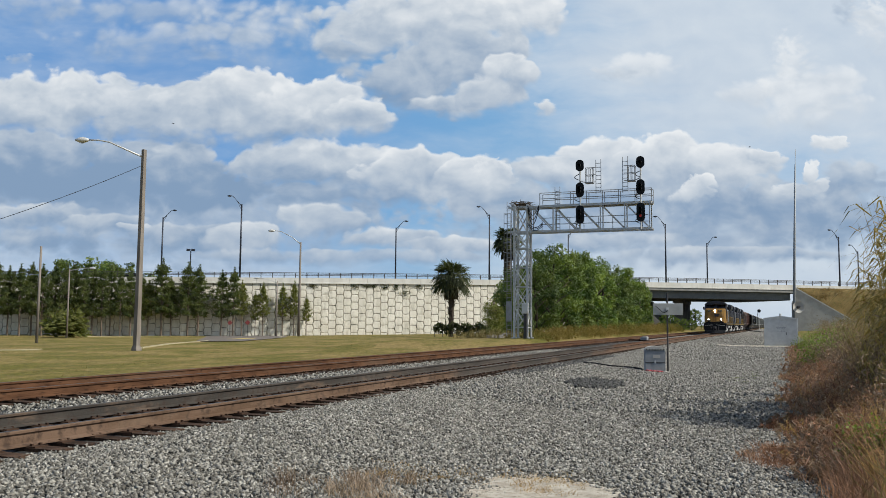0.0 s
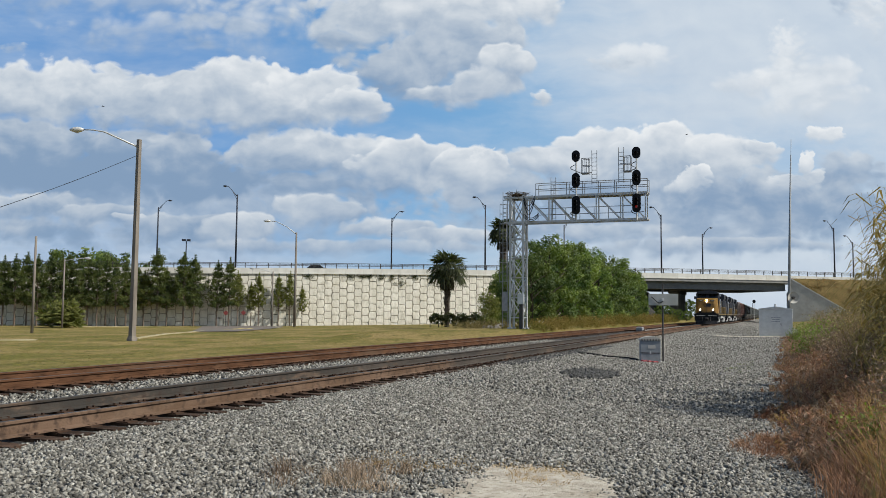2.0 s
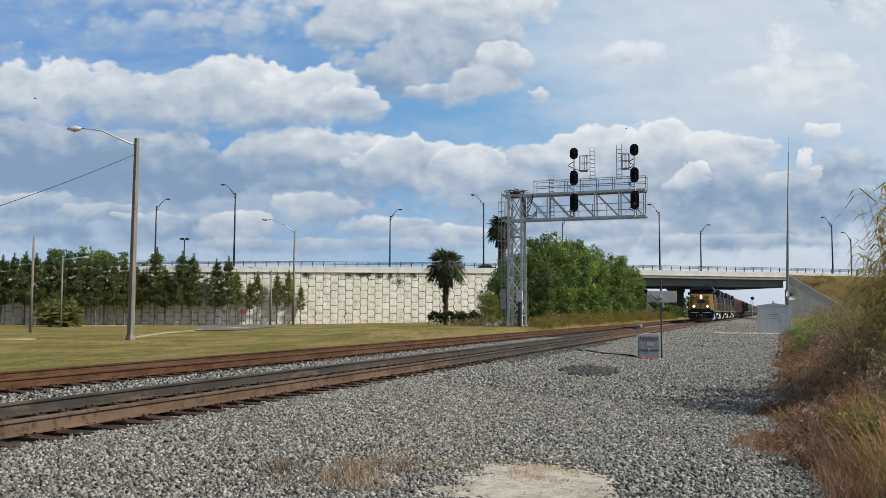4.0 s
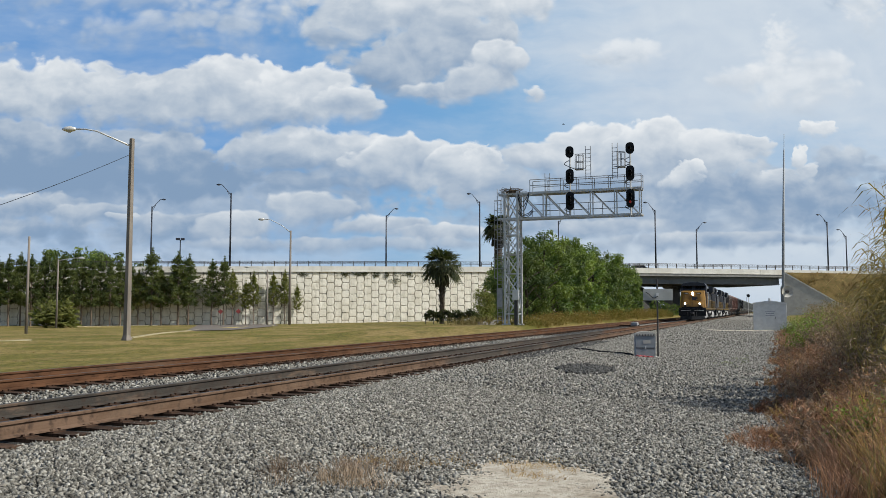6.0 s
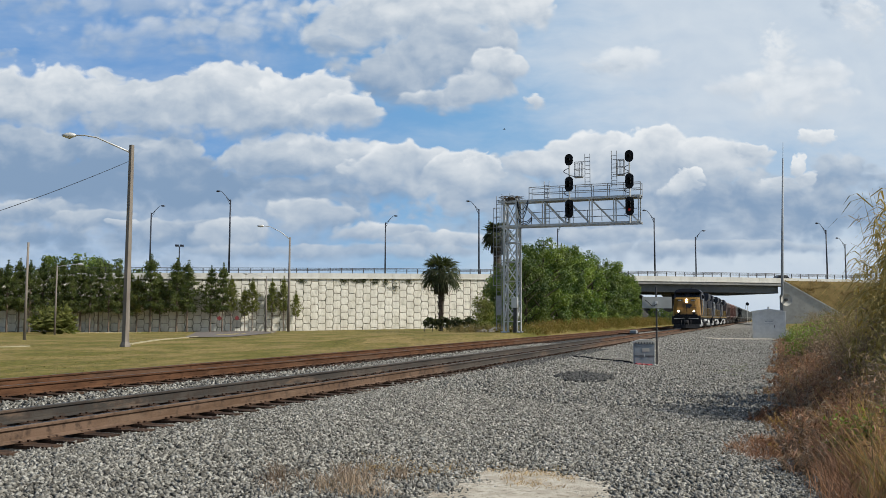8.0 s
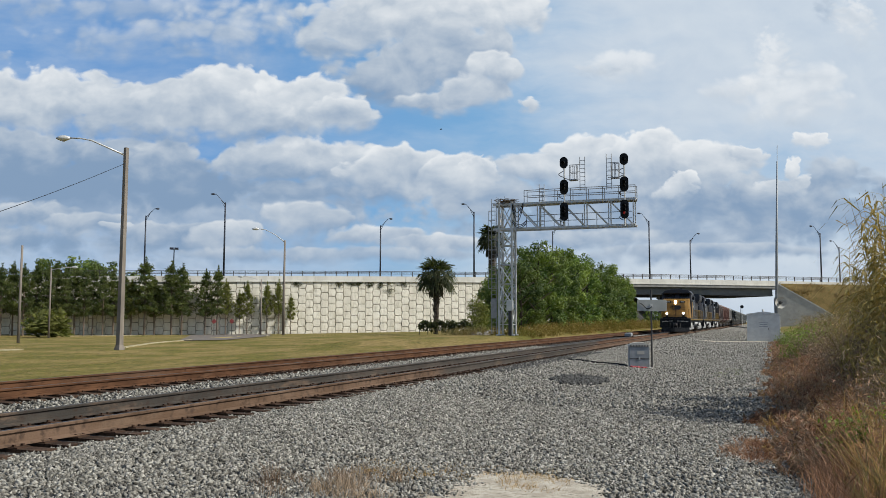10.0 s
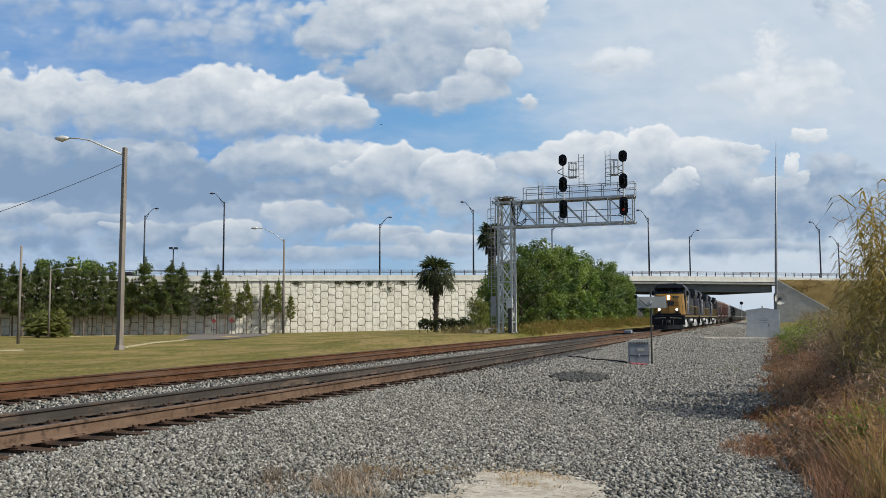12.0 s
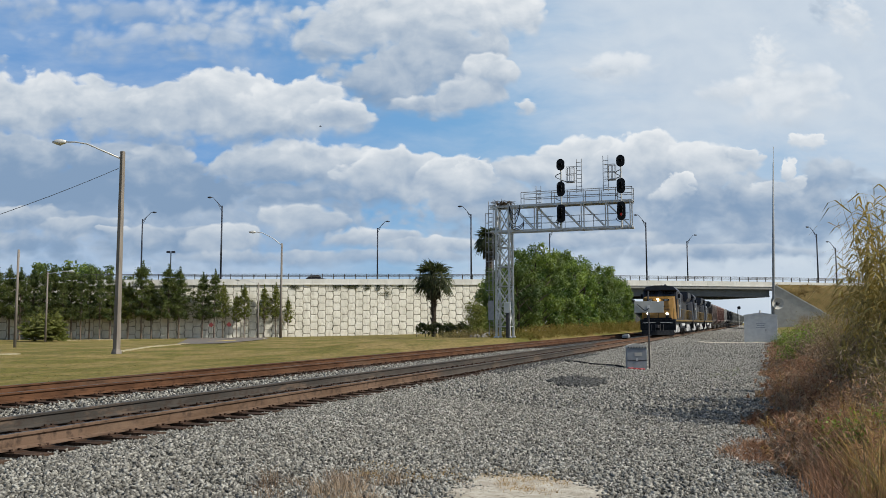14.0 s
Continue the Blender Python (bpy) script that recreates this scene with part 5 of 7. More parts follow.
def reed_parts(seed, stalks, height):
    """Cane stalks with long arching leaves."""
    rng = random.Random(seed)
    cane, leaf = Mesh(), Mesh()
    for i in range(stalks):
        a = rng.uniform(0, math.tau)
        lean = rng.uniform(0.03, 0.24)
        h = height * rng.uniform(0.6, 1.0)
        root = Vector((rng.gauss(0, 0.22), rng.gauss(0, 0.22), -0.05))
        path = [root + Vector((math.cos(a) * lean * h * f ** 1.6, math.sin(a) * lean * h * f ** 1.6, h * f)) for f in (0, 0.3, 0.6, 0.85, 1.0)]
        cane.tube(path, [0.008, 0.007, 0.006, 0.004, 0.002], 4, False)
        for k in range(17):
            f = 0.25 + 0.75 * k / 17 + rng.uniform(-0.03, 0.03)
            p = root + Vector((math.cos(a) * lean * h * f ** 1.6, math.sin(a) * lean * h * f ** 1.6, h * f))
            b, length = rng.uniform(0, math.tau), rng.uniform(0.45, 1.0)
            out = Vector((math.cos(b), math.sin(b), 0))
            side = Vector((-out.y, out.x, 0)) * 0.021
            ring = []
            for g, w in ((0, 0.6), (0.35, 1.0), (0.7, 0.7), (1.0, 0.08)):
                c = p + out * length * g * 0.8 + Vector((0, 0, length * (0.75 * g - 0.95 * g * g)))
                ring += [c - side * w, c + side * w]
            leaf.add(ring, [(0, 1, 3, 2), (2, 3, 5, 4), (4, 5, 7, 6)])
    return cane, leaf


REEDS = []
M_CANE = material("yellow cane", [(0.20, 0.175, 0.045), (0.36, 0.275, 0.095)], 3, 0.7, per_island=0.3, through_light=STRAW_LIGHT)
for i, (s, q, h, n) in enumerate(((16.0, -2.05, 4.0, 22), (17.2, -2.2, 4.4, 24), (18.6, -2.2, 3.3, 20), (20.0, -2.6, 4.4, 26), (22.5, -2.6, 3.3, 22))):
    reed = thing("reed_clump", "tall dry cane reeds with arching yellow leaves", "reeds", here(s, q), group="cane reeds")
    cane, leaf = reed_parts(60 + i, n, h)
    part("cane_stand", cane, M_CANE, reed, kind="stuff")
    part("cane_foliage", leaf, M_CANE, reed, kind="stuff")
    REEDS.append((reed, s, q))
build_street_lamp("weathered square concrete lamp pole with a long curved arm", 13.8, -3.9, 1.0, spot(-20.75, 58), 0.25, 0.12, M_POLE, M_GALV, head_len=0.9)
build_street_lamp("tall grey concrete lamp pole in the grass", 17.7, -5.0, 2.5, spot(-27.0, 160), 0.28, 0.16, M_POLE, M_GALV, head_len=1.2)
build_street_lamp("grey lamp pole among the pines", 12.2, 3.6, 0.5, spot(-66.0, 150), 0.18, 0.12, M_POLE, M_GALV, head_len=1.0)
build_street_lamp("short grey lamp pole by the wall", 10.7, -3.6, 0.9, spot(-32.2, 165), 0.19, 0.11, M_POLE, M_GALV, head_len=0.9)
plain = thing("utility_pole", "bare grey wooden utility pole in the grass", "utility pole", spot(-45.1, 95))
part("pole", Mesh().tube([(0, 0, -0.2), (0, 0, 10.8)], [0.16, 0.12], 10), M_POLE, plain, smooth_faces=True)

for r, back, top, side in ((-21.6, 0.8, 27.0, -1), (34.2, 0.8, 26.75, -1), (78.3, 0.8, 26.0, -1), (126.0, 0.8, 24.25, -1),
                           (-40.3, 24.0, 26.3, 1), (16.1, 24.0, 25.6, 1), (102.4, 24.0, 24.1, 1), (62.2, 24.0, 25.3, 1), (149.8, 24.0, 23.1, -1)):
    foot = road_top(r) - 1.0
    at = ROAD @ pose(r, back, foot)
    build_street_lamp("slim dark metal lamp post on the overpass", top - foot, side * 2.2, 2.1, at, 0.21, 0.15, M_LAMPPOST, M_LAMPPOST, "overpass lamp posts", 0.9)


# ---------- trackside boxes ----------
M_BOARD = material("pale sign sheet", [(0.30, 0.305, 0.275), (0.36, 0.36, 0.33)], 2, 0.5, 0.1, 0, stain=(0.22, 0.22, 0.19), stain_amount=0.4)
M_BOXGREY = material("blue-grey box paint", [(0.20, 0.215, 0.225), (0.25, 0.265, 0.275)], 3, 0.55, 0.1, 0.05, 50, stain=(0.15, 0.145, 0.135), stain_amount=0.6, stain_scale=2.0)


def build_signal_box():
    box = thing("relay_box", "small grey metal relay box with rounded top", "relay box", here(32.0, 4.29, turn=12))
    part("body", Mesh().box((0, 0, 0.40), (0.72, 0.55, 0.80)), M_BOXGREY, box, bevel=0.015)
    lid = Mesh()
    ring = [(0.39 * math.cos(a), 0.15 * math.sin(a)) for a in span(0, math.pi, 12)]
    lid.prism(ring, -0.30, 0.30, lambda u, v, w: (u, w, 0.802 + v))
    part("lid", lid, M_CONC, box, "rounded weathered lid")
    for i in range(7):
        part("striped_edge", Mesh().box((-0.30 + i * 0.10, -0.305, 0.83), (0.04, 0.012, 0.05)), M_DARKSTEEL, box, "black and pale striped edge")
    part("seam", Mesh().box((0, -0.279, 0.36), (0.70, 0.012, 0.03)), M_DARKSTEEL, box)
    part("label_plate", Mesh().box((0.05, -0.28, 0.58), (0.26, 0.012, 0.12)), M_CONC, box, "pale label plate")
    part("hasp", Mesh().box((0.0, -0.285, 0.38), (0.05, 0.03, 0.10)), M_GALV, box)
    part("base_slab", Mesh().box((0, 0, 0.02), (0.86, 0.68, 0.06)), M_CONC, box)
    return box


build_signal_box()


def build_sign():
    sign = thing("track_sign", "blank pale sign board on a thin steel post", "sign", here(32.2, 3.84, turn=12))
    part("post", Mesh().tube([(0, 0, -0.1), (0, 0, 2.9)], 0.032, 8), M_DARKSTEEL, sign)
    part("board", Mesh().box((0.02, -0.05, 2.32), (1.06, 0.03, 0.42)), M_BOARD, sign, "pale grey blank board", bevel=0.006)
    loop = [(-0.42 + 0.44 * f, -0.085, 2.42 - 0.16 * f - 0.10 * math.sin(f * math.pi) + 0.03 * math.sin(f * 7)) for f in span(0, 1, 12)]
    part("cable", Mesh().tube(loop, 0.013, 5), M_BLACK, sign, "black cable hanging across the board")
    part("clamp", Mesh().box((0.0, -0.075, 2.32), (0.09, 0.03, 0.12)), M_GALV, sign)
    for x in (-0.22, 0.24):
        part("board_batten", Mesh().box((x, -0.02, 2.32), (0.04, 0.03, 0.4)), M_GALV, sign)
    return sign


build_sign()


def build_cabinet():
    cabinet = thing("equipment_cabinet", "pale grey steel equipment house with low roof", "equipment cabinet", spot(28.45, 72, turn=-20.5))
    part("body", Mesh().box((0, 0, 1.15), (2.62, 1.9, 2.3)), M_ALU, cabinet, bevel=0.02)
    roof = Mesh()
    roof.prism([(-1.37, 0), (1.37, 0), (1.37, 0.06), (0, 0.26), (-1.37, 0.06)], -1.02, 1.02, lambda u, v, w: (u, w, 2.305 + v))
    part("roof", roof, M_ALU, cabinet)
    door = part("door", Mesh().box((0, -0.965, 1.15), (1.0, 0.04, 1.9)), M_ALU, cabinet)
    part("door_handle", Mesh().box((0.4, -1.0, 1.1), (0.05, 0.05, 0.22)), M_DARKSTEEL, door)
    for z, w in ((1.62, 0.75), (1.48, 0.6), (1.30, 0.7)):
        part("lettering_bar", Mesh().box((0, -0.99, z), (w, 0.012, 0.05)), M_BOXGREY, door)
    part("roof_vent", Mesh().tube([(0, 0, 2.5), (0, 0, 2.75)], 0.09, 10), M_GALV, cabinet)
    return cabinet


build_cabinet()


def build_mast():
    mast = thing("radio_mast", "slim grey radio mast with a small dish", "radio mast", spot(30.15, 73.5))
    part("pole", Mesh().tube([(0, 0, -0.1), (0.25, 0, 8.0), (0.52, 0, 15.8)], [0.13, 0.11, 0.055], 10), M_BOXGREY, mast, smooth_faces=True)
    part("antenna", Mesh().tube([(0.52, 0, 15.7), (0.57, 0, 17.2)], 0.025, 6), M_GALV, mast)
    dish = Mesh()
    rings = [(0.0, 0.10), (0.20, 0.06), (0.38, 0.0), (0.50, -0.10)]
    for r, y in rings:
        dish.points += [(0.3 + r * math.cos(k * math.tau / 20), -0.35 + y, 3.35 + r * math.sin(k * math.tau / 20)) for k in range(20)]
    dish.faces = [(i * 20 + k, i * 20 + (k + 1) % 20, i * 20 + 20 + (k + 1) % 20, i * 20 + 20 + k) for i in range(3) for k in range(20)]
    part("dish", dish, M_CONC, mast, "pale round dish", smooth_faces=True)
    part("dish_feed", Mesh().tube([(0.3, -0.3, 3.35), (0.3, -0.62, 3.35)], [0.13, 0.09], 10), M_DARKSTEEL, mast)
    part("dish_bracket", Mesh().box((0.12, -0.15, 3.35), (0.3, 0.2, 0.2)), M_GALV, mast)
    return mast


build_mast()


# ---------- trees ----------
M_YOUNG = material("young pine needles", [(0.100, 0.115, 0.026), (0.170, 0.170, 0.045)], 1.5, 0.8, per_island=0.35, through_light=GREEN_LIGHT)
def broad_tree_parts(seed, height, width, leaf, count, mat):
    """A bushy tree, leafy to the ground: limbs that end in lobes, each lobe a heap of leafy clumps."""
    rng = random.Random(seed)
    wood = Mesh()
    wood.tube([(0, 0, -0.2), (0.1, 0, height * 0.25), (0, 0.1, height * 0.6), (0.1, 0, height * 0.9)], [0.16, 0.13, 0.08, 0.02], 7)
    centres, radii = [], []
    for i in range(19):
        z = height * (0.06 + 0.86 * (i + rng.random()) / 19)
        reach = width * math.sqrt(max(0.04, 1 - ((z / height - 0.40) / 0.62) ** 2)) * rng.uniform(0.62, 0.98)
        a = i * 2.4 + rng.uniform(-0.5, 0.5)
        tip = Vector((math.cos(a) * reach, math.sin(a) * reach, z + rng.uniform(-0.1, 0.4)))
        wood.tube([(0, 0, max(0.2, z - reach * 0.5)), tip * 0.55 + Vector((0, 0, z * 0.35)), tip], [0.05, 0.03, 0.01], 5)
        lobe = rng.uniform(0.55, 0.95)
        for k in range(7):
            out = Vector((rng.gauss(0, 1), rng.gauss(0, 1), rng.gauss(0.2, 0.8))).normalized() * lobe * rng.uniform(0.3, 0.8)
            centres.append(tuple(tip * rng.uniform(0.8, 1.0) + out))
            radii.append(rng.uniform(0.22, 0.46))
    for k in range(26):
        f = rng.random()
        centres.append((rng.gauss(0, width * 0.3), rng.gauss(0, width * 0.3), height * (0.1 + 0.8 * f)))
        radii.append(rng.uniform(0.4, 0.7))
    share = np.array(radii) ** 2
    counts = np.maximum(6, (count * share / share.sum())).astype(int)
    return wood, leaf_cloud("crown", centres, radii, counts, leaf, mat, seed)


def pine_parts(seed, height, width, low, mat=None):
    """A young pine: whorls of rising branches with tufts of needles at their ends, pointed and open."""
    rng = random.Random(seed)
    wood = Mesh()
    lean = rng.uniform(-0.25, 0.25)
    wood.tube([(0, 0, -0.4), (lean * 0.5, 0, height * 0.5), (lean, 0, height * 0.97)], [0.17, 0.11, 0.03], 7)
    centres, radii, counts = [], [], []
    levels = 11
    for i in range(levels):
        f = i / (levels - 1)
        z = height * (low + (0.93 - low) * f) + rng.uniform(-0.2, 0.2)
        full = (1 - f) ** 0.8 * (0.72 + 0.28 * min(1.0, i / 2.5)) + 0.06
        turn = rng.uniform(0, math.tau)
        arms = rng.choice((4, 5, 5))
        for k in range(arms):
            a = turn + k * math.tau / arms + rng.uniform(-0.4, 0.4)
            reach = width * full * rng.uniform(0.55, 1.2) + 0.1
            core = Vector((lean * z / height, 0, z - 0.3))
            tip = core + Vector((math.cos(a) * reach, math.sin(a) * reach, reach * rng.uniform(0.25, 0.7)))
            wood.tube([core, tip], [0.035, 0.012], 4)
            for g in (0.45, 0.75, 1.0):
                if g * reach < 0.25 and g < 1:
                    continue
                side = Vector((rng.gauss(0, 0.16), rng.gauss(0, 0.16), rng.uniform(-0.05, 0.2)))
                centres.append(tuple(core.lerp(tip, g) + side))
                radii.append(rng.uniform(0.36, 0.55) * (0.85 + 0.3 * g))
                counts.append(40)
    for k in range(4):
        centres.append((lean, 0, height * (0.91 + 0.03 * k)))
        radii.append(0.30 - 0.05 * k)
        counts.append(26)
    return wood, leaf_cloud("crown", centres, radii, np.array(counts), 0.26, mat or M_PINE, seed, 0.17, 0.15, 0.85, True)


M_SKIRT = material("dead palm fronds", [(0.050, 0.045, 0.026), (0.095, 0.080, 0.045)], 2, 0.9, per_island=0.4)
M_BOOTS = material("dark palm boots", [(0.045, 0.036, 0.028), (0.085, 0.068, 0.052)], 6, 0.95, 0, 0.5, 20)


def plant(name, label, category, parts, mat, at, group=""):
    tree = thing(name, label, category, at, group=group)
    wood, crown, skirt = parts
    part("trunk", wood, M_BOOTS, tree)
    part("crown", crown, mat, tree)
    part("skirt", skirt, M_SKIRT, tree, "hanging brown dead fronds")
    return tree


def palm_parts(seed, height, frond):
    """A cabbage palm: shaggy trunk, spiky head of fan fronds, a thick skirt of hanging dead ones."""
    rng = random.Random(seed)
    wood, crown, skirt = Mesh(), Mesh(), Mesh()
    wood.tube([(0, 0, -0.3), (0.1, 0, height * 0.4), (0, 0, height * 0.7), (0, 0, height)], [0.36, 0.34, 0.5, 0.45], 10)
    for i in range(110):
        a, z = rng.uniform(0, math.tau), height * rng.uniform(0.15, 0.97)
        r = 0.34 + 0.3 * (z / height)
        wood.tube([(math.cos(a) * 0.2, math.sin(a) * 0.2, z - 0.2), (math.cos(a) * r * 1.3, math.sin(a) * r * 1.3, z + 0.28)], [0.10, 0.04], 4)
    top = Vector((0, 0, height))

    def fan(mesh, root, out, length, rays, spread, droop):
        hub = root + out * frond * rng.uniform(0.30, 0.50)
        mesh.tube([root, hub], [0.035, 0.022], 4, False)
        side = out.cross(Vector((0, 0.05, 1)))
        side = side.normalized() if side.length > 0.05 else Vector((1, 0, 0))
        for k in range(rays):
            b = (k / (rays - 1) - 0.5) * spread
            ray = (out * math.cos(b) + side * math.sin(b)).normalized()
            far = length * rng.uniform(0.8, 1.15) * (0.65 + 0.35 * math.cos(b))
            mid, end = hub + ray * far * 0.55, hub + ray * far + Vector((0, 0, -droop * far))
            wide = (ray.cross(Vector((rng.uniform(-1, 1), rng.uniform(-1, 1), 1)))).normalized() * 0.075
            mesh.add([hub, mid + wide, end, mid - wide], [(0, 1, 2, 3)])

    for i in range(66):
        a, tilt = i * 2.4 + rng.uniform(-0.3, 0.3), -0.80 + 2.1 * i / 66 + rng.uniform(-0.15, 0.15)
        out = Vector((math.cos(a) * math.cos(tilt), math.sin(a) * math.cos(tilt), math.sin(tilt)))
        fan(crown, top, out, frond * 0.54, 19, 3.0, 0.58 if tilt < 0.4 else 0.25)
    for i in range(30):
        a = rng.uniform(0, math.tau)
        root = Vector((math.cos(a) * 0.3, math.sin(a) * 0.3, height - rng.uniform(0.0, 1.3)))
        out = Vector((math.cos(a) * 0.34, math.sin(a) * 0.34, -0.9)).normalized()
        fan(skirt, root, out, frond * 0.22, 11, 1.8, 0.5)
    return wood, crown, skirt


rng = random.Random(5)
PINES = [(wood.data("trunk", M_BARK), crown) for wood, crown in (pine_parts(i, 13.0, 2.45, 0.30) for i in range(5))]
YOUNG = [pine_parts(9 + i, 13.0, 2.3, 0.38, M_YOUNG)[1] for i in range(2)]
# across the view, distance, height
for i, (slope, y, h) in enumerate(((-0.522, 160, 14.6), (-0.510, 165, 13.8), (-0.496, 161, 14.2), (-0.482, 166, 14.6), (-0.470, 160, 14.2), (-0.456, 165, 14.2), (-0.443, 161, 14.2), (-0.432, 166, 14.6),
                                   (-0.421, 160, 13.6), (-0.411, 165, 14.0), (-0.400, 161, 13.4), (-0.390, 166, 13.8), (-0.378, 162, 13.2), (-0.366, 167, 13.0), (-0.354, 168, 12.4), (-0.3455, 170, 11.0),
                                   (-0.3300, 168, 15.4), (-0.3185, 170, 11.8), (-0.2990, 168, 14.6), (-0.2870, 170, 14.2), (-0.2600, 170, 13.0), (-0.2460, 168, 13.6), (-0.2360, 171, 11.0),
                                   (-0.2200, 172, 8.8), (-0.2110, 171, 10.6), (-0.1880, 173, 10.4), (-0.1745, 174, 10.8), (-0.1600, 175, 7.8))):
    y = 188.6 / (1 - 0.218 * slope) + (y - 166) * 0.25
    k = h / 13.0 * y / 170
    label = "small pale young pine in front of the wall" if h < 11 else "slender young pine tree in front of the wall"
    tree = thing("pine_tree", label, "pine tree", spot(slope * y, y, turn=rng.uniform(0, 360)), group="pines along the wall")
    wood, crown = PINES[i % 5]
    wide = k * rng.uniform(0.85, 1.15) * (0.8 if h < 11 else 1.0)
    part("trunk", wood, M_BARK, tree).scale = (wide, wide, k)
    part("crown", crown if h > 11 else YOUNG[i % 2], M_PINE, tree).scale = (wide, wide, k)
def broad_set(leaf, count):
    return [(wood.data("trunk", M_BOOTS), crown) for wood, crown in (broad_tree_parts(20 + i, 6.5, 2.6, leaf, count, M_LEAF) for i in range(4))]


FINE, BROAD = broad_set(0.092, 10600), broad_set(0.15, 4400)
i = 0
# along the tracks, across them, height, breadth
for s, q, h, wide in ((84, 21.2, 9.5, 1.0), (90, 21.0, 9.6, 1.0), (96, 21.2, 9.9, 1.0), (103, 21.0, 9.8, 1.0), (110, 21.3, 9.6, 1.0), (118, 21.0, 9.5, 1.0), (126, 21.2, 9.2, 0.95), (134, 21.0, 8.8, 0.9), (142, 21.3, 8.6, 0.8),
                      (150, 22.4, 8.3, 0.75), (78, 21.4, 7.6, 1.0), (75.5, 22.6, 6.6, 0.9), (81, 23.4, 7.2, 0.9), (88, 24.6, 7.6, 1.0), (94, 25.5, 9.0, 1.1), (102, 26.0, 9.4, 1.1), (111, 26.0, 9.4, 1.1), (121, 26.0, 9.2, 1.1), (132, 26.0, 8.8, 1.0), (143, 26.0, 8.2, 0.9),
                      (72.0, 22.0, 4.8, 0.85), (77.0, 23.8, 5.4, 0.8), (86, 20.2, 4.8, 1.0), (93, 20.0, 4.4, 1.1), (100, 20.0, 4.6, 1.1), (109, 20.0, 4.4, 1.1), (119, 20.0, 4.8, 1.1), (130, 20.2, 4.6, 1.0), (141, 20.6, 4.4, 1.0), (160, 19.6, 3.4, 1.0), (170, 18.8, 2.9, 1.1), (178, 18.0, 2.6, 1.1), (187, 17.4, 2.4, 1.2)):
    tree = thing("broadleaf_tree", "dense green broadleaf tree beside the tracks", "tree", here(s, q, turn=i * 77), group="trees beside the tracks")
    wood, crown = FINE[i % 4] if q < 23 else BROAD[i % 4]
    k = h / 6.5
    part("trunk", wood, M_BARK, tree).scale = (k * wide * 0.92, k * wide * 0.92, k)
    part("crown", crown, M_LEAF, tree).scale = (k * wide * 0.92, k * wide * 0.92, k)
    i += 1
sapling = thing("young_tree", "bright green bushy young tree beside the gantry", "tree", here(69, 22.6))
stem, leaves = broad_tree_parts(33, 3.2, 0.75, 0.075, 5200, M_YOUNG)
part("trunk", stem, M_BARK, sapling)
part("crown", leaves, M_YOUNG, sapling)
for x, y, k in ((-93, 172, 2.75), (-87, 176, 2.85), (-81.5, 172, 2.65), (-75.5, 176, 2.2), (-69, 177, 2.0)):
    tree = thing("broadleaf_tree", "tall leafy tree rising behind the pines", "tree", spot(x, y + 42, z=0.0, turn=i * 50), group="trees behind the wall")
    wood, crown = BROAD[i % 4]
    part("trunk", wood, M_BARK, tree).scale = (k, k, k)
    part("crown", crown, M_LEAF, tree).scale = (k, k, k)
    i += 1
plant("palm_tree", "cabbage palm with a shaggy dark crown", "palm tree", palm_parts(3, 8.9, 3.7), M_PALM, spot(1.2, 130))
plant("palm_tree", "tall cabbage palm behind the gantry", "palm tree", palm_parts(4, 12.7, 2.4), M_PALM, spot(8.3, 110))


# low bushes: palmetto by the wall, hedge below the palm
def fan_bush(label, width, height, at, seed):
    """A clump of fan fronds from the ground."""
    rng = random.Random(seed)
    bush = thing("palmetto_bush", label, "bush", at)
    for n in range(16):
        crown = Mesh()
        base = Vector((rng.uniform(-0.6, 0.6) * width / 2, rng.uniform(-0.5, 0.5) * width / 2, rng.uniform(0.0, 0.45) * height))
        for i in range(16):
            a, tilt = rng.uniform(0, math.tau), rng.uniform(0.0, 1.4)
            out = Vector((math.cos(a) * math.cos(tilt), math.sin(a) * math.cos(tilt), math.sin(tilt)))
            hub = base + out * height * rng.uniform(0.25, 0.5)
            crown.tube([base, hub], 0.025, 4, False)
            side = out.cross(Vector((0.1, 0.2, 1))).normalized()
            for k in range(11):
                b = (k / 10 - 0.5) * 3.0
                ray = (out * math.cos(b) + side * math.sin(b)).normalized()
                length = height * 0.28 * rng.uniform(0.8, 1.1)
                wide = ray.cross(out + Vector((0.3, 0, 0))).normalized() * 0.12
                crown.add([hub, hub + ray * length * 0.6 + wide, hub + ray * length + Vector((0, 0, -0.2 * length)), hub + ray * length * 0.6 - wide], [(0, 1, 2, 3)])
        part("fan_head", crown, M_YOUNG, bush)
    return bush


fan_bush("broad dark palmetto bush before the wall", 6.2, 5.4, spot(-69.0, 156), 5)


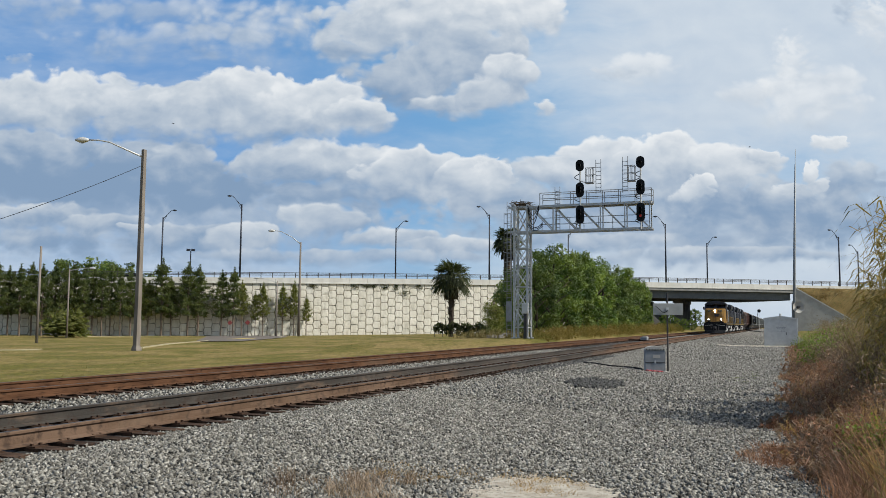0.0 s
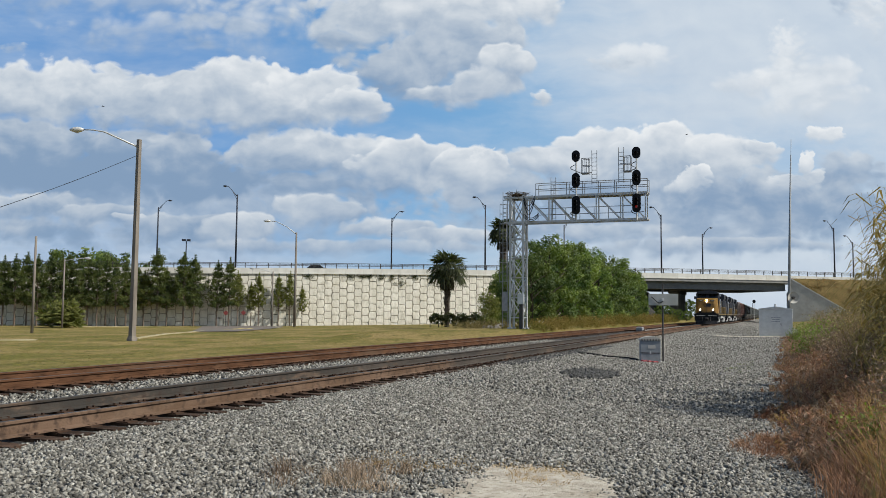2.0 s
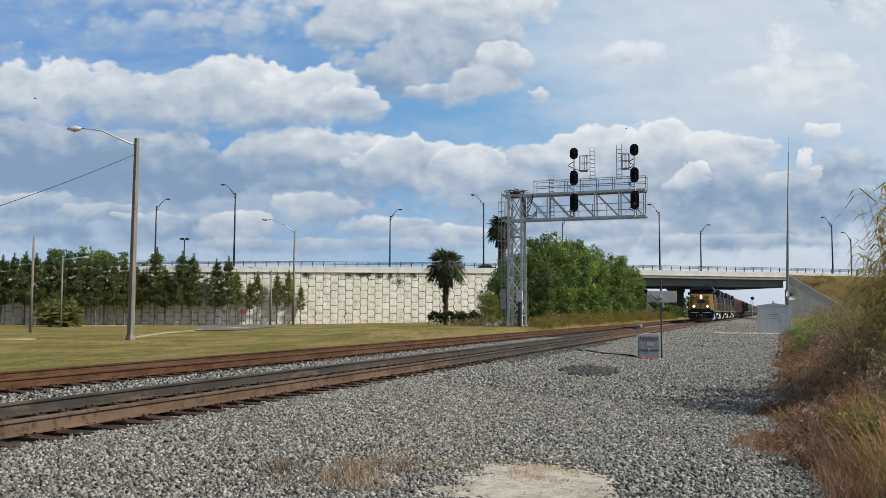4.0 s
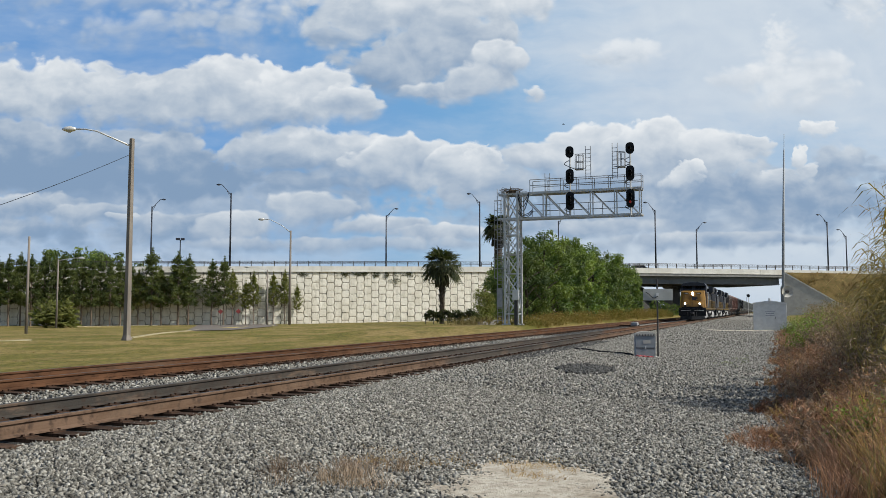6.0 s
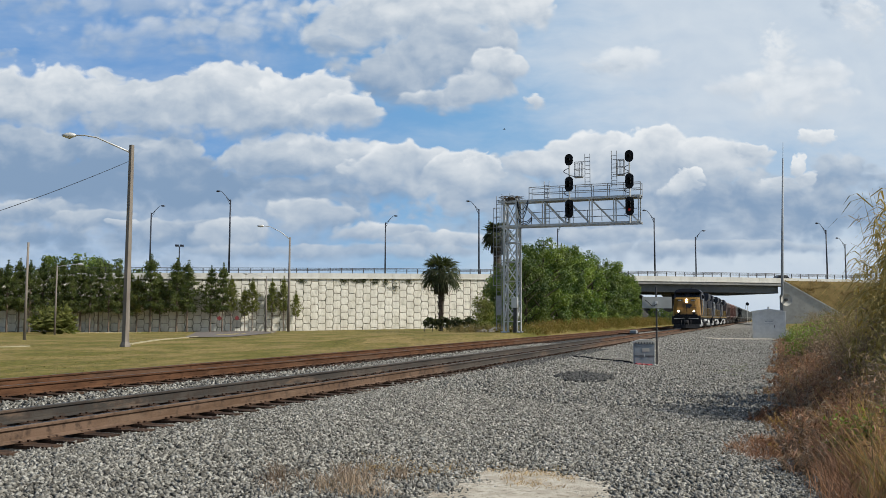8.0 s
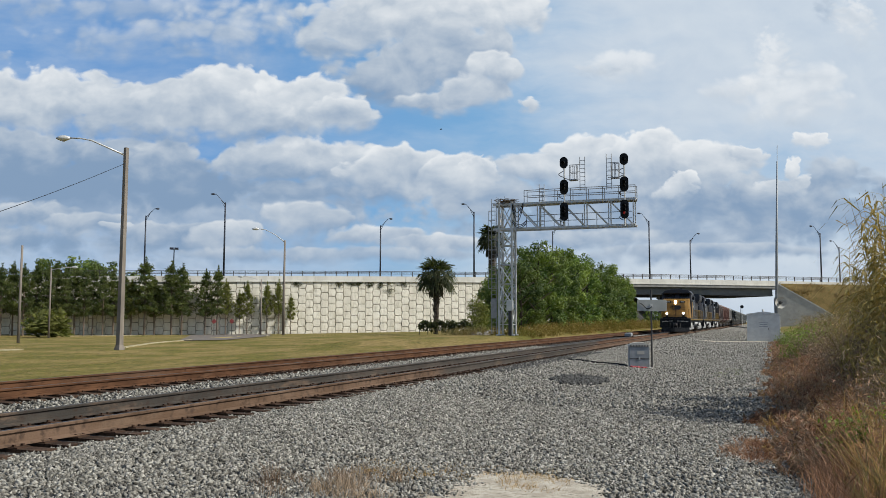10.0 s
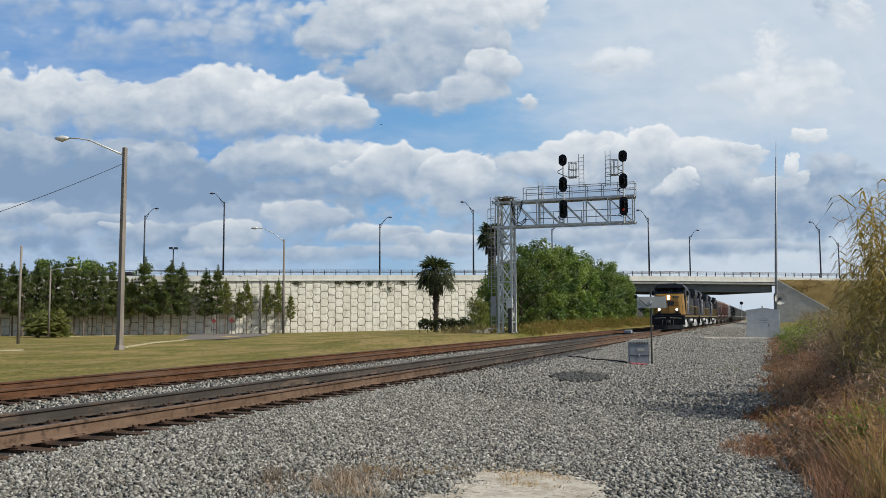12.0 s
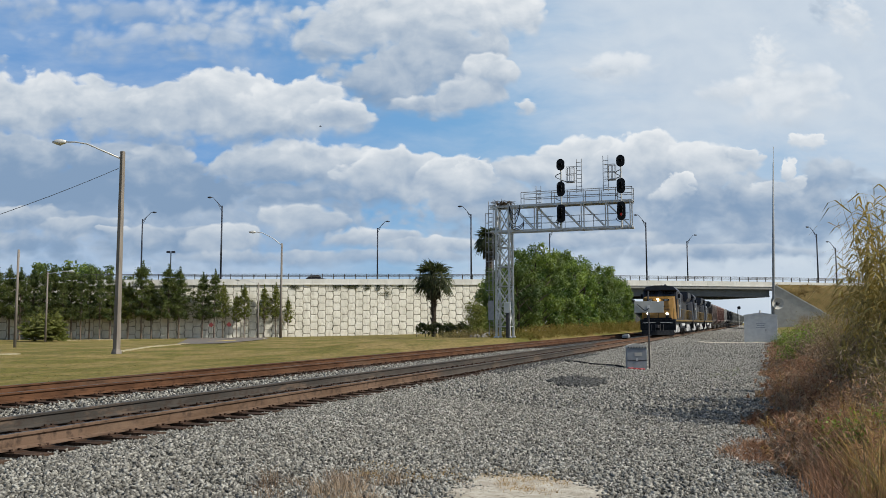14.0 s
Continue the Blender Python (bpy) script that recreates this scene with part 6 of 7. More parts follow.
def build_hedge():
    rng = random.Random(8)
    hedge = thing("vine_fence", "low wire fence overgrown with dark vine", "fence", spot(2.5, 126.5, turn=-14))
    for i in range(7):
        part("post", Mesh().tube([(-3.9 + i * 1.3, 0, -0.3), (-3.9 + i * 1.3, 0, 1.7)], 0.06, 6), M_DARKSTEEL, hedge)
    for z in (0.5, 1.0, 1.6):
        part("wire", Mesh().tube([(-3.9, 0, z), (3.9, 0, z)], 0.02, 5), M_DARKSTEEL, hedge)
    vine = Mesh()
    for i in range(150):
        x = rng.uniform(-3.9, 3.9)
        leaf_quads(vine, (x, 0, (0.9 + 0.7 * abs(math.sin(x * 1.7))) * rng.random() ** 0.6 + 0.4), 0.26, 9, (0.22, 0.18, 0.16), rng)
    part("vine", vine, M_PALM, hedge, "dark creeping vine leaves")


build_hedge()


def wall_vines():
    """Creepers hanging from the top of the wall."""
    rng = random.Random(31)
    for r, drop in VINES:
        vine = Mesh()
        for i in range(22):
            leaf_quads(vine, (r + rng.gauss(0, 0.45), -0.08, road_top(r) - 1.75 - drop * rng.random() ** 1.6), 0.11, 10, (0.22, 0.04, 0.14), rng)
        part("creeper", vine, M_PALM, None, "dark creeper hanging on the concrete wall", at=ROAD, category="creeper", group="creepers on the wall", kind="stuff")


VINES = ((2.9, 1.2), (5.6, 0.6), (7.4, 0.8), (10.0, 1.0), (12.6, 1.9), (14.6, 2.8), (17.5, 0.8), (21.5, 1.6), (24.0, 0.7), (-6.0, 0.8))
wall_vines()
M_ROCK = material("grubby boulder", [(0.16, 0.145, 0.12), (0.27, 0.25, 0.21)], 3, 0.95, 0, 0.6, 12)
rng = random.Random(12)
for i in range(9):
    rock = Mesh()
    r = rng.uniform(0.25, 0.55)
    for j in range(5):
        for k in range(7):
            lat, lon = -1.3 + 2.6 * j / 4, k * math.tau / 7
            g = r * rng.uniform(0.8, 1.2)
            rock.points.append((g * math.cos(lat) * math.cos(lon) * 1.3, g * math.cos(lat) * math.sin(lon), g * 0.7 * math.sin(lat)))
    rock.faces = [(j * 7 + k, j * 7 + (k + 1) % 7, j * 7 + 7 + (k + 1) % 7, j * 7 + 7 + k) for j in range(4) for k in range(7)] + [tuple(range(6, -1, -1)), tuple(range(28, 35))]
    x = 4.0 + i * 0.42
    part("rock", rock, M_ROCK, None, "grey-brown boulder beside the gantry", at=spot(x, 70.5 + rng.uniform(-1, 1), turn=i * 40), category="rock", group="rocks beside the gantry")

# ---------- small things of the field ----------
M_ASPHALT = material("worn asphalt", [(0.135, 0.115, 0.096), (0.175, 0.150, 0.125)], 1.5, 0.9, 0, 0.3, 40, stain=(0.13, 0.12, 0.10), stain_scale=0.4)
M_CURB = material("yellowed concrete kerb", [(0.30, 0.26, 0.15), (0.42, 0.37, 0.25)], 1.6, 0.9, stain=(0.20, 0.17, 0.09), stain_scale=0.5, stain_amount=0.8)
M_PAINT = material("worn yellow road paint", [(0.50, 0.36, 0.06), (0.58, 0.44, 0.12)], 3, 0.8)


def strip(mesh, points, width, lift, height):
    """A band along a line on the ground."""
    for (x0, y0), (x1, y1) in zip(points, points[1:]):
        n = max(1, int(math.hypot(x1 - x0, y1 - y0) / 3))
        d = Vector((x1 - x0, y1 - y0, 0)).normalized()
        side = Vector((-d.y, d.x, 0)) * width / 2
        for i in range(n):
            a = Vector((x0 + (x1 - x0) * i / n, y0 + (y1 - y0) * i / n, 0))
            b = Vector((x0 + (x1 - x0) * (i + 1) / n, y0 + (y1 - y0) * (i + 1) / n, 0))
            za, zb = ground_z(a.x, a.y) + lift, ground_z(b.x, b.y) + lift
            low = [a - side, a + side, b + side, b - side]
            points_ = [(p.x, p.y, z - 0.2) for p, z in zip(low, (za, za, zb, zb))] + [(p.x, p.y, z + height) for p, z in zip(low, (za, za, zb, zb))]
            mesh.add(points_, [(3, 2, 1, 0), (4, 5, 6, 7), (0, 1, 5, 4), (1, 2, 6, 5), (2, 3, 7, 6), (3, 0, 4, 7)])
    return mesh


road_bed = Mesh()
for i in range(26):
    y = 91 + 92 * i / 25
    for k in range(10):
        f = (y - 91) / 92
        x = (-26.3 - 24.3 * f) * (1 - k / 9) + (-21.5 - 2.0 * f - 11.0 * f * f) * k / 9
        road_bed.points.append((x, y, ground_z(x, y) + 0.06))
road_bed.faces = [(i * 10 + k, i * 10 + k + 1, i * 10 + 11 + k, i * 10 + 10 + k) for i in range(25) for k in range(9)]
part("side_road", road_bed, M_ASPHALT, None, "worn grey asphalt side road in the grass", category="road", kind="structure")
kerbs = thing("kerb", "low yellowed concrete kerbs along the side road", "kerb", kind="structure")
for line in ([(-22.2, 63), (-24.9, 78), (-26.4, 96)], [(-32.0, 56.5), (-27.6, 59.0)], [(-68.7, 163.5), (-61.9, 174), (-51.5, 182)], [(-34.4, 178), (-30.0, 158), (-24.2, 130)]):
    part("kerb_stone", strip(Mesh(), line, 0.30, 0.0, 0.09), M_CURB, kerbs)
arrows = thing("road_marking", "faded yellow arrow marks on the asphalt", "road marking", kind="structure")
for x in (-28.6, -27.4):
    part("arrow_mark", strip(Mesh(), [(x, 114), (x + 0.9, 119), (x, 125)], 0.45, 0.066, 0.006), M_PAINT, arrows)


def diamond_sign(x, y):
    sign = thing("diamond_sign", "red diamond warning marker on a short post", "sign", spot(x, y), group="red diamond markers")
    part("post", Mesh().box((0, 0.05, 1.2), (0.08, 0.06, 2.6)), M_DARKSTEEL, sign)
    board = Mesh().prism([(0, -0.48), (0.48, 0), (0, 0.48), (-0.48, 0)], -0.02, 0.02, lambda u, v, w: (u, w, 2.7 + v))
    part("board", board, material("faded red sheeting", [(0.19, 0.030, 0.026), (0.24, 0.045, 0.036)], 2, 0.5), sign, "faded red diamond board")


diamond_sign(-39.9, 160)
diamond_sign(-36.6, 160)
flood = thing("flood_light", "dark flood light pole with twin lamp boxes", "flood light", ROAD @ pose(-33.7, 24.5, road_top(-33.7) - 1.0))
part("pole", Mesh().tube([(0, 0, 0), (0, 0, 8.2)], [0.16, 0.12], 8), M_LAMPPOST, flood)
for x in (-0.55, 0.55):
    part("lamp_box", Mesh().box((x, -0.2, 8.4), (0.9, 0.6, 0.5)), M_LAMPPOST, flood, bevel=0.04)
wire = thing("overhead_wire", "thin sagging wire running from the lamp pole", "wire")
sag = [Vector((-20.9, 58, 12.35)).lerp(Vector((-25.4, 36.0, 3.9)), f) + Vector((0, 0, -4 * f * (1 - f) * 0.3)) for f in span(0, 1, 16)]
part("strand", Mesh().tube(sag, 0.018, 5), M_BLACK, wire)

# ---------- small things by the tracks ----------
machine = thing("switch_machine", "low grey switch machine on the ties between tracks", "switch machine", here(78.5, 11.4, 0.3))
part("case", Mesh().box((0, 0, 0.18), (0.6, 1.0, 0.28)), M_BOXGREY, machine, bevel=0.04)
part("lid", Mesh().box((0.05, -0.1, 0.35), (0.4, 0.6, 0.06)), M_CONC, machine)
part("base_plank", Mesh().box((-0.9, 0.2, 0.03), (2.6, 0.3, 0.14)), M_TIE, machine)
hose = thing("cable", "black cable lying on the ballast by the relay box", "cable")
path = [place(32.0 + 0.25 * math.sin(k * 0.9), 4.75 + k * 0.22, 0) for k in range(11)]
part("strand", Mesh().tube([(p.x, p.y, ground_z(p.x, p.y) + 0.07) for p in path], 0.03, 6), M_BLACK, hose)
hose = thing("cable", "dark cable trench line across the gravel", "cable")
path = [place(70 + 0.5 * math.sin(k), 1.2 + k * 0.35, 0) for k in range(12)]
part("strand", Mesh().tube([(p.x, p.y, ground_z(p.x, p.y) + 0.05) for p in path], 0.05, 6), M_DARKSTEEL, hose)
tape = thing("tape", "crumpled red tape lying by the relay box", "tape")
path = [place(31.4 + 0.06 * math.sin(k * 2.1), 3.93 + k * 0.06, 0) for k in range(11)]
part("ribbon", Mesh().tube([(p.x, p.y, ground_z(p.x, p.y) + 0.08 + 0.02 * math.sin(k * 3)) for k, p in enumerate(path)], 0.025, 5), material("red tape", [(0.45, 0.06, 0.07), (0.5, 0.1, 0.1)], 5, 0.6), tape)
nest = thing("bird_nest", "large untidy stick nest on the gantry corner", "nest", here(GANTRY_S, GANTRY_Q) @ pose(-0.1, 0, 10.2))
rng = random.Random(3)
sticks = Mesh()
for i in range(150):
    a, r, z = rng.uniform(0, math.tau), rng.uniform(0.1, 0.75), rng.uniform(-0.05, 0.35)
    c = Vector((math.cos(a) * r * (1 + z), math.sin(a) * r * (1 + z), z))
    d = Vector((rng.gauss(0, 1), rng.gauss(0, 1), rng.gauss(0, 0.3))).normalized() * rng.uniform(0.25, 0.5)
    sticks.tube([c - d, c + d], 0.013, 4, False)
part("stick_bowl", sticks, material("dark nest sticks", [(0.050, 0.038, 0.026), (0.10, 0.078, 0.055)], 6, 0.95), nest, kind="stuff")

# ---------- far things under the bridge ----------
i = 0
for s, q, k in ((255, 26, 1.0), (262, 32, 1.1), (270, 24, 1.0), (280, 30, 1.2), (330, -14, 1.1), (345, -22, 1.3), (360, -10, 1.1), (300, 20, 0.9)):
    tree = thing("broadleaf_tree", "distant green tree beyond the bridge", "tree", here(s, q, turn=i * 77), group="trees beyond the bridge")
    wood, crown = BROAD[i % 4]
    part("trunk", wood, M_BARK, tree).scale = (k, k, k)
    part("crown", crown, M_LEAF, tree).scale = (k, k, k)
    i += 1
far_signal = thing("track_signal", "distant black track signal on a mast", "signal", here(300, 6.3))
part("mast", Mesh().tube([(0, 0, 0), (0, 0, 6.6)], 0.08, 8), M_GALV, far_signal)
part("signal_head", Mesh().tube([(0, -0.1, 6.3), (0, 0.1, 6.3)], 0.55, 16), M_BLACK, far_signal)
part("ladder", Mesh().box((-0.5, 0, 3.0), (0.12, 0.05, 5.6)), M_DARKSTEEL, far_signal)


# ---------- cars on the overpass, birds ----------
def build_car(mat, label):
    """x is forwards, z = 0 the road."""
    car = thing("car", label, "car", group="cars on the overpass")
    side = [(-2.3, 0.35), (2.3, 0.35), (2.35, 0.75), (1.2, 0.98), (0.6, 1.55), (-1.3, 1.6), (-2.2, 1.0), (-2.35, 0.8)]
    part("body", Mesh().prism(side, -0.9, 0.9, lambda u, v, w: (u, w, v)), mat, car, bevel=0.05)
    part("side_glass", Mesh().prism([(-1.7, 1.02), (0.85, 1.02), (0.5, 1.48), (-1.2, 1.52)], -0.91, 0.91, lambda u, v, w: (u, w, v)), M_GLASS, car)
    for x in (-1.45, 1.45):
        for y in (-0.8, 0.8):
            part("wheel", Mesh().tube([(x, y - 0.12, 0.34), (x, y + 0.12, 0.34)], 0.34, 16), M_BLACK, car)
    return car


CARS = [(build_car(material("black car paint", [(0.012, 0.012, 0.014), (0.02, 0.02, 0.022)], 2, 0.25), "black car driving on the overpass"), -43.5, 19.8),
        (build_car(material("dark grey car paint", [(0.03, 0.03, 0.033), (0.04, 0.04, 0.043)], 2, 0.25), "dark grey car driving on the overpass"), -281.0, 20.0)]


def build_bird(label):
    bird = thing("bird", label, "bird", group="birds in the sky")
    part("body", Mesh().tube([(-0.15, 0, 0), (-0.07, 0, 0.01), (0.06, 0, 0.01), (0.16, 0, 0)], [0.008, 0.034, 0.034, 0.008], 8), M_BLACK, bird, smooth_faces=True)
    for side in (-1, 1):
        wing = Mesh().add([(-0.07, side * 0.03, 0.02), (0.08, side * 0.03, 0.02), (0.05, side * 0.26, 0.09), (-0.04, side * 0.46, 0.05), (-0.08, side * 0.24, 0.08),
                           (-0.07, side * 0.03, 0.008), (0.08, side * 0.03, 0.008), (0.05, side * 0.26, 0.08), (-0.04, side * 0.46, 0.045), (-0.08, side * 0.24, 0.07)],
                          [(0, 1, 2, 4), (4, 2, 3), (5, 9, 7, 6), (9, 8, 7), (0, 4, 9, 5), (4, 3, 8, 9), (3, 2, 7, 8), (2, 1, 6, 7)])
        wing.points = [tuple(c * 0.7 for c in p) for p in wing.points]
        part("wing", wing, M_BLACK, bird)
    return bird


BIRDS = [(build_bird("small dark bird gliding across the sky"), (-29.2, 90, 22.8), (-3.5, 0, 0.35)), (build_bird("small dark bird gliding under the clouds"), (32.7, 90, 20.8), (-3.14, 0, 0.137))]

# ---------- train ----------
M_WHEEL = material("dark wheel steel", [(0.05, 0.04, 0.035), (0.09, 0.075, 0.06)], 5, 0.7, 0.4)
M_SILL = material("yellow sill paint", [(0.15, 0.092, 0.018), (0.20, 0.125, 0.026)], 3, 0.6)
WHEELS = []


def wheelset(parent, y, radius, back):
    """Two wheels on an axle, turning with the train."""
    mesh = Mesh().tube([(-0.72, 0, 0), (0.72, 0, 0)], 0.08, 8)
    for side in (-1, 1):
        x = side * 0.76
        mesh.tube([(x - 0.06, 0, 0), (x + 0.06, 0, 0)], radius, 20)
        mesh.tube([(x - side * 0.06, 0, 0), (x - side * 0.09, 0, 0)], radius + 0.025, 20)
        mesh.box((x + side * 0.065, 0, 0), (0.02, radius * 1.5, 0.08))
    ob = part("wheelset", mesh, M_WHEEL, parent, at=(0, y, radius))
    WHEELS.append((ob, y, radius, back))


def build_locomotive(lead, back):
    """y = 0 is the front of the pilot; the body runs back along +y; x to the camera's side; z = 0 the rail head."""
    label = "leading diesel locomotive, yellow nose, dark blue cab, lamps lit" if lead else "trailing dark blue diesel locomotive with yellow sill"
    loco = thing("locomotive", label, "locomotive", group="locomotives")
    front = M_YELLOW if lead else M_BLUE
    part("frame", Mesh().box((0, 11.1, 1.28), (2.9, 21.2, 0.38)), M_BLACK, loco, bevel=0.02)
    for side in (-1, 1):
        part("sill_stripe", Mesh().box((side * 1.56, 11.1, 1.42), (0.03, 21.2, 0.14)), M_SILL, loco, "yellow stripe along the sill")
    part("deck", Mesh().box((0, 11.1, 1.51), (3.2, 21.4, 0.06)), M_BLUE, loco)
    for side in (-1, 1):
        for y in (7.4, 15.0):
            part("access_steps", Mesh().box((side * 1.42, y - 1.0, 0.98), (0.12, 0.5, 0.72)), M_BLACK, loco)
        part("air_tank", Mesh().tube([(side * 1.30, 8.4, 1.02), (side * 1.30, 12.6, 1.02)], 0.19, 10), M_TRUCK, loco, "pale grey air tank")
    # nose with canted corners and a sloping top
    nose = Mesh()
    plan = [(-1.2, 0.75), (1.2, 0.75), (1.53, 1.15), (1.53, 2.75), (-1.53, 2.75), (-1.53, 1.15)]
    nose.points += [(x, y, 1.54) for x, y in plan] + [(x * (0.74 if y < 1 else 0.90), y + 0.16 * (y < 1), 3.50 if y < 1 else 3.58 if y < 2 else 3.72) for x, y in plan]
    nose.faces += [(5, 4, 3, 2, 1, 0), (6, 7, 8, 9, 10, 11)] + [(i, (i + 1) % 6, 6 + (i + 1) % 6, 6 + i) for i in range(6)]
    part("nose", nose, front, loco, "yellow short hood nose" if lead else "dark blue short hood", bevel=0.06)
    part("nose_door", Mesh().box((-0.35, 0.76, 2.35), (0.55, 0.05, 1.4)), front, loco)
    cab = Mesh().prism([(2.62, 1.54), (5.7, 1.54), (5.7, 4.35), (2.95, 4.35), (2.55, 3.5)], -1.58, 1.58, lambda u, v, w: (w, u, v))
    body = part("cab", cab, M_BLUE, loco, "dark blue crew cab", bevel=0.06)
    roof = Mesh().prism([(-1.6, 4.28), (1.6, 4.28), (1.25, 4.62), (0.5, 4.76), (-0.5, 4.76), (-1.25, 4.62)], 2.45, 5.8, lambda u, v, w: (u, w, v))
    part("cab_roof", roof, M_BLUE, body, bevel=0.03)
    for x in (-0.78, 0.78):
        pane = Mesh().add([(x - 0.55, 2.60, 3.72), (x + 0.55, 2.60, 3.72), (x + 0.55, 2.885, 4.24), (x - 0.55, 2.885, 4.24),
                           (x - 0.55, 2.66, 3.72), (x + 0.55, 2.66, 3.72), (x + 0.55, 2.945, 4.24), (x - 0.55, 2.945, 4.24)],
                          [(0, 1, 2, 3), (7, 6, 5, 4), (0, 4, 5, 1), (1, 5, 6, 2), (2, 6, 7, 3), (3, 7, 4, 0)])
        part("windscreen", pane, M_GLASS, body)
    for side in (-1, 1):
        for y in (3.7, 4.8):
            part("side_window", Mesh().box((side * 1.59, y, 3.75), (0.04, 0.85, 0.75)), M_GLASS, body)
        part("side_panel", Mesh().box((side * 1.585, 3.1, 2.5), (0.03, 0.75, 1.7)), front, body)
    # long hood, radiator and details
    hood = part("long_hood", Mesh().prism([(-0.98, 1.54), (0.98, 1.54), (0.98, 4.25), (0.8, 4.45), (-0.8, 4.45), (-0.98, 4.25)], 5.72, 21.0, lambda u, v, w: (u, w, v)), M_BLUE, loco, "dark blue engine hood")
    for i in range(9):
        for side in (-1, 1):
            part("hood_door", Mesh().box((side * 0.99, 7.0 + i * 1.35, 2.9), (0.03, 1.2, 1.8)), M_BLUE, hood)
    part("radiator", Mesh().prism([(-1.5, 3.9), (-1.3, 3.55), (1.3, 3.55), (1.5, 3.9), (1.5, 4.5), (1.3, 4.6), (-1.3, 4.6), (-1.5, 4.5)], 16.6, 20.9, lambda u, v, w: (u, w, v)), M_BLUE, hood)
    part("blower_box", Mesh().box((0.0, 7.2, 4.5), (1.5, 2.2, 0.22)), M_BLACK, hood)
    part("exhaust", Mesh().box((0, 12.5, 4.55), (0.8, 0.9, 0.25)), M_BLACK, hood)
    # pilot, plough, coupler, steps
    part("pilot", Mesh().box((0, 0.45, 1.0), (3.2, 0.35, 0.95)), M_BLACK, loco, bevel=0.03)
    plough = Mesh().add([(-1.45, 0.30, 0.55), (0, -0.05, 0.55), (1.45, 0.30, 0.55), (1.45, 0.10, 0.12), (0, -0.30, 0.12), (-1.45, 0.10, 0.12),
                         (-1.45, 0.5, 0.55), (1.45, 0.5, 0.55), (1.45, 0.4, 0.12), (-1.45, 0.4, 0.12)],
                        [(0, 5, 4, 1), (1, 4, 3, 2), (0, 1, 2, 7, 6), (5, 9, 8, 3, 4), (2, 3, 8, 7), (0, 6, 9, 5), (6, 7, 8, 9)])
    part("plough", plough, M_BLACK, loco, "black snow plough")
    part("coupler", Mesh().box((0, -0.05, 0.88), (0.28, 0.9, 0.28)), M_DARKSTEEL, loco, bevel=0.03)
    for side in (-1, 1):
        for k in range(3):
            part("step", Mesh().box((side * 1.3, 0.62, 0.55 + k * 0.33), (0.5, 0.35, 0.04)), M_SILL, loco)
        rail = Mesh().tube([(side * 1.42, 0.35, 1.54), (side * 1.42, 0.35, 2.55), (side * 1.42, 0.9, 2.6)], 0.025, 6)
        rail.tube([(side * 1.42, 5.9, 2.55), (side * 1.42, 21.4, 2.55)], 0.026, 6)
        for i in range(11):
            rail.tube([(side * 1.42, 6.0 + i * 1.53, 1.54), (side * 1.42, 6.0 + i * 1.53, 2.55)], 0.026, 5)
        part("hand_rail", rail, M_SILL, loco, "yellow hand rail")
    for z in (3.16, 3.40):
        part("headlight", Mesh().tube([(0, 0.90, z), (0, 0.76, z)], 0.10, 12), M_LAMP if lead else M_GLASS, loco)
    for x in (-0.86, 0.86):
        part("ditch_light", Mesh().tube([(x, 0.30, 2.06), (x, 0.20, 2.06)], 0.11, 12), M_LAMP if lead else M_GLASS, loco)
        part("lamp_bracket", Mesh().box((x, 0.38, 1.82), (0.28, 0.16, 0.42)), M_BLACK, loco)
    part("anticlimber", Mesh().box((0, 0.5, 1.60), (2.5, 0.5, 0.16)), M_BLACK, loco, "black anticlimber ledge")
    for x in (-0.75, 0.75):
        part("number_board", Mesh().box((x, 0.835, 3.32), (0.52, 0.05, 0.20)), M_BLACK, loco, "black number board")
        part("number_bar", Mesh().box((x, 0.805, 3.32), (0.36, 0.012, 0.09)), M_CONC, loco)
    for z in (2.45, 2.75):
        part("grab_rail", Mesh().tube([(0.25, 0.72, z), (1.05, 0.72, z)], 0.02, 6), M_BLACK, loco)
    if lead:
        mark = Mesh().prism([(-0.55, 2.66), (-0.30, 2.48), (0.40, 2.48), (0.62, 2.72), (0.52, 2.92), (-0.42, 2.92)], 0.735, 0.765, lambda u, v, w: (u, w, v))
        part("nose_mark", mark, M_BLUE, loco, "dark blue painted mark on the nose")
    for x in (-0.55, -0.2, 0.22, 0.5):
        hose = [(x, 0.22, 1.05), (x + 0.03, 0.02, 0.80), (x + 0.02, -0.04, 0.50)]
        part("air_hose", Mesh().tube(hose, 0.035, 6), M_DARKSTEEL, loco)
    for side in (-1, 1):
        part("cut_lever", Mesh().tube([(side * 0.2, 0.18, 1.25), (side * 1.35, 0.18, 1.20)], 0.025, 6), M_GALV, loco)
        part("mirror", Mesh().box((side * 1.72, 2.9, 3.75), (0.22, 0.06, 0.42)), M_BLACK, loco)
        # the door's pale colour imitates the lit side of the blue cab
        part("cab_door", Mesh().box((side * 1.60, 5.35, 2.75), (0.03, 0.6, 1.95)), M_CABLIT, loco, "cab door, pale with light put into its colour")
        part("numeral_bars", Mesh().box((side * 1.605, 4.25, 2.85), (0.02, 0.95, 0.20)), M_CONC, loco)
    for y in (8.8, 10.4, 14.2):
        part("roof_fan", Mesh().tube([(0, y, 4.44), (0, y, 4.62)], 0.55, 14), M_BLACK, loco)
    part("horn", Mesh().tube([(0.3, 5.2, 4.84), (0.3, 4.7, 4.86)], [0.05, 0.10], 8), M_DARKSTEEL, loco)
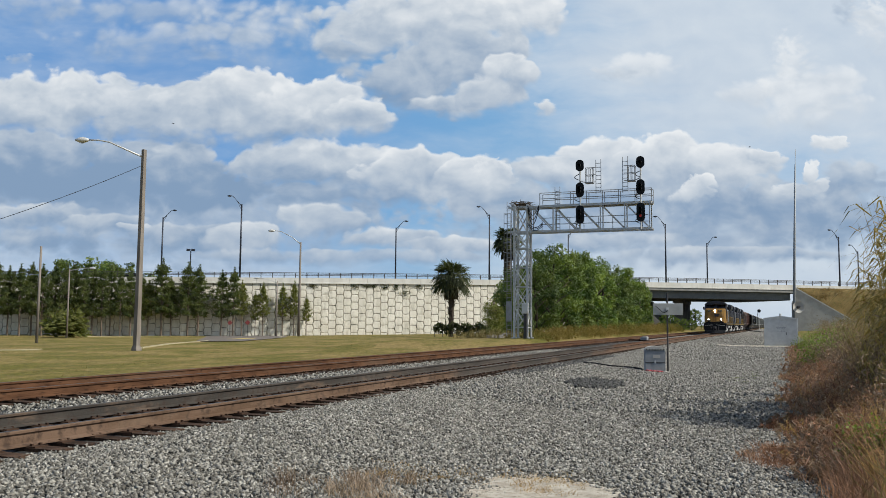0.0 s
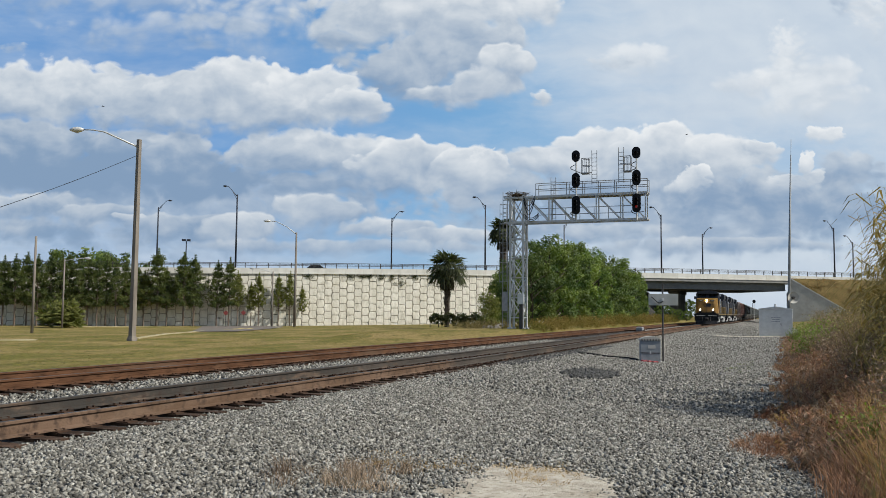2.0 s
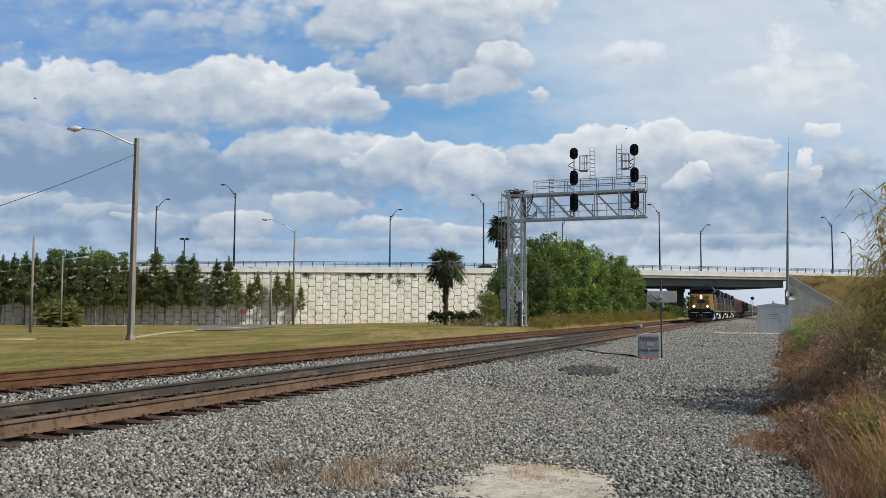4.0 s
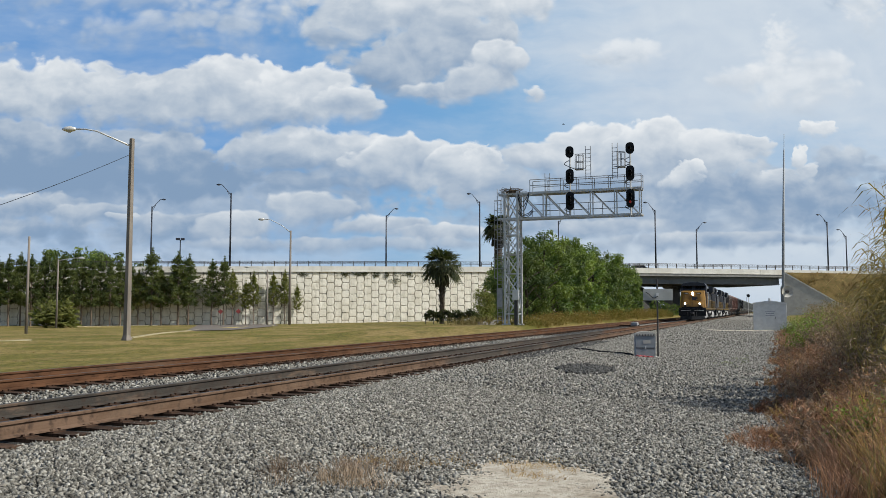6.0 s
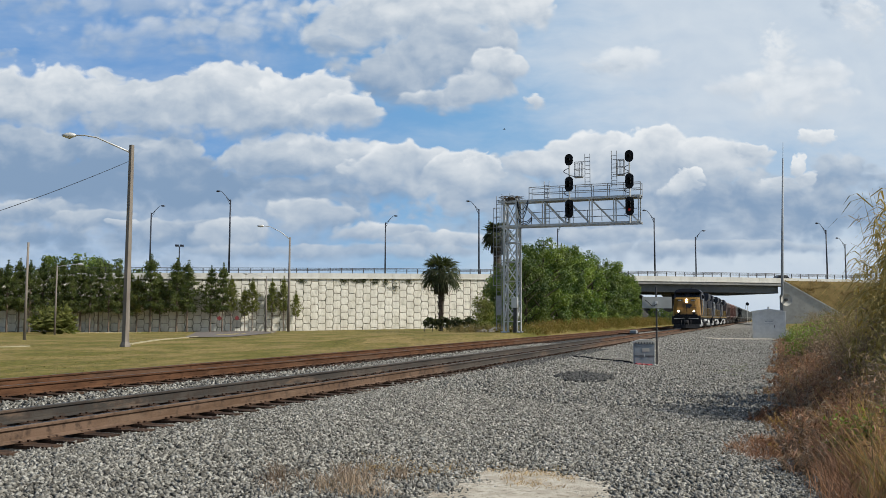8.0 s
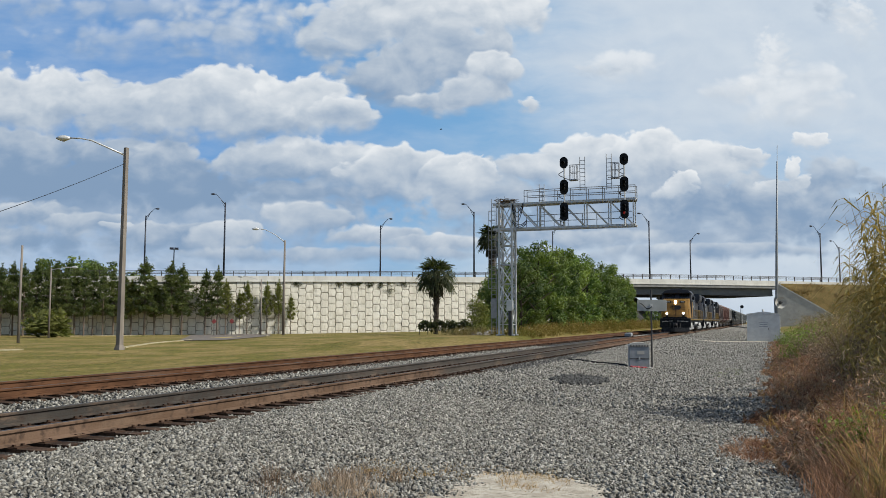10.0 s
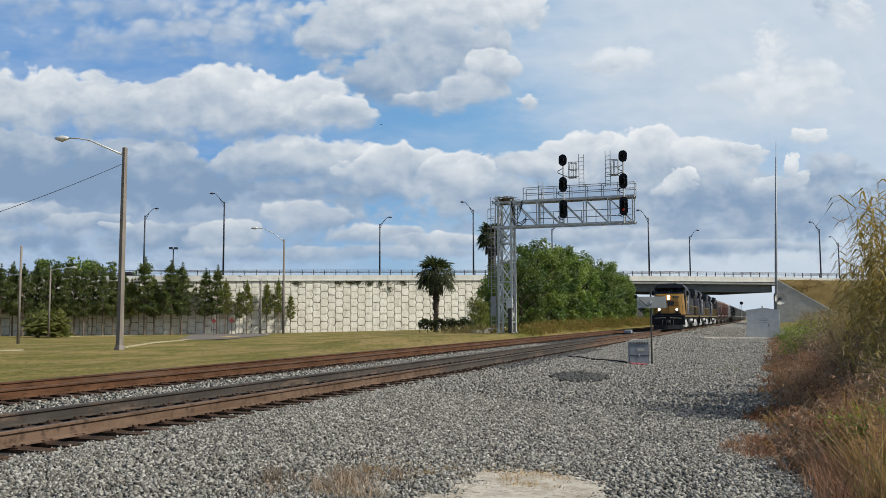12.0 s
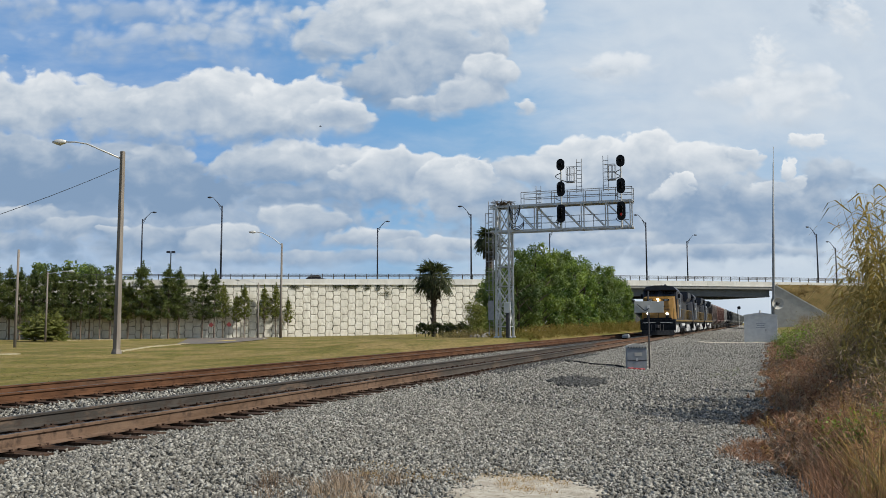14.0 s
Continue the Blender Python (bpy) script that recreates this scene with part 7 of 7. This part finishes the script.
    part("nose_seam", Mesh().box((0.02, 0.765, 2.45), (0.03, 0.03, 1.6)), M_BLACK, loco)
    tank = Mesh().prism([(-1.3, 1.1), (-1.4, 0.7), (-1.0, 0.3), (1.0, 0.3), (1.4, 0.7), (1.3, 1.1)], 8.2, 14.2, lambda u, v, w: (u, w, v))
    part("fuel_tank", tank, M_BLACK, loco, "black fuel tank")
    for y in (4.4, 17.8):
        for side in (-1, 1):
            frame_side = Mesh().prism([(-2.55, 0.50), (-1.9, 0.30), (1.9, 0.30), (2.55, 0.50), (2.55, 0.95), (1.4, 1.16), (-1.4, 1.16), (-2.55, 0.95)], -0.09, 0.09,
                                      lambda u, v, w: (side * 1.24 + w, y + u, v))
            truck = part("truck_frame", frame_side, M_TRUCK, loco, "light grey truck side frame")
            for dy in (-1.85, 0, 1.85):
                part("axle_box", Mesh().box((side * 1.37, y + dy, 0.56), (0.12, 0.46, 0.46)), M_TRUCK, truck, bevel=0.03)
        for dy in (-1.85, 0, 1.85):
            wheelset(loco, y + dy, 0.52, back)
    return loco


def build_hopper(mat, label, back):
    """A covered hopper: y = 0 is its front coupler face."""
    car = thing("hopper_car", label, "freight car", group="freight cars")
    outline = [(-1.50, 1.55), (-0.9, 1.0), (0.9, 1.0), (1.50, 1.55), (1.56, 4.05), (1.1, 4.42), (-1.1, 4.42), (-1.56, 4.05)]
    shell = Mesh()
    for y, cut in ((0.9, 0.95), (3.2, 0.0), (13.4, 0.0), (15.7, 0.95)):
        shell.points += [(x, y, z if z > 2.0 else z + (2.4 - z) * cut) for x, z in outline]
    shell.faces = [tuple(range(7, -1, -1)), tuple(range(24, 32))] + [(i * 8 + k, i * 8 + (k + 1) % 8, i * 8 + 8 + (k + 1) % 8, i * 8 + 8 + k) for i in range(3) for k in range(8)]
    body = part("body", shell, mat, car)
    for i in range(9):
        for side in (-1, 1):
            part("rib", Mesh().box((side * 1.56, 1.6 + i * 1.68, 2.85), (0.07, 0.10, 2.3)), mat, body)
    part("roof_walk", Mesh().box((0, 8.3, 4.50), (0.6, 14.4, 0.05)), M_GALV, body)
    part("sill", Mesh().box((0, 8.3, 1.05), (0.7, 16.2, 0.35)), M_DARKSTEEL, car)
    for y in (0.55, 16.05):
        ladder = Mesh()
        for dx in (1.05, 1.45):
            ladder.tube([(dx, y, 1.2), (dx, y, 4.2)], 0.02, 5)
        for k in range(8):
            ladder.tube([(1.05, y, 1.4 + k * 0.36), (1.45, y, 1.4 + k * 0.36)], 0.018, 5)
        part("ladder", ladder, M_DARKSTEEL, car)
        part("end_platform", Mesh().box((0, y + (0.2 if y < 5 else -0.2), 1.22), (2.9, 0.9, 0.08)), M_DARKSTEEL, car)
    for y in (2.2, 14.4):
        for side in (-1, 1):
            frame_side = Mesh().prism([(-1.2, 0.40), (-0.4, 0.25), (0.4, 0.25), (1.2, 0.40), (1.2, 0.6), (0.5, 0.78), (-0.5, 0.78), (-1.2, 0.6)], -0.08, 0.08,
                                      lambda u, v, w: (side * 1.0 + w, y + u, v))
            part("truck_frame", frame_side, M_DARKSTEEL, car)
        for dy in (-0.88, 0.88):
            wheelset(car, y + dy, 0.46, back)
    return car


TRAIN = []
for i in range(3):
    TRAIN.append((build_locomotive(i == 0, i * 22.4), i * 22.4))
CAR_TONES = (("grey-brown", (0.11, 0.085, 0.075)), ("red-brown", (0.125, 0.066, 0.052)), ("red-brown", (0.125, 0.066, 0.052)), ("pale grey", (0.26, 0.25, 0.235)),
             ("black", (0.02, 0.02, 0.022)), ("black", (0.02, 0.02, 0.022)), ("grey", (0.17, 0.175, 0.165)))
for i in range(18):
    tone, colour = CAR_TONES[min(i, 6)]
    mat = material(tone + " car paint", [colour, tuple(c * 1.25 for c in colour)], 1.5, 0.7, stain=tuple(c * 0.6 for c in colour), stain_scale=0.8)
    TRAIN.append((build_hopper(mat, tone + " covered hopper freight car in the train", 67.2 + i * 16.7), 67.2 + i * 16.7))


# ---------- what moves ----------
def motions():
    speed, first = 3.55, 130.3
    for ob, back in TRAIN:
        rows = []
        for t in (0.0, 3.5, 7.0, 10.5, 14.0):
            p = place(first - speed * t + back, NEAR_Q, RAIL_Z)
            rows.append((t, pose(p.x, p.y, p.z, 0, 0, YAW)))
        walk(ob, rows)
    for ob, y, radius, back in WHEELS:
        if back < 120:
            turn = math.degrees(speed / radius)
            walk(ob, [(t, pose(0, y, radius, turn * t % 360, 0, 0)) for t in [k * 0.2 for k in range(71)]])
    for ob, r, speed in CARS:
        rows = []
        for t in (0.0, 2.0, 4.0, 6.0, 8.0, 10.0, 12.0, 14.0):
            x = r + speed * t
            rise = math.degrees(math.atan(road_top(x + 1) - road_top(x)))
            rows.append((t, ROAD @ pose(x, 3.2, road_top(x) - 1.0, 0, -rise, 0)))
        walk(ob, rows)
    for ob, start, rate in BIRDS:
        walk(ob, [(t, pose(*(a + b * t for a, b in zip(start, rate)), 6 * math.sin(t * 2), 0, 180)) for t in [k * 0.5 for k in range(29)]])
    # reeds bend in the wind
    for k, (reed, s, q) in enumerate(REEDS):
        home = here(s, q)
        walk(reed, [(t, home @ pose(0, 0, 0, 0.4 * lean, lean, 0)) for t, lean in ((0.0, -1.0), (1.5, 0.0), (3.0, 0.5), (5.5, 4.0), (6.5, 5.0), (7.5, 3.0), (8.5, 2.0), (10.5, 0.0), (11.5, -1.0), (12.5, 0.5), (14.0, -0.5))])


motions()
